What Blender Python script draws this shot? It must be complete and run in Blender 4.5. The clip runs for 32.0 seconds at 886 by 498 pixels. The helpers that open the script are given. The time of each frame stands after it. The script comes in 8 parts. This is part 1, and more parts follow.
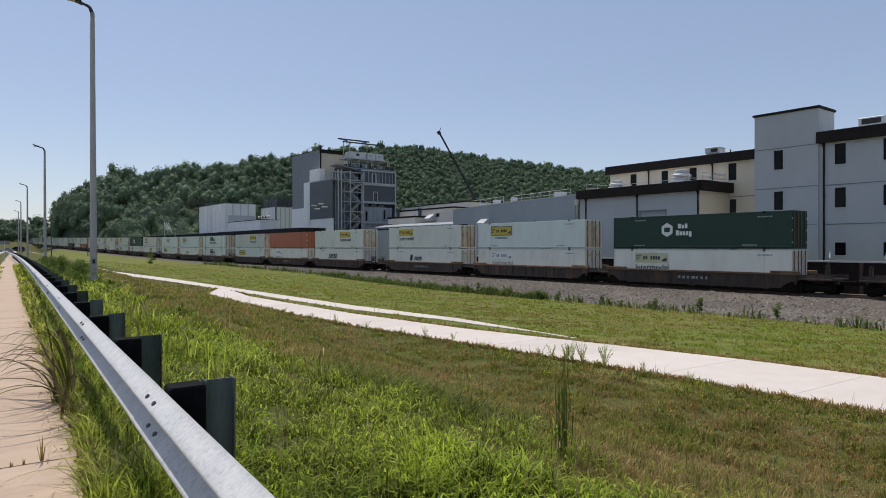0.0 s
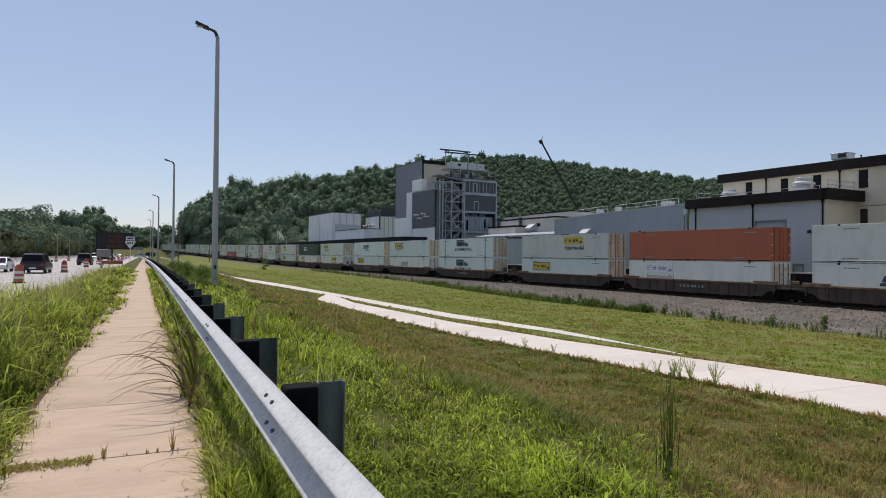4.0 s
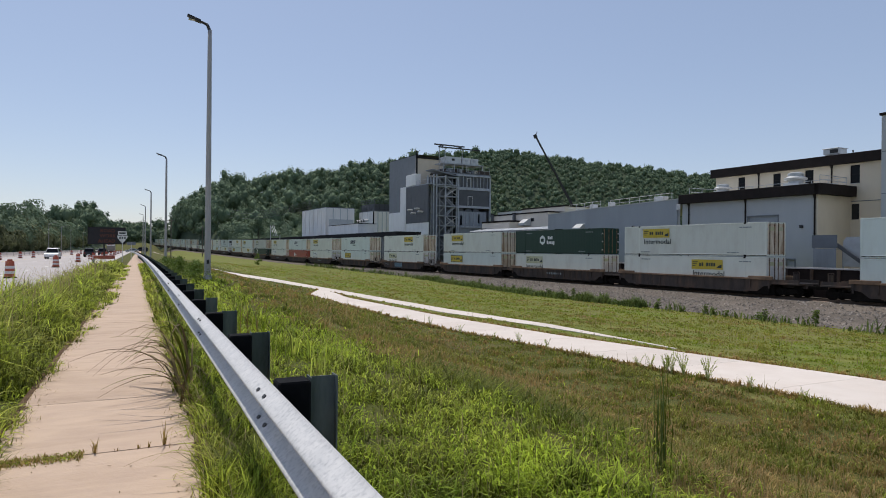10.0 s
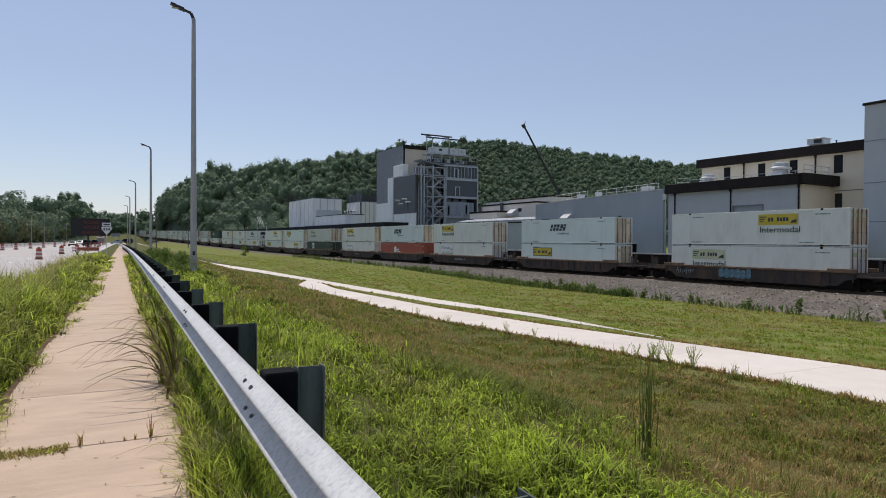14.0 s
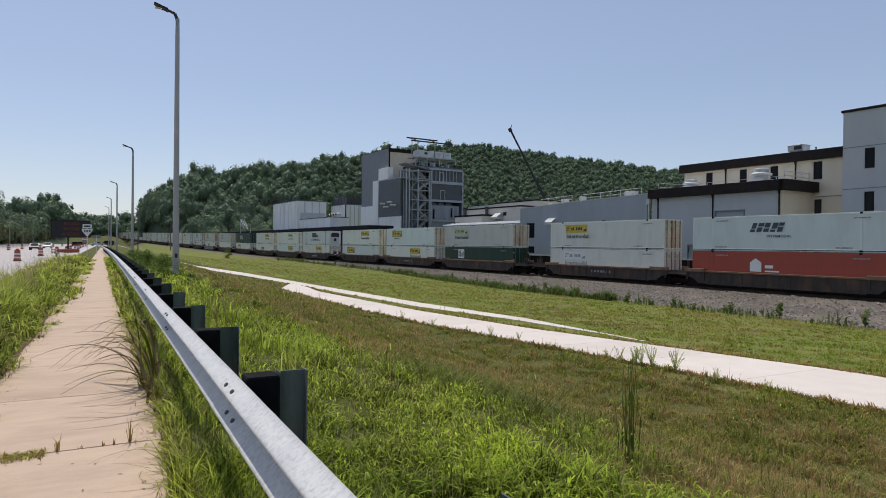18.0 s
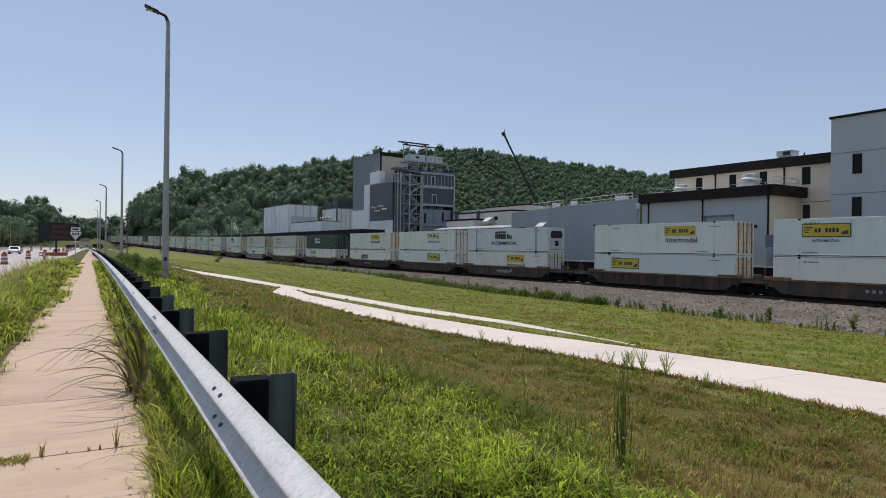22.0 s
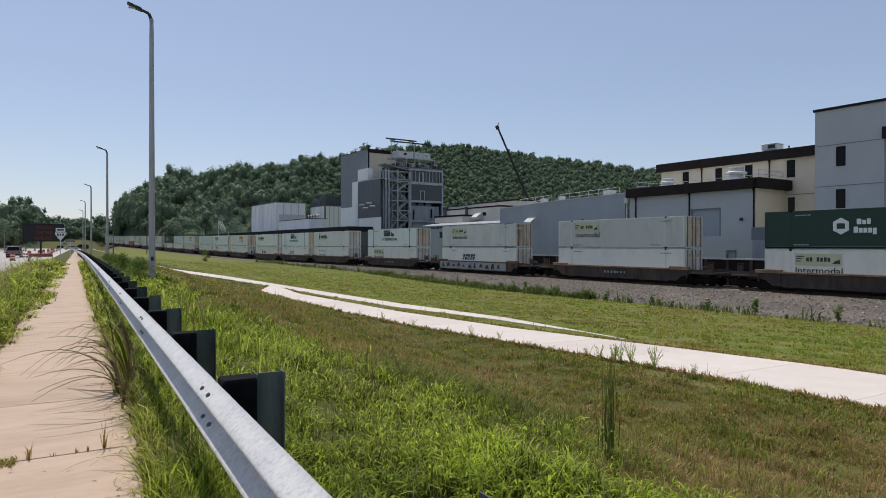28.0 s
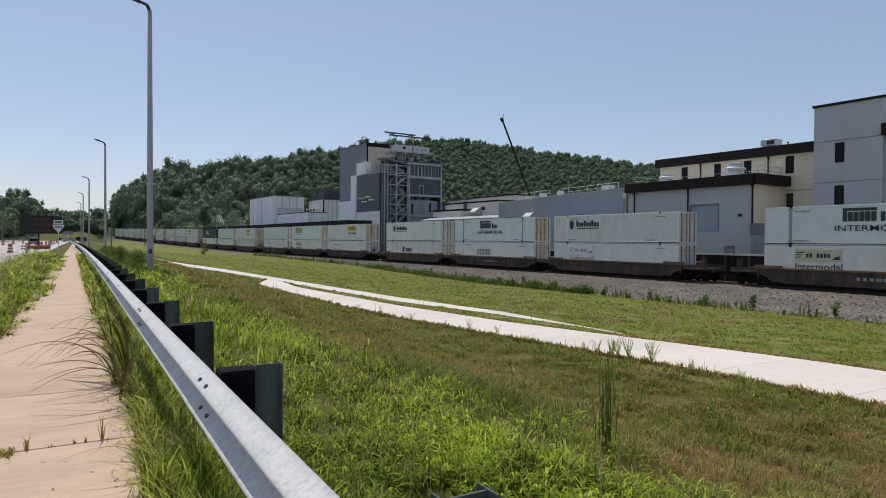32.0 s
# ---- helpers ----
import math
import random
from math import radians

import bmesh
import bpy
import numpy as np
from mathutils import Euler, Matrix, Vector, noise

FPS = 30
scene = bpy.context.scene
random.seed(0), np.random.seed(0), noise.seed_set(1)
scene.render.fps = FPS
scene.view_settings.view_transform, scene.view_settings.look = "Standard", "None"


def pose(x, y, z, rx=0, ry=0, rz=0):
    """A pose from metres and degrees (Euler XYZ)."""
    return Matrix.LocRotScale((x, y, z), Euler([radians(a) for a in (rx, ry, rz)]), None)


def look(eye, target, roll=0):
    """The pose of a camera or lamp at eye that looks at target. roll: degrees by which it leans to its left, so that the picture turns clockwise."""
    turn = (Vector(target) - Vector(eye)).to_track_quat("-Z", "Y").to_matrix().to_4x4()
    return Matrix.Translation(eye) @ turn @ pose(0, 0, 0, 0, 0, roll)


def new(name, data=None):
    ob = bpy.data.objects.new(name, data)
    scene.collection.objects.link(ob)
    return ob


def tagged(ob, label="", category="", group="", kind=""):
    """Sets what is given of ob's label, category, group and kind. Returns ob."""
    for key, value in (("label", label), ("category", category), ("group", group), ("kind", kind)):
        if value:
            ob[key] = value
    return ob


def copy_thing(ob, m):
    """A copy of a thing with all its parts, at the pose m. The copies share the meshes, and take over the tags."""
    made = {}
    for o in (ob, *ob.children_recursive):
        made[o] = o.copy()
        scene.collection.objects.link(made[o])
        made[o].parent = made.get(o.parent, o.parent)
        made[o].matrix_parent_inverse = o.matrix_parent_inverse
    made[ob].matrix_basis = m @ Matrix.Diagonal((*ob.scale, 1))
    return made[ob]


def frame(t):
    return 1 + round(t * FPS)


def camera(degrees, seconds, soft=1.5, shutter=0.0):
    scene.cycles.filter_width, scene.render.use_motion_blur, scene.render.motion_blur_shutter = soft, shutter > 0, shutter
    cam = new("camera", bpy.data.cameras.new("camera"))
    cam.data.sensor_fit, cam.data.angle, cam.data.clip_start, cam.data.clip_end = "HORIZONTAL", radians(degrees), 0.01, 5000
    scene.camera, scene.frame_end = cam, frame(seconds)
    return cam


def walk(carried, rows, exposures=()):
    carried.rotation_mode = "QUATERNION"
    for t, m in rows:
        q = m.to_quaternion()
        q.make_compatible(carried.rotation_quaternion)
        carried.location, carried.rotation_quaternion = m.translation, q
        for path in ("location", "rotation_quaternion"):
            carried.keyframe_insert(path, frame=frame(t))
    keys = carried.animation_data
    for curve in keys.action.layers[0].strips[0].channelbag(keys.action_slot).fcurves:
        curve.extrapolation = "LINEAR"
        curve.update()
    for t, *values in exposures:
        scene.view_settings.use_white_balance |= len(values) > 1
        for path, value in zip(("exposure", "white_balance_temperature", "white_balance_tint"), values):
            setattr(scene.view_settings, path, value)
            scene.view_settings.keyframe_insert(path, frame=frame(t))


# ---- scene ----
# The clip's camera is held over a roadside footpath and turns a little.
cam = camera(69.77, 32.0, soft=0.95)
# seconds, place of the lens, and its turns about x, y and z
PATH = [
    (0, 0.046, 0.058, 1.508, 89.775, 0.125, -33.992), (0.5, 0.028, 0.035, 1.515, 90.061, 0.227, -30.719),
    (1, 0.017, 0.018, 1.520, 90.305, 0.301, -27.756), (1.5, 0.013, 0.013, 1.523, 90.438, 0.435, -27.171),
    (2, 0.013, 0.015, 1.526, 90.501, 0.433, -26.458), (2.5, 0.010, 0.015, 1.525, 90.552, 0.463, -25.667),
    (3, 0.005, 0.010, 1.524, 90.568, 0.034, -25.338), (3.5, -0.000, 0.003, 1.524, 90.606, -0.371, -25.086),
    (5.5, 0.004, 0.003, 1.521, 90.544, -0.615, -24.919), (6, 0.004, 0.010, 1.522, 90.574, -0.479, -24.906),
    (6.5, 0.001, 0.006, 1.522, 90.660, -0.453, -24.838), (7, -0.000, 0.001, 1.521, 90.737, -0.459, -24.832),
    (7.5, -0.002, -0.005, 1.522, 90.762, -0.625, -24.877), (8, -0.005, -0.009, 1.522, 90.779, -0.731, -24.926),
    (8.5, -0.004, -0.004, 1.519, 90.732, -0.676, -25.076), (9, 0.000, 0.006, 1.516, 90.599, -0.630, -25.192),
    (9.5, 0.006, 0.018, 1.514, 90.367, -0.559, -25.375), (10, 0.012, 0.024, 1.514, 90.144, -0.512, -25.542),
    (10.5, 0.015, 0.022, 1.513, 89.952, -0.325, -25.715), (11, 0.016, 0.019, 1.513, 89.770, -0.281, -25.888),
    (11.5, 0.017, 0.020, 1.512, 89.627, -0.317, -26.065), (12, 0.017, 0.021, 1.513, 89.467, -0.321, -26.219),
    (12.5, 0.017, 0.021, 1.513, 89.360, -0.290, -26.326), (13, 0.017, 0.023, 1.512, 89.289, -0.273, -26.416),
    (13.5, 0.018, 0.022, 1.511, 89.237, -0.285, -26.536), (14, 0.018, 0.022, 1.511, 89.294, -0.313, -26.647),
    (14.5, 0.018, 0.029, 1.509, 89.350, -0.592, -26.820), (16.5, 0.027, 0.040, 1.505, 89.408, -0.839, -27.538),
    (17, 0.027, 0.033, 1.508, 89.442, -0.814, -27.712), (17.5, 0.027, 0.029, 1.510, 89.513, -0.744, -27.861),
    (18, 0.025, 0.026, 1.512, 89.616, -0.577, -28.003), (18.5, 0.024, 0.025, 1.511, 89.761, -0.393, -28.097),
    (19, 0.025, 0.021, 1.511, 89.859, -0.077, -28.176), (19.5, 0.026, 0.020, 1.512, 89.932, 0.100, -28.197),
    (20, 0.028, 0.026, 1.510, 89.992, 0.213, -28.303), (20.5, 0.030, 0.033, 1.508, 90.033, 0.190, -28.412),
    (21, 0.031, 0.039, 1.506, 90.073, -0.167, -28.577), (21.5, 0.034, 0.045, 1.504, 90.066, -0.450, -28.675),
    (22, 0.037, 0.050, 1.502, 89.997, -0.709, -28.788), (22.5, 0.038, 0.050, 1.501, 89.874, -0.893, -28.901),
    (23, 0.038, 0.048, 1.501, 89.798, -0.936, -29.058), (23.5, 0.039, 0.049, 1.500, 89.679, -0.974, -29.263),
    (24, 0.039, 0.049, 1.499, 89.680, -0.874, -29.421), (24.5, 0.040, 0.049, 1.500, 89.648, -0.738, -29.600),
    (25, 0.042, 0.053, 1.500, 89.574, -0.508, -29.727), (25.5, 0.043, 0.056, 1.499, 89.611, -0.310, -29.858),
    (27.5, 0.039, 0.040, 1.504, 89.639, -0.206, -29.875), (28, 0.042, 0.034, 1.504, 89.673, -0.034, -29.784),
    (28.5, 0.044, 0.033, 1.504, 89.556, 0.033, -29.752), (29, 0.046, 0.031, 1.503, 89.523, 0.131, -29.724),
    (29.5, 0.045, 0.027, 1.504, 89.455, -0.041, -29.727), (30, 0.043, 0.027, 1.503, 89.336, -0.249, -29.765),
    (30.5, 0.043, 0.030, 1.501, 89.216, -0.372, -29.824), (31, 0.043, 0.029, 1.499, 89.219, -0.451, -29.855),
    (31.5, 0.043, 0.029, 1.497, 89.172, -0.376, -29.851), (32, 0.043, 0.036, 1.495, 89.161, -0.327, -29.922),
]
walk(cam, [(t, pose(*place)) for t, *place in PATH], exposures=[(0, 0.0), (32, 0.0)])

# ---- light: a high summer sun from beyond the railway, hazy blue sky ----
SUN_EL, SUN_AZ = 62.0, -4.0        # azimuth clockwise from +y
sun = new("sun", bpy.data.lights.new("sun", "SUN"))
sun.data.energy, sun.data.angle, sun.data.color = 3.6, radians(0.55), (1.0, 0.95, 0.87)
_d = Vector((math.sin(radians(SUN_AZ)) * math.cos(radians(SUN_EL)), math.cos(radians(SUN_AZ)) * math.cos(radians(SUN_EL)), math.sin(radians(SUN_EL))))
sun.matrix_world = look(_d * 400, (0, 0, 0))
world = bpy.data.worlds.new("world")
scene.world = world
world.use_nodes = True
_n = world.node_tree.nodes
_sky = _n.new("ShaderNodeTexSky")
_sky.sky_type, _sky.sun_disc = "NISHITA", False
_sky.sun_elevation, _sky.sun_rotation = radians(SUN_EL), radians(SUN_AZ)
_sky.altitude, _sky.air_density, _sky.dust_density, _sky.ozone_density = 1800, 1.15, 2.3, 1.0
_tint = _n.new("ShaderNodeMix")
_tint.data_type, _tint.blend_type = "RGBA", "MULTIPLY"
_tint.inputs[0].default_value, _tint.inputs[7].default_value = 1.0, (1.10, 1.0, 0.955, 1)
world.node_tree.links.new(_sky.outputs[0], _tint.inputs[6])
_haze = _n.new("ShaderNodeMix")        # a thin even summer haze over the whole sky
_haze.data_type = "RGBA"
_haze.inputs[0].default_value, _haze.inputs[7].default_value = 0.42, (3.24, 4.08, 5.85, 1)
world.node_tree.links.new(_tint.outputs[2], _haze.inputs[6])
world.node_tree.links.new(_haze.outputs[2], _n["Background"].inputs[0])
_n["Background"].inputs[1].default_value = 0.118

# ---- frames of reference ----
# The railway runs almost along the road, turned by 3.7 degrees; d is the distance across it from the camera, s the way along it.
TRACK_TURN = 3.694
TRK = pose(0, 0, 0, 0, 0, TRACK_TURN)
RAIL_Z, TRACK_D, SPEED = -2.05, 51.05, 17.62


def trk(d, s, z=0.0, rz=0.0):
    return TRK @ pose(d, s, z, 0, 0, rz)


def grade(s):
    """The height that the line gains far off."""
    u = max(0.0, s - 150.0)
    return 0.013 * u * u / (u + 70.0)


# ---- mesh and material helpers ----
class Shape:
    """Collects plain polygons for one mesh."""

    def __init__(self):
        self.v, self.f = [], []

    def poly(self, pts, faces):
        k = len(self.v)
        self.v.extend(tuple(p) for p in pts)
        self.f.extend(tuple(k + i for i in q) for q in faces)
        return self

    def box(self, x0, x1, y0, y1, z0, z1, bev=0.0):
        if bev <= 0:
            p = [(x, y, z) for z in (z0, z1) for x, y in ((x0, y0), (x1, y0), (x1, y1), (x0, y1))]
            return self.poly(p, [(3, 2, 1, 0), (4, 5, 6, 7), (0, 1, 5, 4), (1, 2, 6, 5), (2, 3, 7, 6), (3, 0, 4, 7)])
        b = bev
        ring = lambda i, z: [(x0 + i + b, y0 + i, z), (x1 - i - b, y0 + i, z), (x1 - i, y0 + i + b, z), (x1 - i, y1 - i - b, z),
                             (x1 - i - b, y1 - i, z), (x0 + i + b, y1 - i, z), (x0 + i, y1 - i - b, z), (x0 + i, y0 + i + b, z)]
        p = ring(b * 0.6, z0) + ring(0, z0 + b) + ring(0, z1 - b) + ring(b * 0.6, z1)
        q = [tuple(range(7, -1, -1)), tuple(range(24, 32))]
        q += [(8 * r + i, 8 * r + (i + 1) % 8, 8 * r + 8 + (i + 1) % 8, 8 * r + 8 + i) for r in range(3) for i in range(8)]
        return self.poly(p, q)

    def tube(self, a, b, r0, r1=None, n=10, caps=True):
        a, b = Vector(a), Vector(b)
        r1 = r0 if r1 is None else r1
        ax = (b - a).normalized()
        u = ax.orthogonal().normalized()
        w = ax.cross(u)
        ring = [(math.cos(2 * math.pi * i / n), math.sin(2 * math.pi * i / n)) for i in range(n)]
        p = [a + r0 * (c * u + s * w) for c, s in ring] + [b + r1 * (c * u + s * w) for c, s in ring]
        q = [(i, (i + 1) % n, n + (i + 1) % n, n + i) for i in range(n)]
        if caps:
            q += [tuple(range(n - 1, -1, -1)), tuple(range(n, 2 * n))]
        return self.poly(p, q)

    def prism(self, outline, axis, lo, hi):
        """An outline of (u, v) pairs drawn out along axis 'x', 'y' or 'z'."""
        put = {"x": lambda u, v, w: (w, u, v), "y": lambda u, v, w: (u, w, v), "z": lambda u, v, w: (u, v, w)}[axis]
        n = len(outline)
        p = [put(u, v, lo) for u, v in outline] + [put(u, v, hi) for u, v in outline]
        q = [(i, (i + 1) % n, n + (i + 1) % n, n + i) for i in range(n)] + [tuple(range(n - 1, -1, -1)), tuple(range(n, 2 * n))]
        return self.poly(p, q)

    def beam(self, a, b, w):
        """A square bar from a to b."""
        return self.tube(a, b, w * 0.7, n=4)

    def mesh(self, name, material, smooth=False, fix=True):
        me = bpy.data.meshes.new(name)
        me.from_pydata(self.v, [], self.f)
        if fix:
            bm = bmesh.new()
            bm.from_mesh(me)
            bmesh.ops.recalc_face_normals(bm, faces=bm.faces)
            bm.to_mesh(me)
            bm.free()
        me.materials.append(material)
        if smooth:
            me.polygons.foreach_set("use_smooth", [True] * len(me.polygons))
        return me


def part(name, shape, material, parent=None, label="", smooth=False, at=None, kind=""):
    """Links a Shape or a mesh as one object under a thing or a part."""
    me = shape if isinstance(shape, bpy.types.Mesh) else shape.mesh(name, material, smooth)
    ob = new(name, me)
    if parent is not None:
        ob.parent = parent
    if at is not None:
        ob.matrix_basis = at
    return tagged(ob, label, kind=kind)


def thing(name, m, label, category, group="", kind=""):
    ob = new(name)
    ob.empty_display_size = 0.2
    ob.matrix_basis = m
    return tagged(ob, label, category, group, kind)


def big_mesh(name, verts, quads, material, smooth=False, per_face=4):
    """A mesh from numpy arrays of vertices and equal polygons."""
    me = bpy.data.meshes.new(name)
    nv, nf = len(verts), len(quads)
    me.vertices.add(nv)
    me.vertices.foreach_set("co", np.asarray(verts, dtype=np.float32).ravel())
    me.loops.add(nf * per_face)
    me.loops.foreach_set("vertex_index", np.asarray(quads, dtype=np.int32).ravel())
    me.polygons.add(nf)
    me.polygons.foreach_set("loop_start", np.arange(0, nf * per_face, per_face, dtype=np.int32))
    me.polygons.foreach_set("use_smooth", np.full(nf, smooth))
    me.update(calc_edges=True)
    me.validate()
    me.materials.append(material)
    return me


def surf(name, c1, c2=None, scale=4.0, rough=0.6, metal=0.0, bump=0.0, fine=60.0, c3=None, stain=0.35, stain_scale=0.6,
         stretch=(1, 1, 1), rand=0.0, island=0.0, spec=0.5, through_light=0.0, coord="Object"):
    """A surface with grain and stains at two scales, c1 to c2, and c3 in patches."""
    m = bpy.data.materials.new(name)
    m.use_nodes = True
    nt = m.node_tree
    N, L = nt.nodes, nt.links
    b = N["Principled BSDF"]
    b.inputs["Roughness"].default_value, b.inputs["Metallic"].default_value = rough, metal
    b.inputs["Specular IOR Level"].default_value = spec
    tc = N.new("ShaderNodeTexCoord")
    mp = N.new("ShaderNodeMapping")
    mp.inputs["Scale"].default_value = stretch
    L.new(tc.outputs[coord], mp.inputs[0])
    vec = mp.outputs[0]
    if rand:
        info = N.new("ShaderNodeObjectInfo")
        add = N.new("ShaderNodeVectorMath")
        add.operation = "MULTIPLY_ADD"
        L.new(info.outputs["Random"], add.inputs[0])
        add.inputs[1].default_value = (37.0, 23.0, 51.0)
        L.new(vec, add.inputs[2])
        vec = add.outputs[0]

    def grain(sc, detail):
        t = N.new("ShaderNodeTexNoise")
        t.inputs["Scale"].default_value, t.inputs["Detail"].default_value, t.inputs["Roughness"].default_value = sc, detail, 0.6
        L.new(vec, t.inputs["Vector"])
        return t.outputs["Fac"]

    def blend(fac, a, c, mode="MIX"):
        x = N.new("ShaderNodeMix")
        x.data_type, x.blend_type = "RGBA", mode
        for sock, val in ((0, fac), (6, a), (7, c)):
            if isinstance(val, bpy.types.NodeSocket):
                L.new(val, x.inputs[sock])
            else:
                x.inputs[sock].default_value = val if sock == 0 else (*val, 1)
        return x.outputs[2]

    def ramp(fac, lo, hi):
        r = N.new("ShaderNodeMapRange")
        r.inputs[1].default_value, r.inputs[2].default_value = lo, hi
        L.new(fac, r.inputs[0])
        return r.outputs[0]

    c2 = c2 or tuple(0.8 * c for c in c1)
    col = blend(ramp(grain(scale, 6), 0.32, 0.68), c1, c2)
    if c3:
        st = N.new("ShaderNodeMath")
        st.operation = "MULTIPLY"
        L.new(ramp(grain(stain_scale, 5), 0.48, 0.72), st.inputs[0])
        st.inputs[1].default_value = stain
        col = blend(st.outputs[0], col, c3)
    fac = None
    if rand or island:
        if island:
            fac = N.new("ShaderNodeNewGeometry").outputs["Random Per Island"]
            amount = island
        else:
            fac, amount = info.outputs["Random"], rand
        v = N.new("ShaderNodeMapRange")
        v.inputs[3].default_value, v.inputs[4].default_value = 1 - amount, 1 + amount
        L.new(fac, v.inputs[0])
        hsv = N.new("ShaderNodeHueSaturation")
        L.new(v.outputs[0], hsv.inputs["Value"])
        L.new(col, hsv.inputs["Color"])
        col = hsv.outputs[0]
    L.new(col, b.inputs["Base Color"])
    if bump:
        bp = N.new("ShaderNodeBump")
        bp.inputs["Strength"].default_value, bp.inputs["Distance"].default_value = bump, 0.02
        L.new(grain(fine, 4), bp.inputs["Height"])
        L.new(bp.outputs[0], b.inputs["Normal"])
    if through_light:
        tr = N.new("ShaderNodeBsdfTranslucent")
        L.new(col, tr.inputs[0])
        mx = N.new("ShaderNodeMixShader")
        mx.inputs[0].default_value = through_light
        L.new(b.outputs[0], mx.inputs[1])
        L.new(tr.outputs[0], mx.inputs[2])
        L.new(mx.outputs[0], N["Material Output"].inputs[0])
    return m

# ---- materials ----
M_GROUND = surf("meadow_ground", (0.062, 0.074, 0.018), (0.120, 0.118, 0.034), 1.6, 0.95, bump=1.0, fine=9, c3=(0.115, 0.082, 0.042), stain=0.75, stain_scale=0.42, spec=0.1)
M_FIELD = surf("mown_field_ground", (0.110, 0.138, 0.030), (0.190, 0.196, 0.052), 0.9, 0.95, bump=1.0, fine=7, c3=(0.170, 0.125, 0.060), stain=0.7, stain_scale=0.30, spec=0.1)
M_FOREST = surf("forest_floor", (0.050, 0.070, 0.042), (0.064, 0.086, 0.050), 0.6, 0.95, bump=0.6, fine=3, c3=(0.04, 0.055, 0.034), stain=0.5, stain_scale=0.2, spec=0.1)
M_CONCRETE = surf("pale_concrete", (0.535, 0.400, 0.300), (0.470, 0.350, 0.268), 6.0, 0.85, bump=0.35, fine=70, c3=(0.350, 0.250, 0.182), stain=0.55, stain_scale=2.4, rand=0.03, spec=0.2, stretch=(0.42, 1.10, 1))
M_PATH = surf("path_concrete", (0.64, 0.57, 0.515), (0.59, 0.52, 0.465), 1.5, 0.85, bump=0.15, fine=60, c3=(0.55, 0.45, 0.38), stain=0.35, stain_scale=0.5, rand=0.04, spec=0.2)
M_ROAD = surf("road_surface", (0.45, 0.405, 0.385), (0.38, 0.345, 0.33), 0.6, 0.8, bump=0.1, fine=40, c3=(0.36, 0.31, 0.28), stain=0.5, stain_scale=0.12, spec=0.3)
M_GRAVEL = surf("grey_ballast", (0.178, 0.148, 0.122), (0.062, 0.052, 0.044), 9.0, 0.95, bump=1.0, fine=14, c3=(0.23, 0.19, 0.155), stain=0.5, stain_scale=0.25, spec=0.2)
M_GALV = surf("galvanised_steel", (0.66, 0.645, 0.635), (0.58, 0.575, 0.57), 9, 0.50, 0.25, bump=0.06, fine=60, c3=(0.30, 0.32, 0.35), stain=0.35, stain_scale=34.0)
M_POST = surf("weathered_post", (0.050, 0.064, 0.054), (0.120, 0.140, 0.120), 9, 0.85, bump=0.3, fine=40, c3=(0.20, 0.21, 0.20), stain=0.5, spec=0.2, stain_scale=5, stretch=(1, 1, 0.25), rand=0.2)
M_BLOCK = surf("black_block", (0.005, 0.005, 0.006), (0.009, 0.009, 0.010), 12, 0.8, bump=0.1, rand=0.2, spec=0.06)
M_POLE = surf("grey_pole_paint", (0.40, 0.385, 0.37), (0.34, 0.33, 0.32), 3, 0.5, 0.3, stretch=(1, 1, 0.2), c3=(0.28, 0.26, 0.24), stain=0.4, stain_scale=1.0)
M_DARK = surf("dark_metal", (0.02, 0.02, 0.022), (0.035, 0.033, 0.032), 5, 0.55, 0.3)
M_RUST = surf("rusty_brown_steel", (0.066, 0.048, 0.038), (0.036, 0.028, 0.024), 2.2, 0.8, 0.0, bump=0.2, fine=20, c3=(0.17, 0.095, 0.052), stain=0.6, stain_scale=0.8, stretch=(1, 1, 0.35), rand=0.22)
# black gear, taken near to nothing so it also stands for shade under the train
M_TRUCK = surf("black_gear_and_shade", (0.008, 0.007, 0.006), (0.015, 0.012, 0.010), 4, 0.9, bump=0.2, spec=0.1)
# dusty tan steel; on the top chords the lighter tone carries painted sunlight
M_CHORD = surf("dusty_and_sunlit_tan_steel", (0.270, 0.175, 0.105), (0.140, 0.092, 0.062), 1.6, 0.8, bump=0.2, fine=20, c3=(0.07, 0.05, 0.04), stain=0.7, stain_scale=0.9, rand=0.3, spec=0.2)
M_RAIL = surf("rail_steel", (0.16, 0.11, 0.08), (0.10, 0.07, 0.055), 3, 0.5, 0.5)
M_TIE = surf("tarred_tie", (0.06, 0.048, 0.040), (0.09, 0.075, 0.06), 4, 0.9, bump=0.4)


def box_paint(name, c, dirt=(0.30, 0.22, 0.15), amount=0.35, rough=0.42):
    return surf(name, c, tuple(0.94 * x for x in c), 0.8, rough, bump=0.05, fine=25, c3=dirt, stain=amount * .6, stain_scale=0.9, stretch=(1, 1, 0.4), rand=0.07)


M_WHITE = box_paint("white_container_paint", (0.72, 0.74, 0.66))
M_WHITE2 = box_paint("bluish_white_container_paint", (0.66, 0.735, 0.69), amount=0.25)
M_GREY = box_paint("grey_container_paint", (0.57, 0.585, 0.53), amount=0.45)
M_GREY2 = box_paint("pale_green_grey_paint", (0.64, 0.69, 0.66), amount=0.25)
M_GREEN = box_paint("dark_green_container_paint", (0.003, 0.036, 0.020), (0.012, 0.03, 0.02), 0.4, 0.5)
M_ORANGE = box_paint("orange_container_paint", (0.42, 0.105, 0.045), (0.25, 0.08, 0.05), 0.4)
M_RED = box_paint("red_container_paint", (0.36, 0.060, 0.035), (0.20, 0.06, 0.04), 0.4)
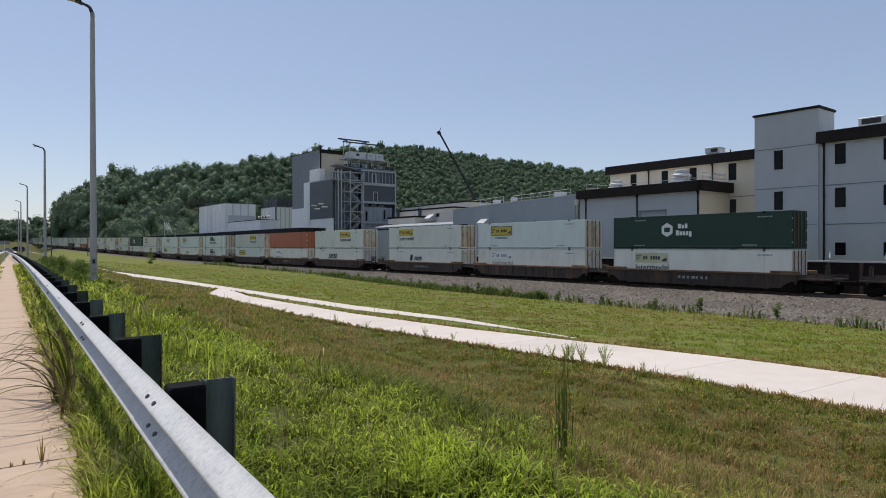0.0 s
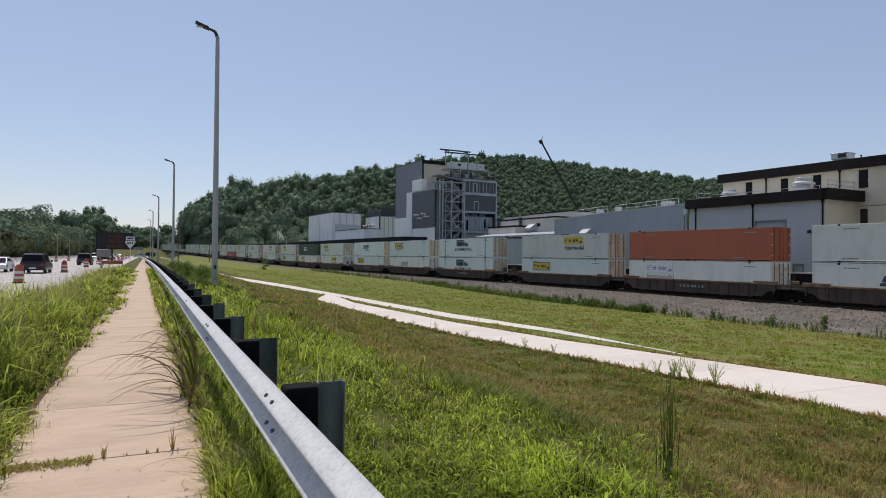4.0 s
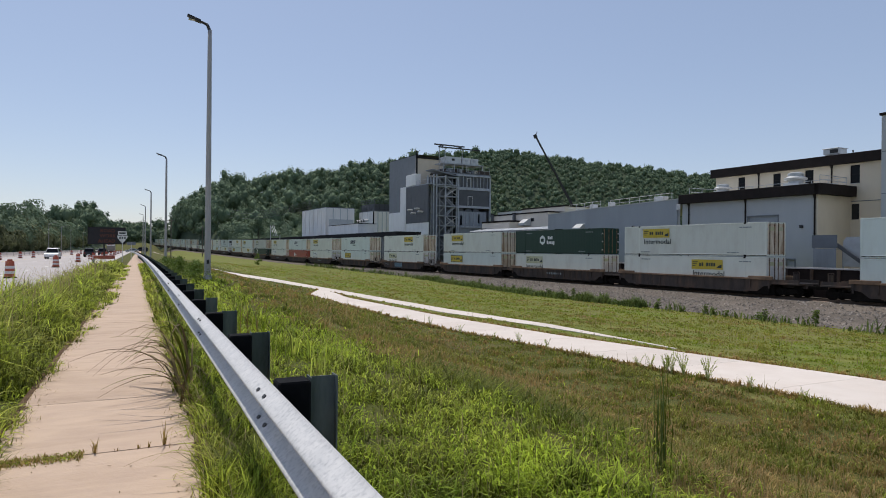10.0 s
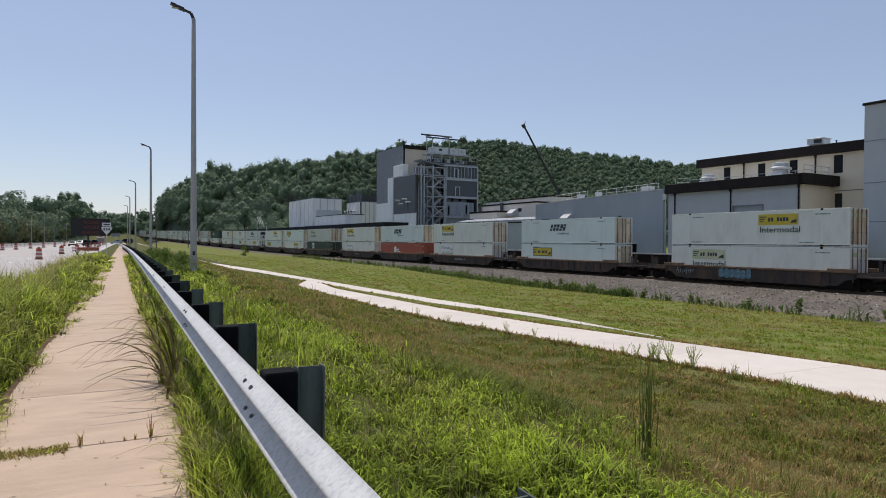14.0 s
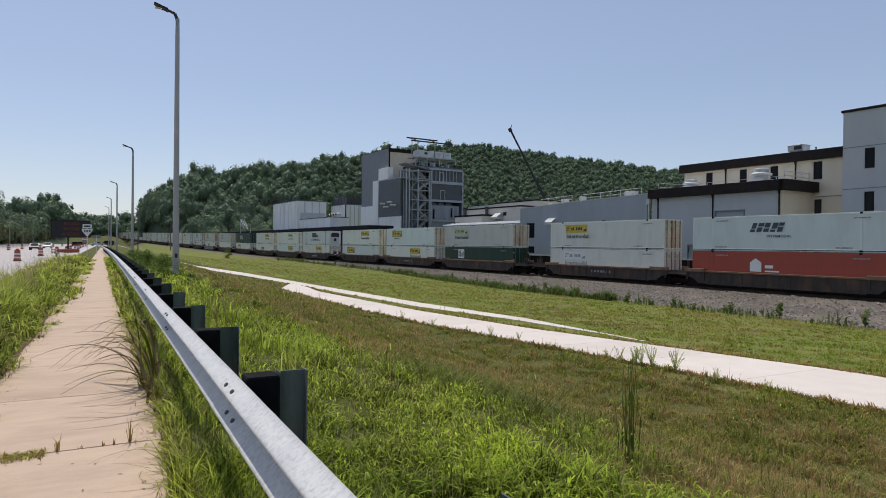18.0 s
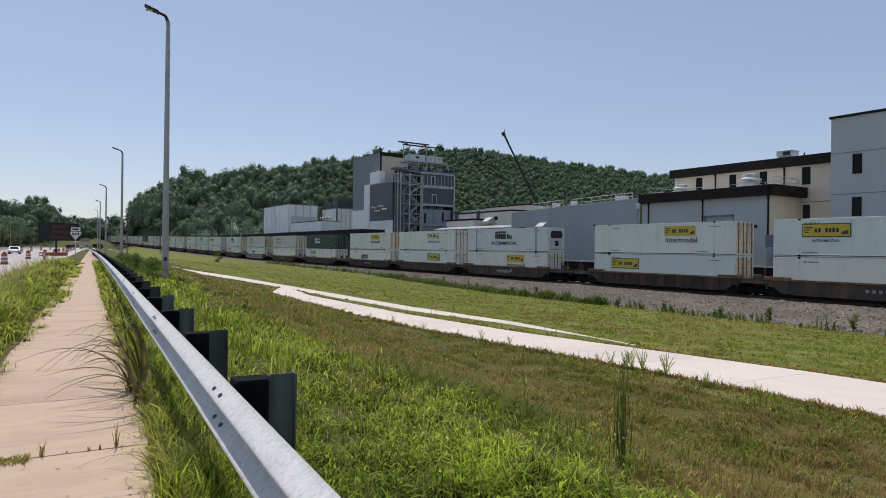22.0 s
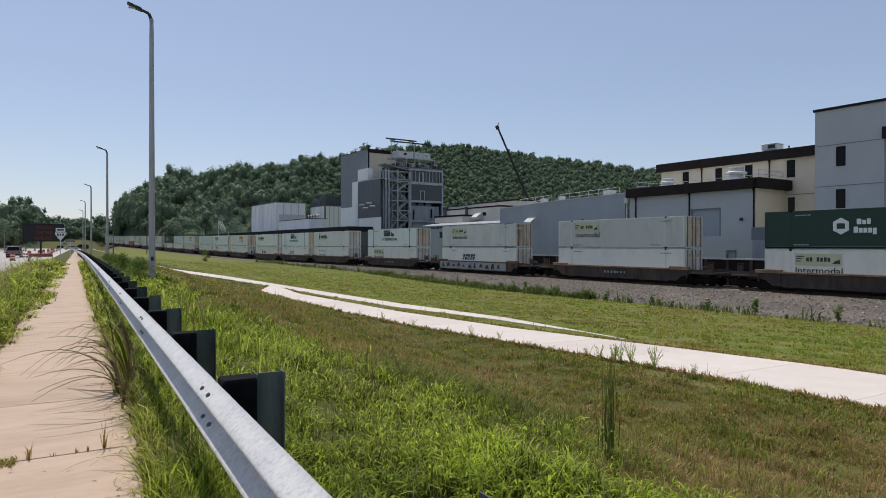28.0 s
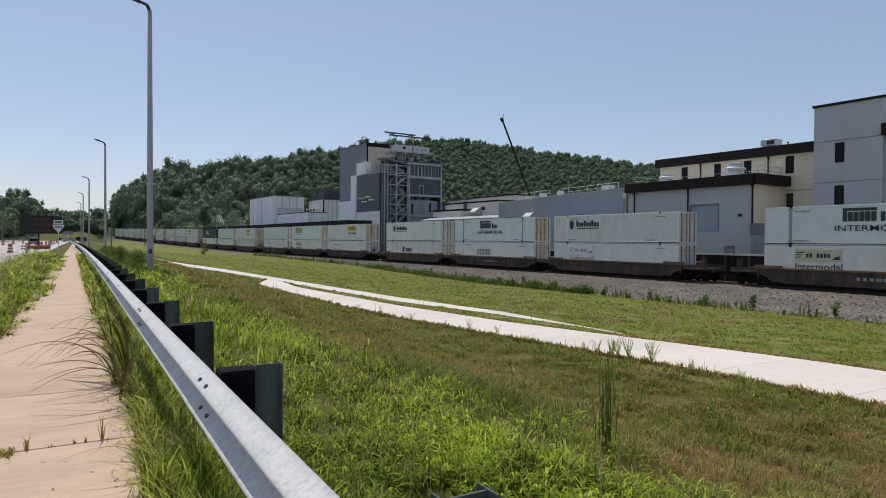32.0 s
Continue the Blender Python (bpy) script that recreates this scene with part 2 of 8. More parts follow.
M_DOOR = surf("stained_door_paint", (0.74, 0.68, 0.55), (0.56, 0.44, 0.29), 2.2, 0.55, bump=0.1, fine=20, c3=(0.25, 0.115, 0.045), stain=0.9, stain_scale=1.3, stretch=(1, 1, 0.2), rand=0.1)
M_DOOR2 = surf("dusty_door_paint", (0.70, 0.68, 0.64), (0.60, 0.56, 0.50), 1.2, 0.55, bump=0.1, fine=20, c3=(0.40, 0.24, 0.13), stain=0.5, stain_scale=1.6, stretch=(1, 1, 0.3), rand=0.1)
M_POSTGREY = surf("grey_lifting_post", (0.34, 0.35, 0.35), (0.26, 0.27, 0.27), 2, 0.5, c3=(0.2, 0.15, 0.1), stain=0.4, stretch=(1, 1, .3))
M_YELLOW = surf("yellow_sign_paint", (0.60, 0.45, 0.035), (0.50, 0.38, 0.03), 2, 0.5, c3=(0.50, 0.36, 0.08), stain=0.4)
M_FADED = surf("faded_sign_paint", (0.52, 0.52, 0.30), (0.46, 0.47, 0.30), 2, 0.6, c3=(0.6, 0.6, 0.5), stain=0.5)
M_INK = surf("dark_lettering", (0.020, 0.035, 0.034), (0.03, 0.045, 0.045), 8, 0.6)
M_INK2 = surf("worn_lettering", (0.20, 0.24, 0.24), (0.30, 0.33, 0.32), 8, 0.7)
M_NAVY = surf("navy_lettering", (0.035, 0.050, 0.075), (0.05, 0.07, 0.10), 8, 0.6)
M_PALE = surf("white_lettering", (0.76, 0.78, 0.76), (0.70, 0.72, 0.70), 8, 0.6)
M_GRAFF = surf("blue_graffiti", (0.07, 0.17, 0.22), (0.13, 0.20, 0.24), 3, 0.7)
M_REEF = surf("refrigeration_unit", (0.55, 0.56, 0.55), (0.45, 0.46, 0.46), 3, 0.5)

# buildings
M_WALLBLUE = surf("blue_grey_wall_paint", (0.465, 0.48, 0.485), (0.43, 0.445, 0.455), 0.5, 0.8, bump=0.1, fine=12, c3=(0.36, 0.37, 0.38), stain=0.3, stain_scale=0.2, stretch=(1, 1, 0.4))
M_WALLCREAM = surf("cream_wall_paint", (0.70, 0.615, 0.485), (0.64, 0.56, 0.44), 0.5, 0.8, bump=0.1, fine=12, c3=(0.57, 0.49, 0.385), stain=0.3, stain_scale=0.25, stretch=(1, 1, 0.4))
M_WALLPALE = surf("pale_cream_wall_paint", (0.76, 0.68, 0.59), (0.68, 0.605, 0.52), 0.5, 0.8, bump=0.1, fine=12, c3=(0.58, 0.50, 0.42), stain=0.35, stain_scale=0.3, stretch=(1, 1, 0.4))
M_WALLGREY = surf("grey_metal_cladding", (0.345, 0.372, 0.400), (0.310, 0.336, 0.362), 0.4, 0.6, bump=0.05, fine=10, c3=(0.21, 0.225, 0.24), stain=0.35, stain_scale=0.15, stretch=(1, 1, 0.3))
M_FASCIA = surf("dark_brown_fascia", (0.016, 0.012, 0.011), (0.026, 0.019, 0.017), 1.5, 0.7, spec=0.15)
M_DKPANEL = surf("dark_grey_panel", (0.092, 0.096, 0.104), (0.074, 0.078, 0.086), 0.6, 0.55, bump=0.05, fine=8, rand=0.06)
M_MIDPANEL = surf("mid_grey_panel", (0.190, 0.204, 0.228), (0.160, 0.172, 0.194), 0.6, 0.55, rand=0.06)
M_WHITEWALL = surf("white_cladding", (0.86, 0.85, 0.83), (0.80, 0.79, 0.77), 0.5, 0.6, c3=(0.45, 0.44, 0.42), stain=0.4, stain_scale=0.3, stretch=(1, 1, 0.3))
M_STEEL = surf("grey_structural_steel", (0.46, 0.48, 0.51), (0.33, 0.345, 0.37), 1.0, 0.55, 0.1, c3=(0.22, 0.23, 0.25), stain=0.4, stain_scale=0.5)
M_ROOF = surf("black_roof_edge", (0.014, 0.014, 0.016), (0.022, 0.021, 0.022), 1.0, 0.8, spec=0.15)
M_PALEROOF = surf("pale_roof", (0.55, 0.55, 0.54), (0.45, 0.45, 0.44), 0.4, 0.8)
M_MECH = surf("roof_unit_metal", (0.55, 0.56, 0.57), (0.46, 0.47, 0.48), 1.2, 0.45, 0.4, c3=(0.3, 0.28, 0.25), stain=0.3, stain_scale=1)
M_GLASS = bpy.data.materials.new("dark_window_glass")
M_GLASS.use_nodes = True
_g = M_GLASS.node_tree.nodes["Principled BSDF"]
_g.inputs["Specular IOR Level"].default_value = 0.15
_g.inputs["Base Color"].default_value, _g.inputs["Roughness"].default_value, _g.inputs["IOR"].default_value = (0.006, 0.007, 0.009, 1), 0.05, 1.45
M_TARPDARK = surf("grey_blue_sheeting", (0.34, 0.36, 0.39), (0.24, 0.26, 0.285), 0.9, 0.7, c3=(0.28, 0.28, 0.28), stain=0.4, stain_scale=0.8, stretch=(1, 1, .3))
M_TARP = surf("hazy_scaffold_sheet", (0.55, 0.58, 0.60), (0.46, 0.49, 0.52), 0.8, 0.8)


# ---- ground: one sheet with the embankment, the swale, the railway bench and the hills ----
def smooth01(u):
    u = np.clip(u, 0.0, 1.0)
    return u * u * (3 - 2 * u)


# the skyline, by bearing clockwise from +y: the rise of the tree tops, how far off the ridge is
SKY_AZ = [-60, -30, -14, -8.5, -7.2, -4.9, -3.9, -3.0, -2.4, -1.8, -1.0, 0.4, 2.2, 3.0, 4.2, 6.0, 10.7, 16.5, 24.6, 31.0, 38.0, 48.5, 60, 90]
SKY_UP = [0.07, 0.07, 0.068, 0.062, 0.051, 0.051, 0.058, 0.052, 0.040, 0.034, 0.034, 0.0345, 0.032, 0.052, 0.078, 0.090, 0.108, 0.128, 0.150, 0.158, 0.140, 0.112, 0.085, 0.05]
SKY_R = [260, 260, 270, 330, 390, 560, 700, 850, 950, 1000, 1000, 950, 950, 760, 660, 600, 560, 540, 620, 660, 680, 720, 760, 800]
TREE_H = 13.0


def hill_height(x, y):
    r = np.hypot(x, y)
    az = np.degrees(np.arctan2(x, y))
    up, rr = np.interp(az, SKY_AZ, SKY_UP), np.interp(az, SKY_AZ, SKY_R)
    crest = np.maximum(up * rr - TREE_H * np.interp(az, [14, 24, 31, 66], [1.0, .86, .70, .66]) + 1.5, 1.0)
    foot = np.where(az < -1.5, 0.62, 0.52) * rr
    rise = smooth01((r - foot) / (rr - foot)) ** 1.2
    drop = 1.0 - 0.5 * smooth01((r - rr) / (rr * 1.2))
    ahead = smooth01((y + 20.0) / 60.0)
    behind_line = np.where(az > 2.25, smooth01((x * TC + y * TS - 60.0) / 16.0), 1.0)
    slope = 5.6 * smooth01((r - 415.0) / 150.0) * smooth01((az + 3.2) / 1.2) * (1 - smooth01((az - 1.0) / .8))
    return np.maximum(crest * rise * drop * ahead * behind_line, slope * ahead)


TC, TS = math.cos(radians(TRACK_TURN)), math.sin(radians(TRACK_TURN))


def ground_z(x, y, hills=True):
    x, y = np.asarray(x, float), np.asarray(y, float)
    d, s = x * TC + y * TS, -x * TS + y * TC
    edge = 1.9 + 1.9 * smooth01((y - 10.0) / 16.0)
    u = x - edge
    near = np.interp(x, [-400, -60, -31, -3.5, -3.2, -2.5, -1.9, -1.0, 0.5], [-0.6, -0.6, -0.52, -0.52, -0.45, -0.15, -0.03, -0.05, -0.05])
    bank = -0.05 - 1.70 * smooth01(u / 7.6)
    za = np.where(x < 0.5, near, bank)
    zd = np.interp(d, [18, 34, 38, 46.2, 48.8, 53.3, 56, 64, 3000], [-1.76, -2.42, -2.55, -2.50, -2.27, -2.27, -2.5, -2.45, -2.45])
    w = smooth01((x - 16.0) / 6.0)
    g = np.maximum(0.0, s - 150.0)
    zd = zd + 0.013 * g * g / (g + 70.0)
    z = za * (1 - w) + zd * w
    return z + (hill_height(x, y) if hills else 0.0)


def ticks(*spans):
    out = []
    for lo, hi, step in spans:
        out += list(np.arange(lo, hi, step))
    return np.array(out + [spans[-1][1]])


gx = ticks((-3000, -600, 300), (-600, -120, 24), (-120, -30, 6), (-30, -4, 2), (-4, 24, 0.5), (24, 60, 1.5), (60, 700, 14), (700, 3000, 230))
gy = ticks((-1500, -200, 260), (-200, -20, 15), (-20, 60, 0.8), (60, 140, 4), (140, 800, 12), (800, 3000, 200))
GX, GY = np.meshgrid(gx, gy)
GZ = ground_z(GX, GY)
near_mask = (np.abs(GX) < 40) & (GY > -15) & (GY < 60)
wob = np.array([noise.noise((float(a) * 0.6, float(b) * 0.6, 3.0)) for a, b in zip(GX[near_mask], GY[near_mask])])
outside = (GX[near_mask] > 1.2) & (GX[near_mask] < 33) | (GX[near_mask] < -1.2) & (GX[near_mask] > -2.4)
GZ[near_mask] += np.where(outside, wob * 0.012, 0.0)
nx, ny = len(gx), len(gy)
idx = np.arange(nx * ny).reshape(ny, nx)
quads = np.stack([idx[:-1, :-1], idx[:-1, 1:], idx[1:, 1:], idx[1:, :-1]], -1).reshape(-1, 4)
ground = new("ground", big_mesh("ground", np.stack([GX, GY, GZ], -1).reshape(-1, 3), quads, M_GROUND, True))
ground.data.materials.append(M_FOREST)
ground.data.materials.append(M_FIELD)
woody = hill_height(GX, GY).ravel()[quads].max(1) > .2
open_field = GX.ravel()[quads].min(1) > 12.4
_az, _r = np.degrees(np.arctan2(GX, GY)).ravel()[quads].mean(1), np.hypot(GX, GY).ravel()[quads].mean(1)
mown_slope = (_az > -2.6) & (_az < 1.9) & (_r > 380) & (_r < 585) & (GY.ravel()[quads].min(1) > 0)
ground.data.polygons.foreach_set("material_index", np.where(mown_slope, 0, np.where(woody, 1, np.where(open_field, 2, 0))).astype(np.int32))
tagged(ground, "mown grassy embankment and fields with bare earth patches", "ground", kind="structure")


# ballast field: its near edge wanders and closes in on the line far off
def ballast_edge(s):
    return float(np.interp(s, [-400, 0, 20, 45, 85, 140, 400], [34.0, 34.0, 34.6, 35.6, 42.5, 46.5, 47.0]))


sh = Shape()
rows_s = list(np.arange(-400, -40, 20.0)) + list(np.arange(-40, 160, 1.5)) + list(np.arange(160, 560, 10.0))
for j, s in enumerate(rows_s):
    e = ballast_edge(s) + 0.45 * noise.noise((s * 0.35, 1.7, 0)) + 0.3 * noise.noise((s * 1.1, 4.7, 0))
    for i, u in enumerate(np.linspace(0, 1, 14)):
        dd = e + (60.0 - e) * u
        p = TRK @ Vector((dd, s, 0))
        lift = (0.03 + 0.05 * noise.noise((dd * 1.3, s * 1.3, 0.5))) if i else -0.05
        sh.v.append((p.x, p.y, float(ground_z(p.x, p.y, False)) + lift + 0.03))
for j in range(len(rows_s) - 1):
    for i in range(13):
        sh.f.append((j * 14 + i, j * 14 + i + 1, (j + 1) * 14 + i + 1, (j + 1) * 14 + i))
tagged(part("ballast", sh, M_GRAVEL, smooth=True), "grey crushed stone ballast beside the railway", "ballast", kind="structure")

# loose stones over the part of the ballast that lies nearest
srg = np.random.default_rng(3)
n_st = 14000
st_s = srg.uniform(-8, 120, n_st)
st_d = np.array([ballast_edge(v) for v in st_s])
st_d = st_d - .2 + (49.3 - st_d) * srg.uniform(0, 1, n_st) ** 1.1
px_, py_ = st_d * TC - st_s * TS, st_d * TS + st_s * TC
octa = np.array([(1, 0, 0), (0, 1, 0), (-1, 0, 0), (0, -1, 0), (0, 0, .8), (0, 0, -.8)], float)
octf = np.array([(0, 1, 4), (1, 2, 4), (2, 3, 4), (3, 0, 4)])
ang, siz = srg.uniform(0, 6.28, n_st), srg.uniform(.05, .13, n_st)
jit = octa[None] * srg.uniform(.6, 1.3, (n_st, 6, 1))
ox = jit[..., 0] * np.cos(ang)[:, None] - jit[..., 1] * np.sin(ang)[:, None]
oy = jit[..., 0] * np.sin(ang)[:, None] + jit[..., 1] * np.cos(ang)[:, None]
oz = jit[..., 2]
sv = np.stack([px_[:, None] + ox * siz[:, None], py_[:, None] + oy * siz[:, None], (ground_z(px_, py_, False) + .07)[:, None] + oz * siz[:, None]], -1)
sf = (np.arange(n_st) * 6)[:, None, None] + octf[None]
M_STONE = surf("broken_stone", (0.285, 0.248, 0.214), (0.120, 0.104, 0.090), 3.0, 0.95, island=0.55, spec=0.2)
stones = new("ballast_stones", big_mesh("ballast_stones", sv.reshape(-1, 3), sf.reshape(-1, 3), M_STONE, False, 3))
tagged(stones, "loose grey and brown broken ballast stones", "stones", kind="stuff")

# rails and ties
for off in (-0.72, 0.72):
    sh = Shape()
    st = [-400, 0, 100, 150, 180, 210, 240, 280, 330, 400, 480, 560]
    prof = [(-0.07, -0.17), (0.07, -0.17), (0.02, -0.13), (0.02, -0.05), (0.037, -0.03), (0.037, 0), (-0.037, 0), (-0.037, -0.03), (-0.02, -0.05), (-0.02, -0.13)]
    for s in st:
        sh.v.extend((TRACK_D + off + a, s, RAIL_Z + grade(s) + b) for a, b in prof)
    for j in range(len(st) - 1):
        sh.f.extend((j * 10 + i, j * 10 + (i + 1) % 10, (j + 1) * 10 + (i + 1) % 10, (j + 1) * 10 + i) for i in range(10))
    tagged(part("rail", sh, M_RAIL, at=TRK.copy()), "worn brown steel running rail on ties", "rail", "running rails", "structure")
sh = Shape()
for s in np.arange(-60, 240, 0.55):
    z = RAIL_Z + grade(s) - 0.17
    sh.box(TRACK_D - 1.3, TRACK_D + 1.3, s - 0.11, s + 0.11, z - 0.13, z)
tagged(part("ties", sh.mesh("ties", M_TIE, fix=False), M_TIE, at=TRK.copy()), "dark tarred wooden ties under the rails", "ties", kind="stuff")

# ---- footpath beside the road: cast slabs with open joints ----
SW_L, SW_R = -0.97, 0.46
footpath = thing("footpath", pose(0, 0, 0), "tan concrete footpath slabs with weeds in the joints", "footpath", kind="structure")
rng = random.Random(4)
y0 = 5.33 - 1.83 * 6
while y0 < 62:
    wide = (0.011 if abs(y0 - 5.33) < .1 else .002, 0.011 if abs(y0 - 3.5) < .1 else .002)
    sh = Shape().box(SW_L, SW_R, wide[0], 1.83 - wide[1], -0.12, 0.0, 0.004)
    tilt = pose(0, y0, rng.uniform(-0.0015, 0.0015), rng.uniform(-0.04, 0.04), rng.uniform(-0.08, 0.08))
    part("slab", sh, M_CONCRETE, footpath, at=tilt)
    y0 += 1.83
part("slab", Shape().box(SW_L, SW_R, y0, 420, -0.12, 0.0), M_CONCRETE, footpath)

# ---- shared path on the flat below: slabs between two edges, and a narrow branch ----
def edge_at(knots, y):
    return float(np.interp(y, [k[0] for k in knots], [k[1] for k in knots]))


def slabs(owner, left, right, lo, hi, step, z=-1.70):
    y = lo
    while y < hi - 0.01:
        y2 = min(y + step, hi)
        sub = [y + 0.006 + (y2 - y - 0.012) * i / 3 for i in range(4)]
        ring = [(edge_at(left, v), v) for v in sub] + [(edge_at(right, v), v) for v in reversed(sub)]
        sh = Shape()
        n = len(ring)
        sh.poly([(a, b, z) for a, b in ring] + [(a, b, z - 0.14) for a, b in ring], [tuple(range(n)), *[(i, n + i, n + (i + 1) % n, (i + 1) % n) for i in range(n)]])
        part("slab", sh, M_PATH, owner)
        y = y2


PATH_N = [(-60, 16.5), (-12, 14.6), (2, 14.1), (8, 13.62), (11.5, 13.3), (17.3, 12.45), (23.5, 11.5), (30, 11.05), (38, 10.85), (44.4, 10.8), (47, 11.7), (50.5, 13.1)]
PATH_F = [(-60, 20.5), (-12, 19.0), (2, 18.2), (10, 17.15), (13.9, 16.2), (20.2, 14.62), (27.9, 13.5), (41.5, 12.7), (46, 13.2), (50.5, 13.3)]
shared = thing("shared_path", pose(0, 0, 0), "pale concrete shared path curving over the grass", "path", kind="structure")
slabs(shared, PATH_N, PATH_F, -59.9, 50.4, 3.05)
BR_N = [(13.0, 16.4), (18, 16.3), (23.3, 15.75), (30, 14.45), (40, 13.75), (50.5, 13.2), (64, 12.15), (90, 9.6), (130, 7.3), (190, 5.3), (300, 4.2)]
BR_F = [(13.0, 16.42), (17.9, 16.50), (23.3, 16.60), (32, 15.5), (42, 14.9), (52.4, 14.3), (70, 13.3), (99.5, 10.6), (130, 8.9), (190, 6.9), (300, 5.8)]
branch = thing("branch_path", pose(0, 0, 0), "narrow pale concrete path joining the shared path", "path", kind="structure")
slabs(branch, BR_N, BR_F, 16.0, 96, 2.0, -1.722)
far = Shape()
ys = [96, 110, 130, 160, 190, 240, 300]
far.v = [(edge_at(e, y), y, max(-1.69, float(ground_z(edge_at(e, y), y, False)) + 0.05)) for y in ys for e in (BR_N, BR_F)]
far.f = [(2 * i, 2 * i + 1, 2 * i + 3, 2 * i + 2) for i in range(len(ys) - 1)]
part("slab", far, M_PATH, branch)

# ---- road with its far barrier, a step below the footpath ----
ROAD_Z = -0.42
sh = Shape()
ys = [-60, 0, 40, 80, 140, 220, 320, 420]
sh.v = [(x, y, ROAD_Z) for y in ys for x in (-29.2, -19, -9, -3.35)]
sh.f = [(4 * j + i, 4 * j + i + 1, 4 * j + 5 + i, 4 * j + 4 + i) for j in range(len(ys) - 1) for i in range(3)]
tagged(part("road", sh, M_ROAD), "wide pale sunlit road surface under repair", "road", kind="structure")
M_LINE = surf("worn_road_marking", (0.70, 0.68, 0.64), (0.58, 0.56, 0.53), 3, 0.7)
M_LINEY = surf("worn_yellow_marking", (0.60, 0.42, 0.08), (0.5, 0.38, 0.12), 3, 0.7)
marks = thing("road_markings", pose(0, 0, 0), "worn white and yellow painted road lines", "road marking", kind="structure")
part("edge_line", Shape().box(-4.1, -3.95, -60, 400, ROAD_Z + .003, ROAD_Z + .006), M_LINE, marks)
part("edge_line", Shape().box(-15.95, -15.8, -60, 400, ROAD_Z + .003, ROAD_Z + .006), M_LINEY, marks)
for y in range(0, 320, 12):
    part("lane_dash", Shape().box(-8.35, -8.2, y, y + 3.2, ROAD_Z + .003, ROAD_Z + .006), M_LINE, marks)
    part("lane_dash", Shape().box(-12.4, -12.25, y, y + 3.2, ROAD_Z + .003, ROAD_Z + .006), M_LINE, marks)

# ---- the train ----
BOX_L, BOX_H, BOX_W = 16.15, 2.90, 2.59
FONT_CACHE = {}


def lettering(text, size, material, squash=1.0, shear=0.0):
    """Letters of the built-in font, lying in the x-z plane, as a mesh."""
    key = (text, size, material.name, squash, shear)
    if key not in FONT_CACHE:
        cu = bpy.data.curves.new("lettering", "FONT")
        cu.body, cu.size, cu.extrude, cu.shear, cu.resolution_u, cu.offset = text, size, 0.004, shear, 2, 0.003 * size
        ob = new("lettering", cu)
        dg = bpy.context.evaluated_depsgraph_get()
        dg.update()
        me = bpy.data.meshes.new_from_object(ob.evaluated_get(dg))
        bpy.data.objects.remove(ob)
        bpy.data.curves.remove(cu)
        me.transform(pose(0, 0, 0, 90) @ Matrix.Diagonal((squash, 1, 1, 1)))
        me.materials.clear()
        me.materials.append(material)
        FONT_CACHE[key] = me
    return FONT_CACHE[key]


# On a container the face towards the footpath is at x = -BOX_W / 2. Along it, u runs from the rear (0) to the front (BOX_L), as it is read.
def side_at(u, z, out=0.045):
    return Matrix.Translation((-BOX_W / 2 - out, BOX_L / 2 - u, z)) @ pose(0, 0, 0, 0, 0, -90)


def ribbed_side(sign, ribs, depth):
    """One long wall as a folded sheet with upright ribs."""
    sh = Shape()
    xs = sign * BOX_W / 2
    pts = []
    n = ribs
    a, b = -BOX_L / 2 + 0.16, BOX_L / 2 - 0.16
    step = (b - a) / n
    for i in range(n):
        y = a + i * step
        pts += [(y, 0), (y + 0.30 * step, 0), (y + 0.42 * step, depth), (y + 0.88 * step, depth)]
    pts.append((b, 0))
    for y, dd in pts:
        sh.v += [(xs - sign * dd, y, 0.16), (xs - sign * dd, y, BOX_H - 0.12)]
    sh.f = [(2 * i, 2 * i + 2, 2 * i + 3, 2 * i + 1) for i in range(len(pts) - 1)]
    return sh


def slanted_word(w, h, n, slope=0.35):
    """A leaning row of split blocks in place of a maker's mark."""
    sh = Shape()
    step = w / n
    at_ = lambda x, z: (x + slope * z, 0, z)
    for i in range(n):
        a, b = i * step + 0.04 * step, i * step + (0.90 if i % 2 else 0.80) * step
        cut_z = h * (.34, .56, .44, .30, .60)[i % 5]
        for z0, z1, x0, x1 in ((0, cut_z - .05 * h, a, b - .12 * step * (i % 2)), (cut_z + .05 * h, h, a + .10 * step * (i % 3 == 0), b)):
            sh.poly([at_(x0, z0), at_(x1, z0), at_(x1, z1), at_(x0, z1)], [(0, 1, 2, 3)])
    return sh


SHARED = {}


def shared_mesh(key, make):
    if key not in SHARED:
        SHARED[key] = make()
    return SHARED[key]


def flat(w, h, t=0.004):
    return Shape().box(0, w, -t, t, 0, h)


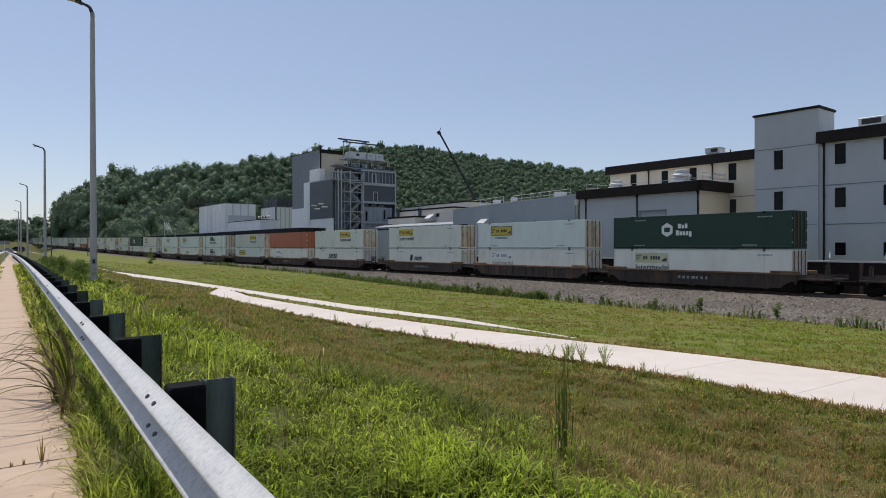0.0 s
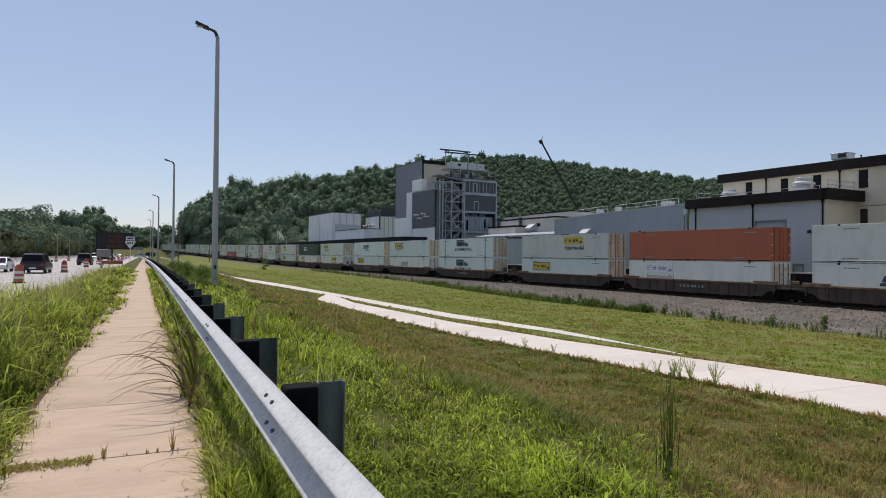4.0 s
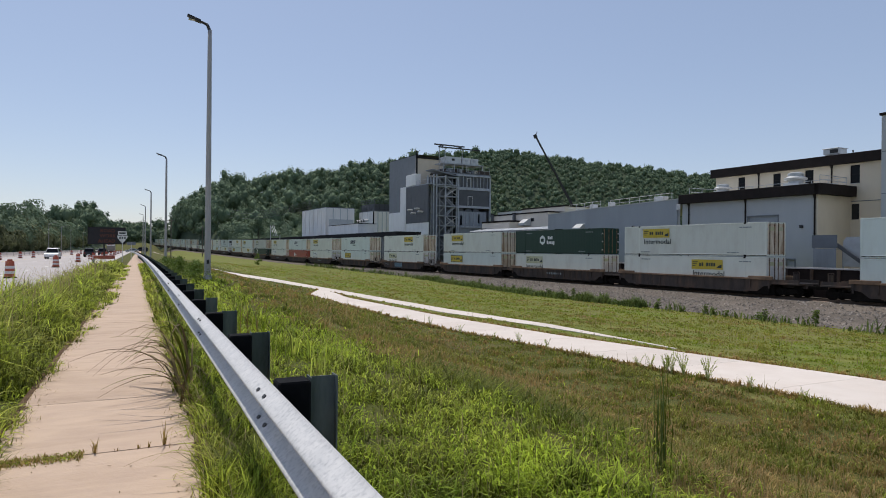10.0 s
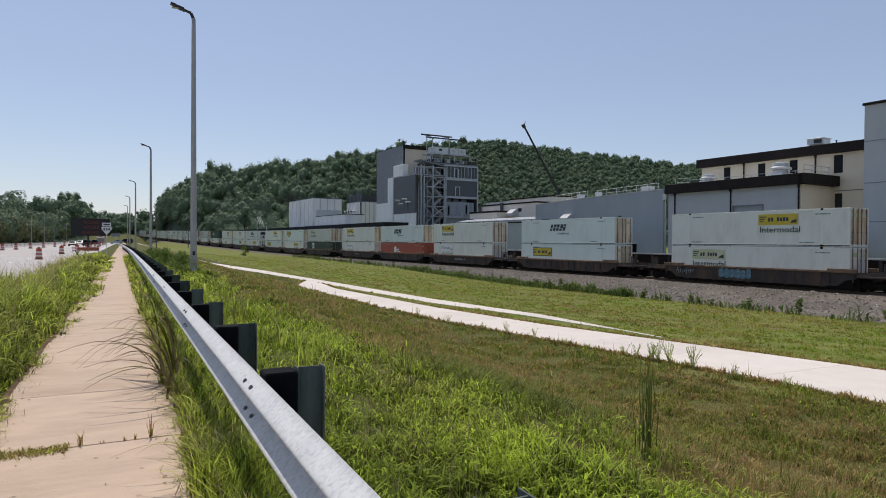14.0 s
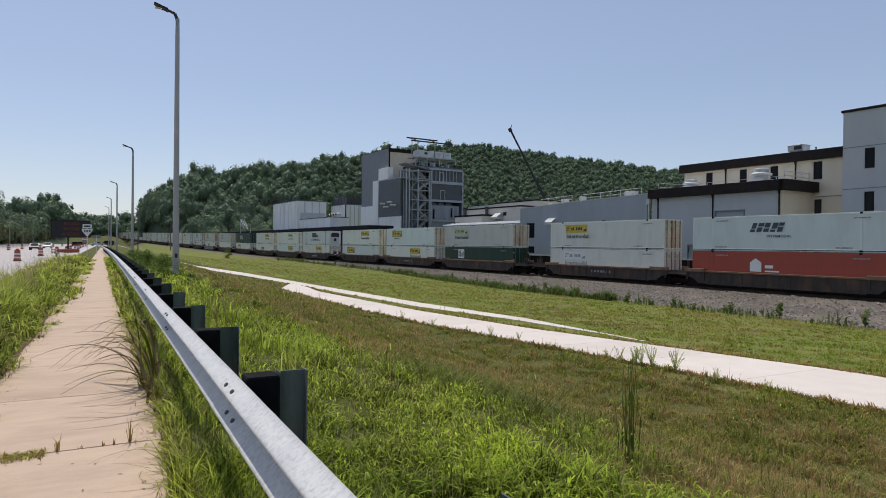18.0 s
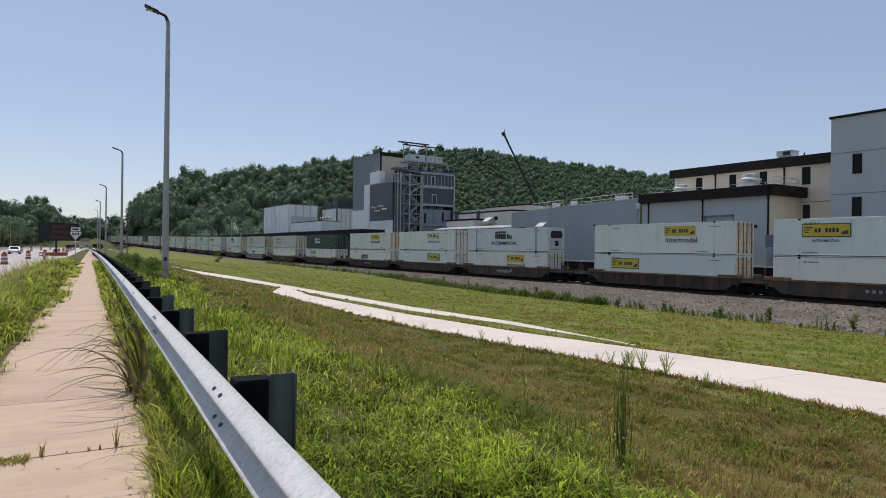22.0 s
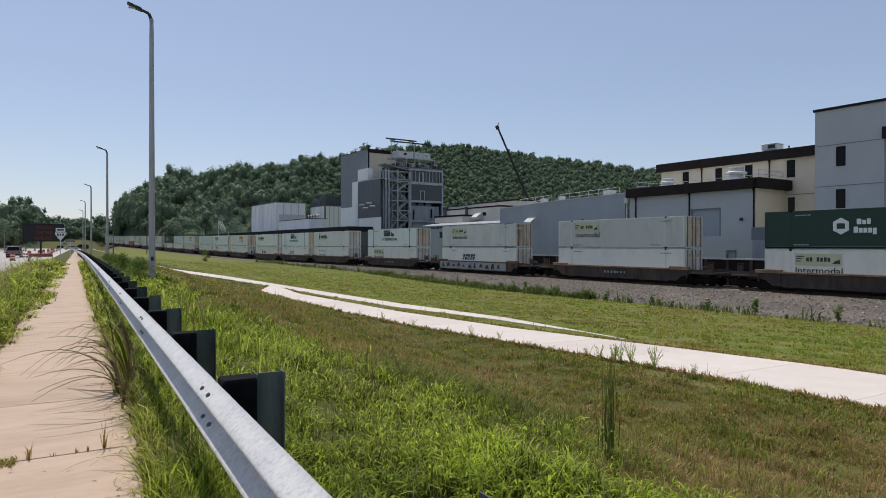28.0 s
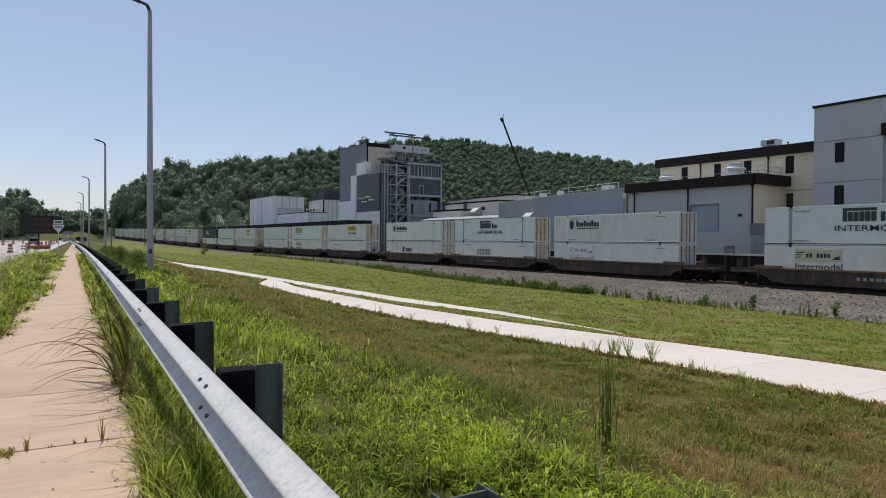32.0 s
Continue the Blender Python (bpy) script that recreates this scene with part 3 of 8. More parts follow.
def container(style, label, m):
    """style: body paint, ribs, door, list of marks."""
    paint, ribs, door, marks = style
    ob = thing("container", m, label, "container", "containers on the train")
    mesh_of = lambda key, make: shared_mesh((paint.name, ribs) + key, make)
    hw, hl = BOX_W / 2, BOX_L / 2
    part("side_wall", mesh_of(("near",), lambda: ribbed_side(-1, ribs, 0.009 if ribs < 60 or "grey" in paint.name else 0.0035).mesh("side_wall", paint, fix=False)), paint, ob)
    part("side_wall", mesh_of(("off",), lambda: ribbed_side(1, max(8, ribs // 4), 0.03).mesh("side_wall", paint, fix=False)), paint, ob)
    part("roof", mesh_of(("roof",), lambda: Shape().box(-hw + 0.02, hw - 0.02, -hl + 0.05, hl - 0.05, BOX_H - 0.06, BOX_H - 0.015).mesh("roof", paint)), paint, ob)
    part("floor", mesh_of(("floor",), lambda: Shape().box(-hw + 0.05, hw - 0.05, -hl + 0.05, hl - 0.05, 0.05, 0.16).mesh("floor", M_TRUCK)), M_TRUCK, ob)

    def corner_frame():
        sh = Shape()
        for sx in (-1, 1):
            x0, x1 = sorted((sx * (hw + 0.012), sx * (hw - 0.10)))
            r0, r1 = sorted((sx * (hw - 0.055), sx * (hw - 0.10)))
            sh.box(r0, r1, -hl, hl, 0.0, 0.10)
            sh.box(x0, x1, -hl, hl, 0.10, 0.17, 0.012)
            sh.box(x0, x1, -hl, hl, BOX_H - 0.12, BOX_H, 0.012)
            for y in (-hl, hl - 0.17):
                sh.box(x0, x1, y, y + 0.17, 0.17, BOX_H - 0.12)
            for y in (-6.1, 5.95):
                sh.box(x0, x1, y, y + 0.15, 0.17, BOX_H - 0.12)
        for y in (-hl, hl - 0.12):
            sh.box(-hw + 0.1, hw - 0.1, y, y + 0.12, 0, 0.17)
            sh.box(-hw + 0.1, hw - 0.1, y, y + 0.12, BOX_H - 0.12, BOX_H)
        return sh.mesh("frame", paint)
    part("frame", mesh_of(("frame",), corner_frame), paint, ob)

    for y in (-6.12, 5.93):
        for z in (-0.01, BOX_H - 0.12):
            part("lock_casting", shared_mesh("casting", lambda: Shape().box(-hw - 0.02, -hw + 0.16, 0, 0.19, 0, 0.14).mesh("lock_casting", M_TRUCK)), M_TRUCK, ob, at=pose(0, y, z))
    # front of the box faces -y (the way the train goes)
    if door == "reefer":
        part("front_wall", shared_mesh("rf0", lambda: Shape().box(-hw + 0.1, hw - 0.1, -hl + 0.02, -hl + 0.06, 0.17, BOX_H - 0.12).mesh("front_wall", M_WHITE2)), M_WHITE2, ob)
        unit = part("refrigeration_unit", shared_mesh("rf1", lambda: Shape().box(-hw + 0.3, hw - 0.3, -hl - 0.10, -hl + 0.02, 0.3, BOX_H - 0.3, 0.06).mesh("refrigeration_unit", M_REEF)), M_REEF, ob)
        part("grille", shared_mesh("rf2", lambda: Shape().prism([(-0.8, 1.65), (0.8, 1.65), (0.95, 2.1), (0.7, 2.5), (-0.7, 2.5), (-0.95, 2.1)], "y", -hl - 0.125, -hl - 0.09).mesh("grille", M_DARK)), M_DARK, unit)
        part("hatch", shared_mesh("rf3", lambda: Shape().box(-0.25, 0.3, -hl - 0.125, -hl - 0.09, 0.75, 1.35).mesh("hatch", M_DARK)), M_DARK, unit)
    else:
        dm = {"rusty": M_DOOR, "dusty": M_DOOR2, "own": paint}[door]
        for k, sx in enumerate((-1, 1)):
            x0, x1 = sorted((sx * 0.012, sx * (hw - 0.11)))
            leaf = part("door", shared_mesh((dm.name, "leaf", sx), lambda: Shape().box(x0, x1, -hl + 0.015, -hl + 0.06, 0.18, BOX_H - 0.13, 0.01).mesh("door", dm)), dm, ob)

            def rod():
                sh = Shape()
                sh.tube((0, -hl - 0.03, 0.1), (0, -hl - 0.03, BOX_H - 0.05), 0.034, n=6)
                for z in (0.35, 1.05, 1.9, 2.6):
                    sh.box(-0.06, 0.06, -hl - 0.04, -hl + 0.02, z - 0.04, z + 0.04)
                return sh.mesh("lock_rod", M_CHORD)
            if door != "own":
                part("placard", shared_mesh(("placard", sx), lambda: Shape().box(x0 + .2, x1 - .2, -hl - .004, -hl + .02, 2.18, 2.5).mesh("placard", M_FADED)), M_FADED, leaf, label="faded yellow placard")
            for f in (0.22, 0.80):
                part("lock_rod", shared_mesh("rod", rod), M_CHORD, leaf, at=pose(x0 + (x1 - x0) * f, 0, 0))
            for z in (0.5, 1.4, 2.3):
                part("hinge", shared_mesh(("hinge", sx), lambda: Shape().box(min(sx * (hw - 0.2), sx * (hw - 0.02)), max(sx * (hw - 0.2), sx * (hw - 0.02)), -hl - 0.01, -hl + 0.03, -0.06, 0.06).mesh("hinge", M_GALV)), M_GALV, leaf, at=pose(0, 0, z))
    part("rear_wall", mesh_of(("rear",), lambda: Shape().box(-hw + 0.1, hw - 0.1, hl - 0.06, hl - 0.02, 0.17, BOX_H - 0.12).mesh("rear_wall", paint)), paint, ob)
    if ribs == 10:
        for y in (-6.15, 5.92):
            part("lifting_post", shared_mesh("lp", lambda: Shape().box(-hw - .022, -hw + .04, 0, .23, .14, BOX_H - .13).prism([(-.12, .14), (.35, .14), (.23, .36), (0, .36)], "x", -hw - .024, -hw + .02).prism([(0, BOX_H - .36), (.23, BOX_H - .36), (.35, BOX_H - .13), (-.12, BOX_H - .13)], "x", -hw - .024, -hw + .02).mesh("lifting_post", M_POSTGREY)), M_POSTGREY, ob, at=pose(0, y, 0), label="grey steel lifting post")
    for mk in marks:
        add_mark(ob, mk)
    return ob


def add_mark(ob, mk):
    """mk: kind, place along the side, height, and size factor."""
    kind, u, z = mk[:3]
    if kind in ("plate", "faded_plate", "worn_plate"):
        sm = {"plate": M_YELLOW, "faded_plate": M_FADED, "worn_plate": M_PALE}[kind]
        lm = {"plate": M_INK, "faded_plate": M_INK, "worn_plate": M_INK2}[kind]
        p = part("sign_panel", shared_mesh(("plate", sm.name), lambda: flat(3.35, 0.88).mesh("sign_panel", sm)), sm, ob, at=side_at(u, z), label="yellow painted sign panel" if kind == "plate" else "faded sign panel")

        def bars():
            sh = Shape()
            for a in range(7):
                if a != 2:
                    x0 = 0.86 + a * 0.255
                    sh.box(x0, x0 + 0.19, -0.009, -0.0045, 0.28, 0.58 + .03 * (a % 2))
            for k in range(3):
                sh.poly([(0.10, -0.006, 0.62 - .18 * k), (0.74 - .14 * k, -0.006, 0.62 - .18 * k), (0.70 - .14 * k, -0.006, 0.70 - .18 * k), (0.10, -0.006, 0.70 - .18 * k)], [(0, 1, 2, 3)])
            sh.poly([(3.25, -0.006, 0.14), (2.72, -0.006, 0.14), (2.9, -0.006, 0.34), (3.25, -0.006, 0.44)], [(0, 1, 2, 3)])
            return sh.mesh("sign_marking", lm)
        part("sign_marking", shared_mesh(("bars", lm.name), bars), lm, p, kind="stuff")
        if len(mk) > 3 and mk[3]:
            part("border", shared_mesh("plateborder", lambda: Shape().box(0, 3.35, -0.006, 0.006, -0.07, 0.0).box(0, 3.35, -0.006, 0.006, 0.88, 0.95).box(-0.07, 0, -0.006, 0.006, -0.07, 0.95).box(3.35, 3.42, -0.006, 0.006, -0.07, 0.95).mesh("border", M_INK)), M_INK, p)
    elif kind == "word":
        part("lettering", lettering("Intermodal", 0.70, M_INK, 1.12), M_INK, ob, at=side_at(u, z))
    elif kind == "worn_word":
        part("lettering", lettering("Intermodal", 0.70, M_INK2, 1.12), M_INK2, ob, at=side_at(u, z))
    elif kind == "caps":
        part("lettering", lettering("INTERMODAL", 0.60, M_INK, 1.42), M_INK, ob, at=side_at(u, z))
    elif kind == "small_caps":
        part("lettering", lettering("INTERMODAL", 0.30, M_NAVY, 1.1), M_NAVY, ob, at=side_at(u, z))
    elif kind in ("slant", "worn_slant", "pale_slant", "small_slant"):
        lm = {"slant": M_NAVY, "worn_slant": M_INK2, "pale_slant": M_PALE, "small_slant": M_NAVY}[kind]
        w, h = (1.75, 0.5) if kind == "small_slant" else (2.9, 0.74)
        part("mark", shared_mesh((kind, "mesh"), lambda: slanted_word(w, h, 5).mesh("mark", lm, fix=False)), lm, ob, at=side_at(u, z), label="slanting dark maker's mark", kind="stuff")
        if kind == "small_slant":
            part("emblem", shared_mesh("emb", lambda: Shape().poly([(0, 0, 0), (0.6, 0, 0), (0.75, 0, 0.8), (0.2, 0, 0.8)], [(0, 1, 2, 3)]).mesh("emblem", M_NAVY, fix=False)), M_NAVY, ob, at=side_at(u - 1.0, z - 0.05))
    elif kind == "block":
        def blocks():
            sh = Shape()
            sh.poly([(0, 0, 0.08), (0.28, 0, 0.0), (0.28, 0, 0.95), (0, 0, 1.02)], [(0, 1, 2, 3)])
            sh.box(0.0, 2.2, -0.003, 0.003, 0.80, 1.0)
            for i in range(5):
                sh.box(0.34 + i * 0.38, 0.66 + i * 0.38, -0.003, 0.003, 0.05, 0.72)
            for i, h in enumerate((0.7, 0.48, 0.48)):
                sh.box(2.45 + i * 0.36, 2.72 + i * 0.36, -0.003, 0.003, 0.05, h)
            return sh.mesh("mark", M_INK)
        part("mark", shared_mesh("block", blocks), M_INK, ob, at=side_at(u, z), label="dark block-shaped maker's mark", kind="stuff")
    elif kind == "big_caps":
        part("lettering", lettering("INTERMODAL", 0.60, M_INK, 1.42), M_INK, ob, at=side_at(u, z))
    elif kind == "crest":
        def crest():
            sh = Shape()
            sh.poly([(0, 0, 0.3), (0.3, 0, 0.0), (0.6, 0, 0.3), (0.62, 0, 0.8), (0.3, 0, 1.1), (0, 0, 0.8)], [(0, 1, 2, 3, 4, 5)])
            for i in range(9):
                h = 0.62 if i in (0, 3, 6) else 0.42
                sh.box(1.0 + i * 0.36, 1.27 + i * 0.36, -0.003, 0.003, 0.35, 0.35 + h)
            sh.box(1.1, 4.1, -0.003, 0.003, 0.12, 0.2)
            return sh.mesh("mark", M_INK)
        part("mark", shared_mesh("crest", crest), M_INK, ob, at=side_at(u, z), label="dark crest-shaped maker's mark", kind="stuff")
    elif kind == "hexagon":
        def hexa():
            r = 0.62
            return Shape().poly([(r * math.cos(math.pi / 3 * i + math.pi / 6), 0, r * math.sin(math.pi / 3 * i + math.pi / 6)) for i in range(6)], [(0, 1, 2, 3, 4, 5)]).mesh("emblem", M_PALE, fix=False)
        p = part("emblem", shared_mesh("hexa", hexa), M_PALE, ob, at=side_at(u, z), label="white hexagon emblem")
        part("sign_marking", shared_mesh("hexin", lambda: Shape().box(-0.28, 0.28, -0.008, -0.004, -0.2, 0.2).mesh("sign_marking", M_GREEN)), M_GREEN, p, kind="stuff")
        part("mark", shared_mesh("hexw", lambda: Shape().box(0, 0.3, -.003, .003, .1, .5).box(.36, .6, -.003, .003, .1, .4).box(.66, .9, -.003, .003, .1, .5).box(-.2, .1, -.003, .003, -.5, -.06).box(.16, .38, -.003, .003, -.5, -.16).box(.44, .68, -.003, .003, -.5, -.16).box(.74, .98, -.003, .003, -.5, -.16).box(1.04, 1.28, -.003, .003, -.62, -.16).mesh("mark", M_PALE)), M_PALE, ob, at=side_at(u + 1.05, z), kind="stuff")
    elif kind == "square":
        p = part("emblem", shared_mesh("sqr", lambda: flat(1.5, 1.25).mesh("emblem", M_PALE)), M_PALE, ob, at=side_at(u, z), label="white square emblem")
        part("sign_marking", shared_mesh("sqrin", lambda: Shape().box(.12, .28, -.009, -.005, .2, 1.05).box(.36, .6, -.009, -.005, .2, 1.05).box(.7, .82, -.009, -.005, .2, .75).box(.95, 1.07, -.009, -.005, .2, .75).box(1.2, 1.34, -.009, -.005, .2, .95).mesh("sign_marking", M_INK)), M_INK, p, kind="stuff")
    elif kind == "house":
        part("emblem", shared_mesh("house", lambda: Shape().poly([(0, 0, 0), (1.0, 0, 0), (1.0, 0, .75), (.5, 0, 1.1), (0, 0, .75)], [(0, 1, 2, 3, 4)]).mesh("emblem", M_PALE, fix=False)), M_PALE, ob, at=side_at(u, z), label="white house-shaped emblem")
        part("sign_marking", shared_mesh("houseb", lambda: Shape().box(0, .7, -.003, .003, .3, .55).box(0, 1.2, -.003, .003, 0, .12).mesh("sign_marking", M_PALE)), M_PALE, ob, at=side_at(u + 1.3, z), kind="stuff")
    elif kind == "tag":
        part("code_marking", shared_mesh(("tag", len(mk)), lambda: Shape().box(0, .28, -.003, .003, 0, .09).box(.34, .9, -.003, .003, 0, .09).box(.96, 1.15, -.003, .003, 0, .09).mesh("code_marking", M_INK2)), M_INK2, ob, at=side_at(u, z), kind="stuff")


TAGS = [("tag", 2.3, 0.25), ("tag", 12.4, 0.25), ("tag", 13.6, 2.45), ("tag", 2.4, 2.5)]
# side styles: paint, ribs, door, marks
STYLES = {
    "signed_hi": (M_WHITE, 60, "rusty", [("plate", 2.6, 1.72), ("word", 2.7, 1.10)] + TAGS),
    "signed_hi_r": (M_WHITE, 60, "rusty", [("plate", 8.9, 1.72), ("word", 9.0, 1.10)] + TAGS),
    "signed_mid": (M_WHITE2, 60, "rusty", [("plate", 2.35, 1.55, 1), ("small_caps", 3.0, 1.10)] + TAGS),
    "signed_fade": (M_WHITE, 60, "dusty", [("faded_plate", 8.9, 1.72), ("worn_word", 9.0, 1.10)] + TAGS),
    "signed_fade_l": (M_GREY, 60, "rusty", [("faded_plate", 2.5, 1.72), ("word", 2.6, 1.10)] + TAGS),
    "signed_grey": (M_GREY, 14, "rusty", [("plate", 8.6, 1.72), ("word", 8.7, 1.10)] + TAGS),
    "signed_low": (M_WHITE, 60, "dusty", [("faded_plate", 2.4, 1.72), ("word", 2.4, 1.10)] + TAGS),
    "signed_low_y": (M_WHITE2, 60, "rusty", [("plate", 2.5, 1.55, 1)] + TAGS),
    "signed_low_yr": (M_WHITE2, 60, "dusty", [("plate", 9.0, 1.55, 1)] + TAGS),
    "signed_low_w": (M_WHITE, 60, "dusty", [("plate", 8.6, 1.72), ("word", 8.7, 1.10)] + TAGS),
    "signed_low_f": (M_WHITE, 60, "dusty", [("worn_plate", 2.4, 1.72), ("worn_word", 2.5, 1.10)] + TAGS),
    "slanted_hi": (M_WHITE2, 60, "rusty", [("slant", 5.5, 1.55), ("small_caps", 7.0, 1.10)] + TAGS),
    "slanted_low": (M_WHITE, 60, "dusty", [("slant", 4.9, 1.30)] + TAGS),
    "slanted_small": (M_WHITE, 60, "dusty", [("small_slant", 6.2, 1.35)] + TAGS),
    "slanted_pale": (M_WHITE, 60, "dusty", [("pale_slant", 5.0, 1.30)] + TAGS),
    "slanted_worn": (M_WHITE, 60, "dusty", [("worn_slant", 5.0, 1.30)] + TAGS),
    "lettered": (M_WHITE2, 10, "rusty", [("block", 5.8, 1.66), ("caps", 5.2, 1.02)] + TAGS),
    "lettered_cold": (M_GREY2, 10, "reefer", [("block", 6.2, 1.55), ("big_caps", 5.4, 0.85)] + TAGS),
    "lettered_low": (M_WHITE2, 10, "rusty", [("block", 5.8, 1.62), ("caps", 5.2, 1.02)] + TAGS),
    "crest": (M_WHITE, 30, "dusty", [("crest", 2.4, 1.35)] + TAGS),
    "green": (M_GREEN, 60, "own", [("hexagon", 5.7, 1.65)] + TAGS),
    "green_low": (M_GREEN, 60, "own", [("square", 3.6, 1.35)] + TAGS),
    "orange": (M_ORANGE, 60, "own", TAGS),
    "red": (M_RED, 60, "own", [("house", 5.6, 1.25)] + TAGS),
    "plain": (M_WHITE, 60, "rusty", TAGS),
    "plain_blue": (M_WHITE2, 60, "dusty", TAGS),
    "plain_grey": (M_GREY, 14, "rusty", TAGS),
}
WORDS = {
    "signed": "dirty white ribbed container with a yellow sign panel", "slanted": "white ribbed container with a slanting dark mark", "lettered": "bluish white smooth container with dark block lettering",
    "crest": "white container with a dark crest mark", "green": "dark green ribbed container with a white emblem", "orange": "faded orange ribbed container on a well car", "red": "red ribbed container with a white emblem",
    "plain": "plain weathered white container on a well car",
}
# stacks, front of the train first: place of the rear end along the line at the start, upper style, lower style, first of a coupled set
S = 0.981
STACKS = [
    (14.6, "signed_hi", "plain", 0), (38.6, "green", "signed_low", 1), (58.6, "signed_mid", "signed_low_f", 0), (78.5, "signed_hi", "slanted_small", 0),
    (102.5, "signed_hi_r", "slanted_low", 1), (122.5, "orange", "signed_low_f", 0), (142.2, "signed_grey", "signed_low_y", 0),
    (165.9, "lettered", "lettered_low", 1), (186.1, "signed_mid", "slanted_worn", 0), (206.0, "slanted_hi", "signed_low_y", 0),
    (230.0, "signed_hi", "signed_low_w", 1), (250.0, "green", "signed_low", 0), (270.0, "signed_hi", "signed_low_y", 0),
    (293.8, "signed_hi_r", "signed_low", 1), (317.8, "slanted_hi", "signed_low_y", 1),
    (341.0, "signed_hi", "signed_low_f", 1), (361.3, "slanted_hi", "red", 0), (381.0, "signed_hi", "signed_low_f", 0),
    (404.7, "signed_fade_l", "green_low", 1), (424.5, "signed_mid", "signed_low_w", 0), (444.3, "signed_hi_r", "signed_low_y", 0),
    (468.3, "lettered_cold", "signed_low_w", 1), (488.3, "signed_fade", "signed_low_yr", 0), (508.2, "signed_hi_r", "slanted_low", 0),
    (531.8, "green", "signed_low", 1), (555.8, "signed_fade_l", "slanted_pale", 1), (579.7, "signed_fade_l", "slanted_low", 1), (603.5, "lettered", "signed_low", 1),
    (628.1, "crest", "signed_low_f", 1), (648.0, "lettered", "slanted_worn", 0), (668.0, "crest", "slanted_small", 0),
    (692.0, "signed_hi_r", "signed_low_f", 1), (712.0, "signed_mid", "signed_low", 0), (732.0, "plain_blue", "signed_low_f", 0),
    (756.0, "signed_hi_r", "plain_grey", 1), (776.0, "plain_blue", "plain", 0), (796.0, "green", "signed_low", 0),
    (820.0, "signed_hi", "plain", 1), (840.0, "plain_blue", "plain_grey", 0), (860.0, "plain", "signed_low", 0),
    (884.0, "signed_hi", "plain_blue", 1), (904.0, "plain", "red", 0), (924.0, "signed_hi_r", "plain", 0),
    (948.0, "plain", "plain_grey", 1), (968.0, "plain_blue", "plain", 0), (988.0, "plain", "signed_low", 0), (1012.0, "plain_blue", "plain", 1), (1032.0, "plain", "plain", 0),
]
FLOOR = 0.35                        # of the lower box above the rail
MOVERS = []                         # (object, place along the line at the start, height above the rail, x offset)
templates = {}


def get_container(key, s, h):
    base = next(v for k, v in WORDS.items() if key.startswith(k))
    if key not in templates:
        templates[key] = container(STYLES[key], base, trk(TRACK_D, s, RAIL_Z + h))
        ob = templates[key]
    else:
        ob = copy_thing(templates[key], trk(TRACK_D, s, RAIL_Z + h))
    MOVERS.append((ob, s, h))
    return ob


def well_side(sx, ribbed):
    """A side girder: a web between the trucks with faint or strong stiffeners, stepping up at its ends."""
    sh = Shape()
    o, i = sx * 1.50, sx * 1.42
    x0, x1 = sorted((o, i))
    sh.prism([(-7.3, 0.36), (7.3, 0.36), (7.9, 0.80), (8.6, 0.92), (8.6, 1.36), (-8.6, 1.36), (-8.6, 0.92), (-7.9, 0.80)], "x", x0, x1)
    a, b = sorted((sx * 1.56, sx * 1.40))
    sh.box(a, b, -6.5, 6.5, 0.30, 0.40)
    deep = 1.565 if ribbed else 1.520
    a, b = sorted((sx * 1.49, sx * deep))
    for k in range(-6, 7):
        y = k * 1.02
        sh.box(a, b, y - 0.04, y + 0.04, 0.40, 1.36)
    a, b = sorted((sx * 1.49, sx * 1.58))
    for y in (-6.72, 6.72, -8.45, 8.45):
        sh.box(a, b, y - 0.06, y + 0.06, 0.66, 1.36)
    return sh


def top_chord(sx):
    """The chord on top of a girder, a hand higher over the trucks."""
    a, b = sorted((sx * 1.62, sx * 1.34))
    sh = Shape().box(a, b, -6.6, 6.6, 1.36, 1.50, 0.015)
    for y0, y1 in ((-8.7, -6.6), (6.6, 8.7)):
        sh.box(a, b, y0, y1, 1.36, 1.66, 0.02)
    return sh


def truck_frame():
    sh = Shape()
    for sx in (-1, 1):
        x0, x1 = sx * 1.0 - 0.08, sx * 1.0 + 0.08
        sh.prism([(-1.15, 0.36), (-0.95, 0.62), (-0.4, 0.66), (0.4, 0.66), (0.95, 0.62), (1.15, 0.36), (0.85, 0.34), (0.5, 0.22), (-0.5, 0.22), (-0.85, 0.34)], "x", x0, x1)
        for k in (-0.14, 0, 0.14):
            sh.tube((sx * 1.09, k, 0.28), (sx * 1.09, k, 0.56), 0.055, n=6)
    sh.box(-1.1, 1.1, -0.2, 0.2, 0.45, 0.72)
    return sh


def wheelset():
    sh = Shape()
    for sx in (-1, 1):
        sh.tube((sx * 0.66, 0, 0), (sx * 0.78, 0, 0), 0.455, n=18)
        sh.tube((sx * 0.62, 0, 0), (sx * 0.66, 0, 0), 0.48, n=18)
    sh.tube((-1.02, 0, 0), (1.02, 0, 0), 0.085, n=8)
    return sh


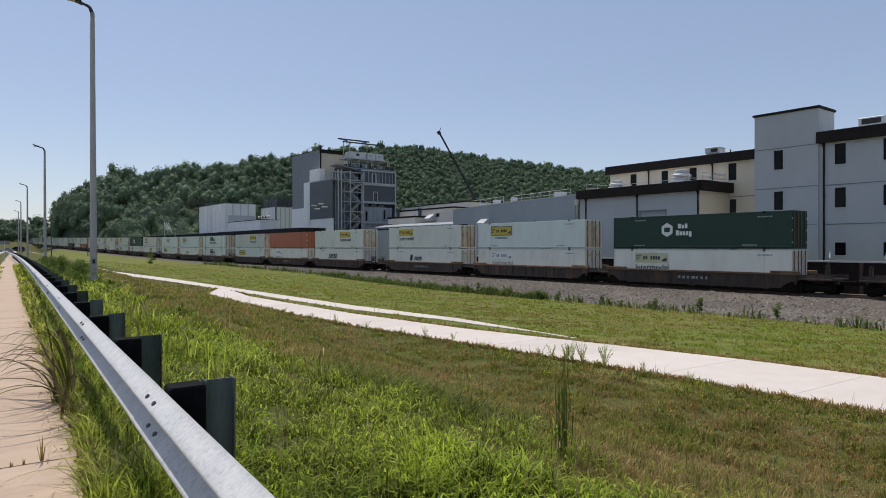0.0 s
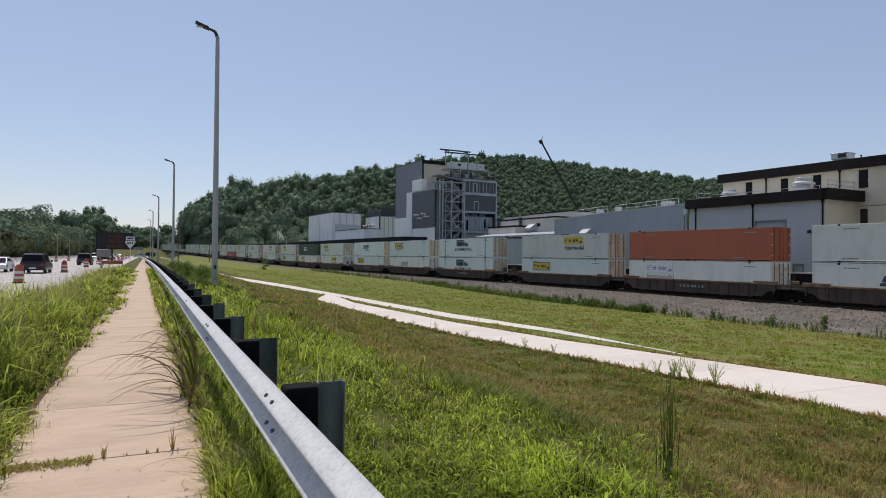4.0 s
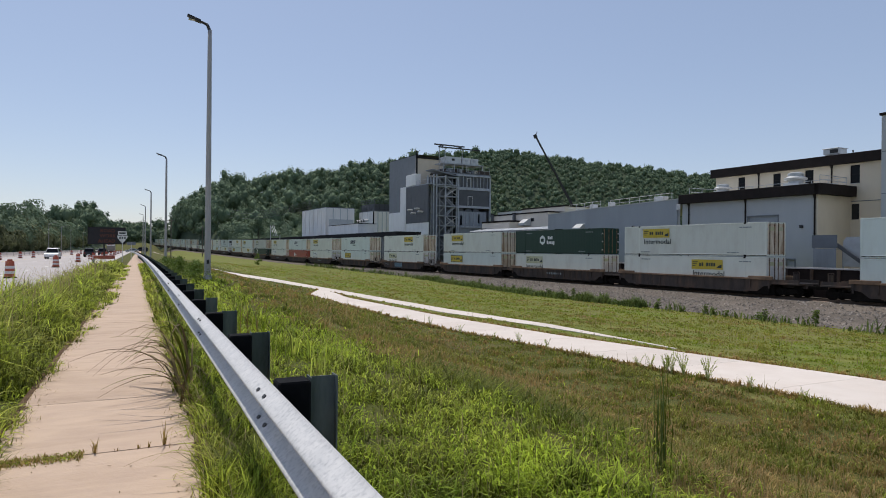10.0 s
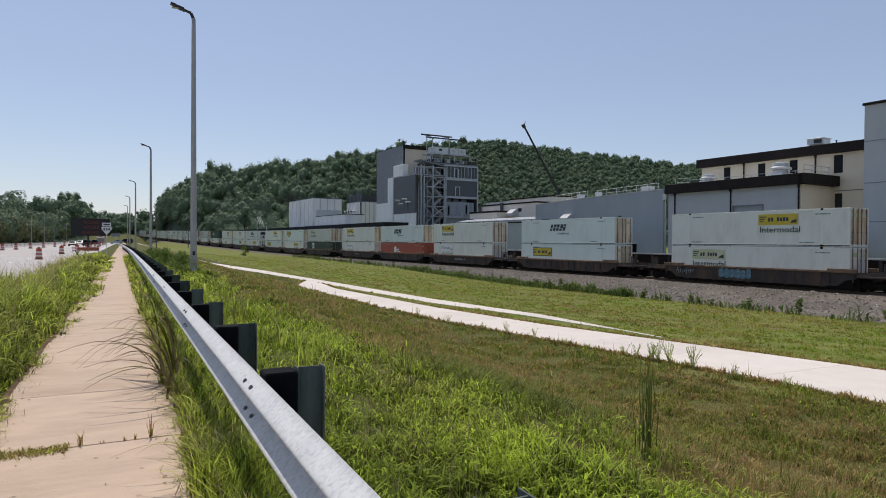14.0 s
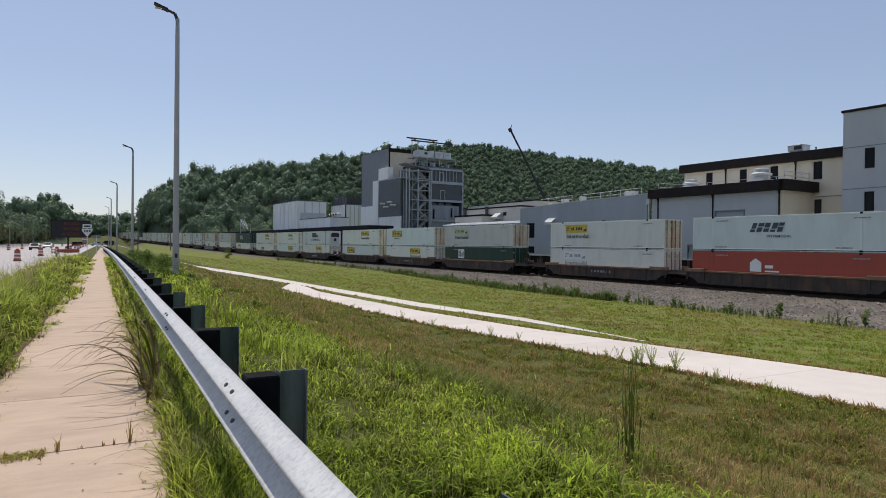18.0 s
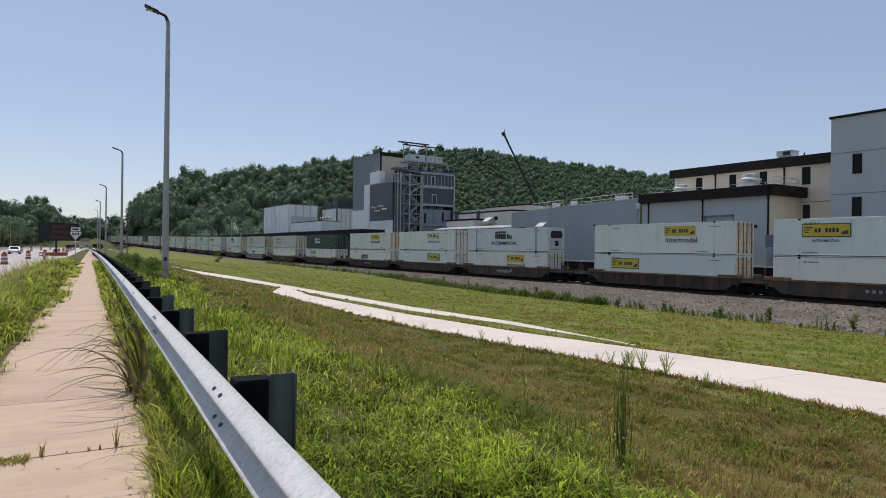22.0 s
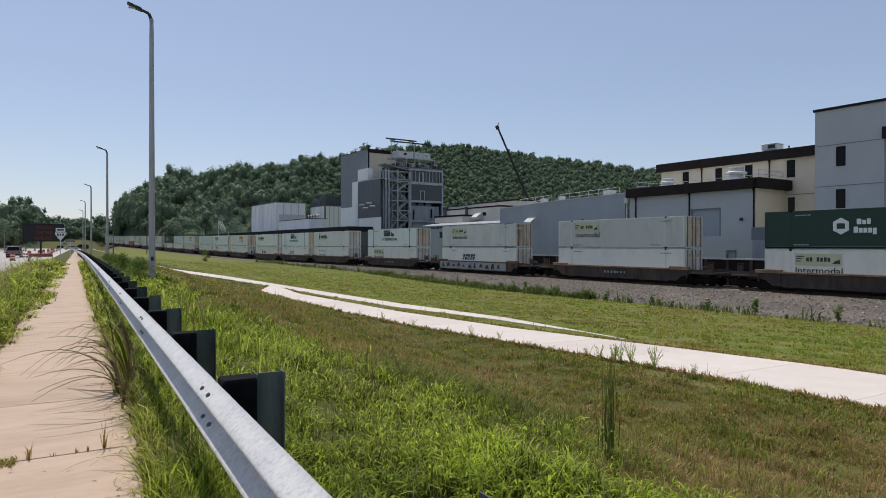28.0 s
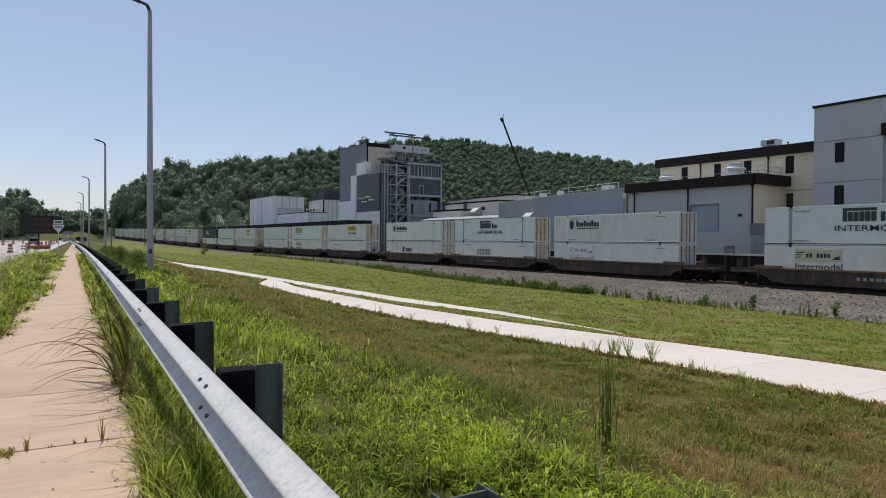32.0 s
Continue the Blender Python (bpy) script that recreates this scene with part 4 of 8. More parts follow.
def well_car(s, lead, trail, k):
    """lead, trail: whether the car's front or rear end is an outer end with its own truck and coupler."""
    ob = thing("well_car", trk(TRACK_D, s, RAIL_Z), "rusty brown well car carrying two stacked containers", "rail car", "well cars")
    for sx in (-1, 1):
        part("side_girder", shared_mesh(("ws", sx, k % 3 == 2), lambda: well_side(sx, k % 3 == 2).mesh("side_girder", M_RUST)), M_RUST, ob)
        part("top_chord", shared_mesh(("tc", sx), lambda: top_chord(sx).mesh("top_chord", M_CHORD)), M_CHORD, ob, "dusty tan top chord with sunlight in its colour")
    # floor, plus a black sheet behind the near girder in place of shade
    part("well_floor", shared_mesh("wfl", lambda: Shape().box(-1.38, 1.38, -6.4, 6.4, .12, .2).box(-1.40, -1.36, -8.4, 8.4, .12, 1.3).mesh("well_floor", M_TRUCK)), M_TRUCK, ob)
    for y0, y1 in ((-6.4, -6.0), (-3.5, -3.2), (-.3, .3), (3.2, 3.5), (6.0, 6.4)):
        part("crossbearer", shared_mesh(("wf", y0), lambda: Shape().box(-1.4, 1.4, y0, y1, .2, .34).mesh("crossbearer", M_RUST)), M_RUST, ob)
    for sy, outer in ((-1, lead), (1, trail)):
        def platform():
            sh = Shape()
            far_y = 10.9 if outer else 9.75
            y0, y1 = sorted((sy * 8.3, sy * far_y))
            sh.box(-1.45, 1.45, y0, y1, 1.02, 1.16, 0.02)
            sh.box(-0.4, 0.4, y0, y1, 0.72, 1.02)
            for x in (-1.42, 1.36):
                sh.box(x, x + 0.06, y0, y1, 1.16, 1.42)
            return sh.mesh("end_platform", M_RUST)
        # solid black box added for end gear and the deep shade around it
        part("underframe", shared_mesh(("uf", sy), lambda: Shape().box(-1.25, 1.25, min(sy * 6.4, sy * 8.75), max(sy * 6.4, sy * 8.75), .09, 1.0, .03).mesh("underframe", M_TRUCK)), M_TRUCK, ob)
        part("end_platform", shared_mesh(("ep", sy, outer), platform), M_RUST, ob)
        if outer:
            part("hand_brake", shared_mesh(("hb", sy), lambda: Shape().box(-1.3, -1.24, sy * 10.4 - .03, sy * 10.4 + .03, 1.16, 2.1).box(-1.3, -.5, sy * 10.4 - .03, sy * 10.4 + .03, 2.05, 2.1).box(-.56, -.5, sy * 10.4 - .03, sy * 10.4 + .03, 1.16, 2.1).box(-1.05, -.75, sy * 10.4 - .1, sy * 10.4 + .1, 1.4, 1.95).mesh("hand_brake", M_RUST)), M_RUST, ob)
            part("coupler", shared_mesh(("cp", sy), lambda: Shape().box(-.12, .12, min(sy * 10.9, sy * 11.85), max(sy * 10.9, sy * 11.85), .72, .98, .03).box(-.2, .2, sy * 11.7 - .16, sy * 11.7 + .16, .68, 1.02, .04).mesh("coupler", M_TRUCK)), M_TRUCK, ob)
        if outer or sy == 1:
            ty = sy * (9.55 if outer else 9.78)
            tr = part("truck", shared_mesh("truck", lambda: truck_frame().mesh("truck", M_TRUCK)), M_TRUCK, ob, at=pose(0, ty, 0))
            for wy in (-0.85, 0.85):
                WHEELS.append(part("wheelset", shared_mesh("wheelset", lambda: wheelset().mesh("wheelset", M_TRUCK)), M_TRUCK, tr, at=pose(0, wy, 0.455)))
    def bars():
        sh = Shape()
        for i, w in enumerate((0.34, 0.34, 0.34, 0.5, 0.26, 0.26, 0.26)):
            sh.box(-1.556, -1.55, 1.2 - i * 0.42 - w * 0.7, 1.2 - i * 0.42, 0.8, 1.02)
        return sh.mesh("number_marking", M_INK2)
    if k % 2 and k != 13:
        part("number_marking", shared_mesh("nb", bars), M_INK2, ob, kind="stuff")
    if k == 26:
        rg = random.Random(k)
        panel, spray = Shape().box(-1.572, -1.566, -6.4, 8.2, .42, 1.34), Shape()
        for i in range(11):
            y, w = 7.8 - i * 1.25, rg.uniform(.5, .95)
            z0, z1 = .5 + rg.uniform(0, .2), 1.28 - rg.uniform(0, .25)
            spray.poly([(-1.574, y, z0), (-1.574, y - w * .5, z0 + rg.uniform(-.03, .1)), (-1.574, y - w, z0), (-1.574, y - w * rg.uniform(.5, .9), z1), (-1.574, y - w * .2, z1 - .1)], [(0, 1, 2, 3, 4)])
        part("painted_side", panel.mesh("painted_side", M_POSTGREY), M_POSTGREY, ob, label="silver-grey sprayed girder side")
        part("graffiti", spray.mesh("graffiti", M_INK, fix=False), M_INK, ob, label="dark sprayed graffiti shapes", kind="stuff")
    if k == 21:
        rg = random.Random(k)
        scrawl = Shape()
        for i in range(7):
            y, z0 = 1.0 - i * .42, .62 + rg.uniform(0, .12)
            scrawl.poly([(-1.556, y, z0), (-1.556, y - .3, z0 + rg.uniform(-.05, .1)), (-1.556, y - .34, z0 + .34), (-1.556, y - .1, z0 + rg.uniform(.3, .48))], [(0, 1, 2, 3)])
        part("graffiti", scrawl.mesh("graffiti", M_INK2, fix=False), M_INK2, ob, label="pale sprayed scrawl", kind="stuff")
    if k == 13:
        rg = random.Random(k)
        fill, lines, tag = Shape(), Shape(), Shape()
        for i in range(6):
            y, w = 2.75 - i * .52, rg.uniform(.50, .60)
            z0, z1 = .46 + rg.uniform(0, .07), 1.33 + rg.uniform(-.10, .06)
            ring = [(y, z0 + .12), (y - .12, z0), (y - w + .1, z0 + rg.uniform(-.04, .06)), (y - w, z0 + .2), (y - w + rg.uniform(0, .08), z1 - .15), (y - w + .12, z1), (y - .14, z1 - rg.uniform(0, .08)), (y - rg.uniform(-.03, .04), z1 - .18)]
            fill.poly([(-1.551 - .0015 * (i % 2), a, b) for a, b in ring], [tuple(range(8))])
            for c in range(2):
                zc, yc = z0 + .22 + c * .36 + rg.uniform(-.06, .06), y - .16 - rg.uniform(0, .1)
                lines.poly([(-1.556, yc, zc), (-1.556, yc - .2, zc + rg.uniform(-.1, .12)), (-1.556, yc - .21, zc + .07), (-1.556, yc - .02, zc + .06)], [(0, 1, 2, 3)])
        for i in range(9):
            y, dy = 7.3 - i * .22, rg.uniform(-.16, .16)
            z0, z1 = .68 + rg.uniform(-.05, .2), 1.28 + rg.uniform(-.2, .06)
            tag.poly([(-1.556, y, z0), (-1.556, y - .05, z0), (-1.556, y - .05 + dy, z1), (-1.556, y + dy, z1)], [(0, 1, 2, 3)])
            if i % 2:
                tag.poly([(-1.558, y + .12, 1.0), (-1.558, y - .16, .93), (-1.558, y - .16, .98), (-1.558, y + .12, 1.05)], [(0, 1, 2, 3)])
        part("graffiti", fill.mesh("graffiti", M_GRAFF, fix=False), M_GRAFF, ob, label="faded blue sprayed graffiti")
        part("graffiti_lines", lines.mesh("graffiti_lines", M_INK2, fix=False), M_INK2, ob, kind="stuff")
        part("graffiti_tag", tag.mesh("graffiti_tag", M_INK2, fix=False), M_INK2, ob, label="pale sprayed scrawl", kind="stuff")
    MOVERS.append((ob, s, 0.0))
    return ob


WHEELS = []
for k, (rear, upper, lower, first) in enumerate(STACKS):
    s = rear * S - BOX_L / 2
    trail = k + 1 == len(STACKS) or bool(STACKS[k + 1][3])
    well_car(s, bool(first), trail, k)
    get_container(lower, s, FLOOR)
    get_container(upper, s, FLOOR + BOX_H + 0.075)


def ride(ob, s0, h):
    """Rows along the line: straight, then up the far grade."""
    rows = []
    far_until = (s0 - 130.0) / SPEED
    times = [0.0]
    t = 2.0
    while t < min(far_until, 32.0):
        times.append(t)
        t += 2.0
    if 0 < far_until < 32.0:
        times.append(round(far_until * 30) / 30 + 0.5)
    times = sorted(set(x for x in times if x < 31.5)) + [32.0]
    for t in times:
        s = s0 - SPEED * t
        slope = math.degrees(math.atan((grade(s + 5) - grade(s - 5)) / 10))
        rows.append((t, TRK @ pose(TRACK_D, s, RAIL_Z + grade(s) + h, slope)))
    walk(ob, rows)

# ---- the works behind the railway (built in the railway's frame: x away from the footpath, y along the line) ----
BASE = -2.45


def wall(owner, name, axis, at, lo, hi, z0, z1, holes, material, thick=0.3):
    """A wall with through openings. axis 's': runs along the line with its face at d = at; axis 'd': runs across with its face at s = at."""
    us = sorted({lo, hi, *[h[0] for h in holes], *[h[1] for h in holes]})
    zs = sorted({z0, z1, *[h[2] for h in holes], *[h[3] for h in holes]})
    nu, nz = len(us), len(zs)
    at_uz = lambda u, z, k: (at + thick * k, u, z) if axis == "s" else (u, at + thick * k, z)
    sh = Shape()
    sh.v = [at_uz(u, z, k) for k in (0, 1) for u in us for z in zs]
    vid = lambda i, j, k: k * nu * nz + i * nz + j
    full = lambda i, j: 0 <= i < nu - 1 and 0 <= j < nz - 1 and not any(h[0] < (us[i] + us[i + 1]) / 2 < h[1] and h[2] < (zs[j] + zs[j + 1]) / 2 < h[3] for h in holes)
    for i in range(nu - 1):
        for j in range(nz - 1):
            if not full(i, j):
                continue
            sh.f += [(vid(i, j, 0), vid(i + 1, j, 0), vid(i + 1, j + 1, 0), vid(i, j + 1, 0)), (vid(i, j, 1), vid(i, j + 1, 1), vid(i + 1, j + 1, 1), vid(i + 1, j, 1))]
            for di, dj, p, q in ((-1, 0, (i, j), (i, j + 1)), (1, 0, (i + 1, j), (i + 1, j + 1)), (0, -1, (i, j), (i + 1, j)), (0, 1, (i, j + 1), (i + 1, j + 1))):
                if not full(i + di, j + dj):
                    sh.f.append((vid(*p, 0), vid(*q, 0), vid(*q, 1), vid(*p, 1)))
    return part(name, sh, material, owner)


def window(owner, d, s0, s1, z0, z1, mullion=False):
    """A window in a wall whose face is at distance d."""
    w = part("window", Shape().box(d + 0.10, d + 0.16, s0 + .05, s1 - .05, z0 + .05, z1 - .05), M_GLASS, owner)
    fr = Shape()
    fr.box(d + 0.06, d + 0.18, s0, s0 + .06, z0, z1).box(d + 0.06, d + 0.18, s1 - .06, s1, z0, z1)
    fr.box(d + 0.06, d + 0.18, s0 + .06, s1 - .06, z0, z0 + .06).box(d + 0.06, d + 0.18, s0 + .06, s1 - .06, z1 - .06, z1)
    if mullion:
        fr.box(d + 0.07, d + 0.17, s0 + .06, s1 - .06, (z0 + z1) / 2 - .02, (z0 + z1) / 2 + .02)
    part("window_frame", fr, M_FASCIA, w)
    part("window_sill", Shape().box(d - 0.05, d + 0.12, s0 - .04, s1 + .04, z0 - .06, z0 - .002), M_PALEROOF, w)


def downspout(owner, d, s, z0, z1):
    sh = Shape().box(d - 0.14, d - 0.02, s - .07, s + .07, z0, z1 - .5, .02).prism([(d - .14, z1 - .5), (d - .02, z1 - .5), (d + .02, z1), (d - .35, z1)], "y", s - .09, s + .09)
    for z in (1.0, 3.6, 6.2, 8.8):
        if z0 < z < z1 - .6:
            sh.box(d - 0.16, d, s - .1, s + .1, z, z + .06)
    part("downspout", sh, M_FASCIA, owner)


def railing(owner, pts, height=1.05, material=None, rails=2):
    sh = Shape()
    for a, b in zip(pts, pts[1:]):
        a, b = Vector(a), Vector(b)
        n = max(1, round((b - a).length / 1.8))
        for i in range(n + 1):
            p = a.lerp(b, i / n)
            sh.tube(p, p + Vector((0, 0, height)), 0.03, n=5)
        for r in range(rails):
            z = Vector((0, 0, height * (r + 1) / rails))
            sh.tube(a + z, b + z, 0.028, n=5)
    return part("railing", sh, material or M_STEEL, owner)


# offices: a stair block and a long three-storey wing
office = thing("office_block", TRK.copy(), "grey-blue painted office block with a taller stair tower", "building")
W3 = [(9.05, 10.95), (5.05, 6.88), (0.62, 1.80)]
holes = [(29.13, 30.0, a, b) for a, b in W3[:2]]
wall(office, "wall", "s", 64.85, 25.9, 31.93, BASE, 14.55, holes, M_WALLBLUE)
wall(office, "wall", "d", 31.63, 65.15, 68.5, BASE, 14.55, [], M_WALLBLUE)
wall(office, "wall", "d", 25.9, 65.15, 68.5, 11.9, 14.55, [], M_WALLBLUE)
part("back_wall", Shape().box(68.2, 68.5, 26.2, 31.63, 11.9, 14.55), M_WALLBLUE, office)
for a, b in W3[:2]:
    window(office, 64.85, 29.13, 30.0, a, b)
part("coping", Shape().box(64.7, 68.6, 25.75, 32.08, 14.55, 14.78, .03), M_FASCIA, office)
part("roof", Shape().box(65.15, 68.2, 26.2, 31.63, 14.1, 14.3), M_PALEROOF, office)
ws = [(23.62, 24.55), (19.72, 20.65), (15.8, 16.7), (11.9, 12.8), (8.0, 8.9), (4.1, 5.0)]
wall(office, "wall", "s", 65.0, 1.0, 25.9, BASE, 12.0, [(s0, s1, a, b) for s0, s1 in ws for a, b in W3], M_WALLBLUE)
wall(office, "wall", "d", 1.0, 65.3, 80, BASE, 12.0, [], M_WALLBLUE)
for s0, s1 in ws:
    for a, b in W3:
        window(office, 65.0, s0, s1, a, b, mullion=True)
part("fascia", Shape().box(64.45, 65.0, 0.6, 25.97, 11.15, 12.2, .03), M_FASCIA, office)
part("roof", Shape().box(64.9, 80, 1, 25.9, 12.0, 12.12), M_PALEROOF, office)
for z, s0, s1 in ((11.12, 25.95, 31.9), (7.18, 25.95, 31.9), (3.52, 25.95, 31.9)):
    part("band", Shape().box(64.82, 64.85, s0, s1, z, z + .07), M_MIDPANEL, office)
for z in (7.14, 3.48):
    part("band", Shape().box(64.96, 65.0, 1.1, 25.3, z, z + .07), M_MIDPANEL, office)
downspout(office, 65.0, 25.45, BASE, 11.3)
for s in (24.9, 20.4, 16.0):
    part("vent_stub", Shape().tube((64.95, s, 0.9), (64.3, s - .2, 0.35), .06, n=6), M_PALEROOF, office)
ac = thing("rooftop_unit", TRK @ pose(69, 22.6, 12.12), "grey metal air handling unit on the flat roof", "air conditioner")
part("casing", Shape().box(-.9, .9, -1.1, 1.1, .15, 1.45, .05), M_MECH, ac)
part("base_frame", Shape().box(-.8, .8, -1.0, 1.0, 0, .15), M_STEEL, ac)
part("grille", Shape().box(-.93, -.9, -.8, .8, .8, 1.3), M_DARK, ac)

# cream wing set back behind the low dock building
wing = thing("cream_wing", TRK.copy(), "cream painted wing with a dark brown roof edge", "building")
aw = [(50.42, 51.36), (45.8, 46.73), (41.93, 42.88), (37.03, 37.98)]
h = [(a, b, 9.36, 10.96) for a, b in aw[:3]] + [(37.03, 37.98, 9.06, 10.99), (37.06, 37.87, 5.2, 6.86)]
wall(wing, "wall", "s", 71.0, 31.95, 54.6, BASE, 12.0, h, M_WALLCREAM)
wall(wing, "wall", "d", 54.3, 71.3, 82, BASE, 12.0, [], M_WALLCREAM)
for a, b, c, e in h[:4]:
    window(wing, 71.0, a, b, c, e, True)
part("door", Shape().box(71.1, 71.16, 37.06, 37.87, 5.2, 6.86), M_DARK, wing)
part("fascia", Shape().box(70.45, 71.0, 31.98, 55.06, 11.2, 12.25, .03), M_FASCIA, wing)
part("roof", Shape().box(70.9, 82, 31.95, 54.6, 12.0, 12.12), M_PALEROOF, wing)
for s in (48.55, 39.9):
    downspout(wing, 71.0, s, 8.7, 11.4)
part("band", Shape().box(70.96, 71.0, 32.0, 37.9, 7.1, 7.17), M_MIDPANEL, wing)
hv = thing("rooftop_unit", TRK @ pose(71.9, 40.1, 12.25), "pale metal roof ventilation unit", "air conditioner")
part("casing", Shape().box(-.8, .8, -.85, .85, .20, .80, .04), M_MECH, hv)
part("cap", Shape().box(-.9, .9, -.92, .92, .80, .88, .02), M_MECH, hv)
part("base_frame", Shape().box(-.6, .6, -.7, .7, 0, .20), M_STEEL, hv)
part("grille", Shape().box(-.83, -.8, -.75, .1, .32, .72), M_DARK, hv)
pipe = thing("roof_pipe", TRK @ pose(71.9, 38.2, 12.1), "thin dark roof vent pipe", "pipe")
part("stack", Shape().tube((0, 0, 0), (0, 0, .55), .06).tube((0, 0, .5), (0, 0, .62), .1), M_DARK, pipe)

# low dock building
dock = thing("dock_building", TRK.copy(), "low blue-grey dock building with a deep dark roof edge", "building")
dh = [(42.2, 45.75, 2.55, 5.63), (46.43, 49.37, BASE + .05, 1.73), (40.3, 41.3, BASE + .05, 0.9)]
wall(dock, "wall", "s", 65.0, 38.14, 54.85, BASE, 8.6, dh, M_WALLBLUE)
wall(dock, "wall", "d", 37.95, 65.0, 71.0, BASE, 8.6, [], M_WALLCREAM, .19)
part("fascia", Shape().box(64.35, 65.0, 37.5, 54.95, 7.6, 8.7, .03).box(64.35, 70.99, 37.3, 37.94, 7.6, 8.7, .03), M_FASCIA, dock)
part("roof", Shape().box(65.0, 71, 38.0, 54.9, 8.6, 8.68), M_PALEROOF, dock)
for a, b, c, e in dh:
    dr = part("roller_door", Shape().box(65.16, 65.2, a, b, c, e), M_WALLGREY, dock)
    z = c + .3
    while z < e - .05:
        part("slat", Shape().box(65.13, 65.16, a + .03, b - .03, z, z + .05), M_WALLGREY, dr)
        z += .5
    part("door_frame", Shape().box(64.94, 65.16, a - .1, a, c, e + .1).box(64.94, 65.16, b, b + .1, c, e + .1).box(64.94, 65.16, a, b, e, e + .1), M_MIDPANEL, dr)
for s in (53.8, 46.05, 38.2):
    downspout(dock, 65.0, s, BASE, 7.75)
part("wall_lamp", Shape().box(64.7, 65, 39.4, 39.7, 4.2, 4.5, .03), M_DARK, dock)
part("conduit", Shape().box(64.85, 65.0, 55.15, 55.3, BASE, 6.9).box(64.7, 65.0, 55.0, 55.55, 6.9, 7.6, .03), M_MECH, dock)
railing(dock, [(65.8, 38.2, 8.68), (70.7, 38.2, 8.68)], 1.0)
railing(dock, [(70.6, 38.3, 8.68), (70.6, 54.5, 8.68), (66.2, 54.8, 8.68)], 1.0)
for d, s, r, hh in ((67.0, 41.5, 1.1, 1.65), (67.0, 50.55, .95, 1.15)):
    v = thing("roof_ventilator", TRK @ pose(d, s, 8.66), "round pale metal mushroom ventilator on the roof", "ventilator", "roof ventilators")
    part("curb", Shape().box(-r * .8, r * .8, -r * .8, r * .8, 0, hh * .28, .02), M_MECH, v)
    part("body", Shape().tube((0, 0, hh * .28), (0, 0, hh * .5), r * .72, r * .66, 16), M_MECH, v)
    part("hood", Shape().tube((0, 0, hh * .5), (0, 0, hh * .62), r, r * 1.05, 18).tube((0, 0, hh * .62), (0, 0, hh * .74), r * 1.05, r * .7, 18).tube((0, 0, hh * .74), (0, 0, hh * .95), r * .72, r * .72, 18).tube((0, 0, hh * .95), (0, 0, hh), r * .72, r * .5, 18), M_MECH, v)

# grey clad hall
hall = thing("grey_hall", TRK.copy(), "long grey metal-clad production hall", "building")
sh = Shape()
h = [(59.85, 62.1, 0.1, 1.38), (77.65, 79.95, 2.75, 5.2), (77.65, 79.9, 0.34, 1.5)]
wall(hall, "wall", "s", 65.0, 55.6, 81.4, BASE, 7.45, h, M_WALLGREY)
part("gable", Shape().prism([(55.6, 7.45), (81.4, 7.45), (70, 7.9), (55.6, 8.25)], "x", 65.0, 65.3), M_WALLGREY, hall)
wall(hall, "wall", "d", 81.1, 65.3, 88, BASE, 7.45, [], M_WALLGREY)
part("roof", Shape().prism([(55.5, 8.25), (70, 7.9), (81.5, 7.45), (81.5, 7.55), (70, 8.0), (55.5, 8.35)], "x", 64.93, 88), M_PALEROOF, hall)
for a, b, c, e in h:
    part("window", Shape().box(65.15, 65.2, a, b, c, e), M_GLASS, hall)
    part("window_frame", Shape().box(64.97, 65.15, a, a + .12, c, e).box(64.97, 65.15, b - .12, b, c, e).box(64.97, 65.15, a, b, e - .1, e), M_WALLGREY, hall)
railing(hall, [(65.6, 57, 8.2), (65.6, 68, 7.95)], 1.0, M_GALV)
railing(hall, [(65.6, 70, 7.9), (65.6, 77, 7.65)], 1.1, M_GALV)
hood = thing("wall_hood", TRK @ pose(65.0, 73.6, 4.75), "sunlit white sheet-metal exhaust hood on the wall", "exhaust hood")
part("shell", Shape().prism([(-.95, 0), (0, 0), (0, .95), (-.25, .9), (-.95, .35)], "y", -.85, .85), M_PALEROOF, hood)
part("flange", Shape().box(-.03, 0.0, -.95, .95, -.1, 1.05), M_MECH, hood)
for s, z, w, hh in ((60, 8.2, 1.6, .8), (73, 7.7, .8, 1.0), (76, 7.6, .7, .6), (69.2, 7.95, .5, .9)):
    b = thing("roof_unit", TRK @ pose(67, s, z), "small pale metal roof unit", "roof unit", "small roof units")
    part("casing", Shape().box(-.5, .5, -w / 2, w / 2, .1, hh, .04), M_MECH, b)
    part("curb", Shape().box(-.4, .4, -w / 2 + .1, w / 2 - .1, -.1, .1), M_STEEL, b)
part("round_stub", Shape().tube((64.98, 62.9, 5.0), (64.7, 62.9, 5.0), .14), M_DARK, hall)

# dark retaining wall with a pale coping along the yard
yard = thing("yard_wall", TRK.copy(), "low dark stained retaining wall with a pale steel coping", "wall", kind="structure")
part("wall_body", Shape().box(58.0, 58.35, 2, 86, BASE, 0.12), M_FASCIA, yard)
part("coping", Shape().box(57.9, 58.45, 2, 86, 0.12, 0.26), M_GALV, yard)
for s in np.arange(3, 86, 2.4):
    part("pier", Shape().box(57.86, 58.0, s, s + .25, BASE, 0.12), M_RUST, yard)

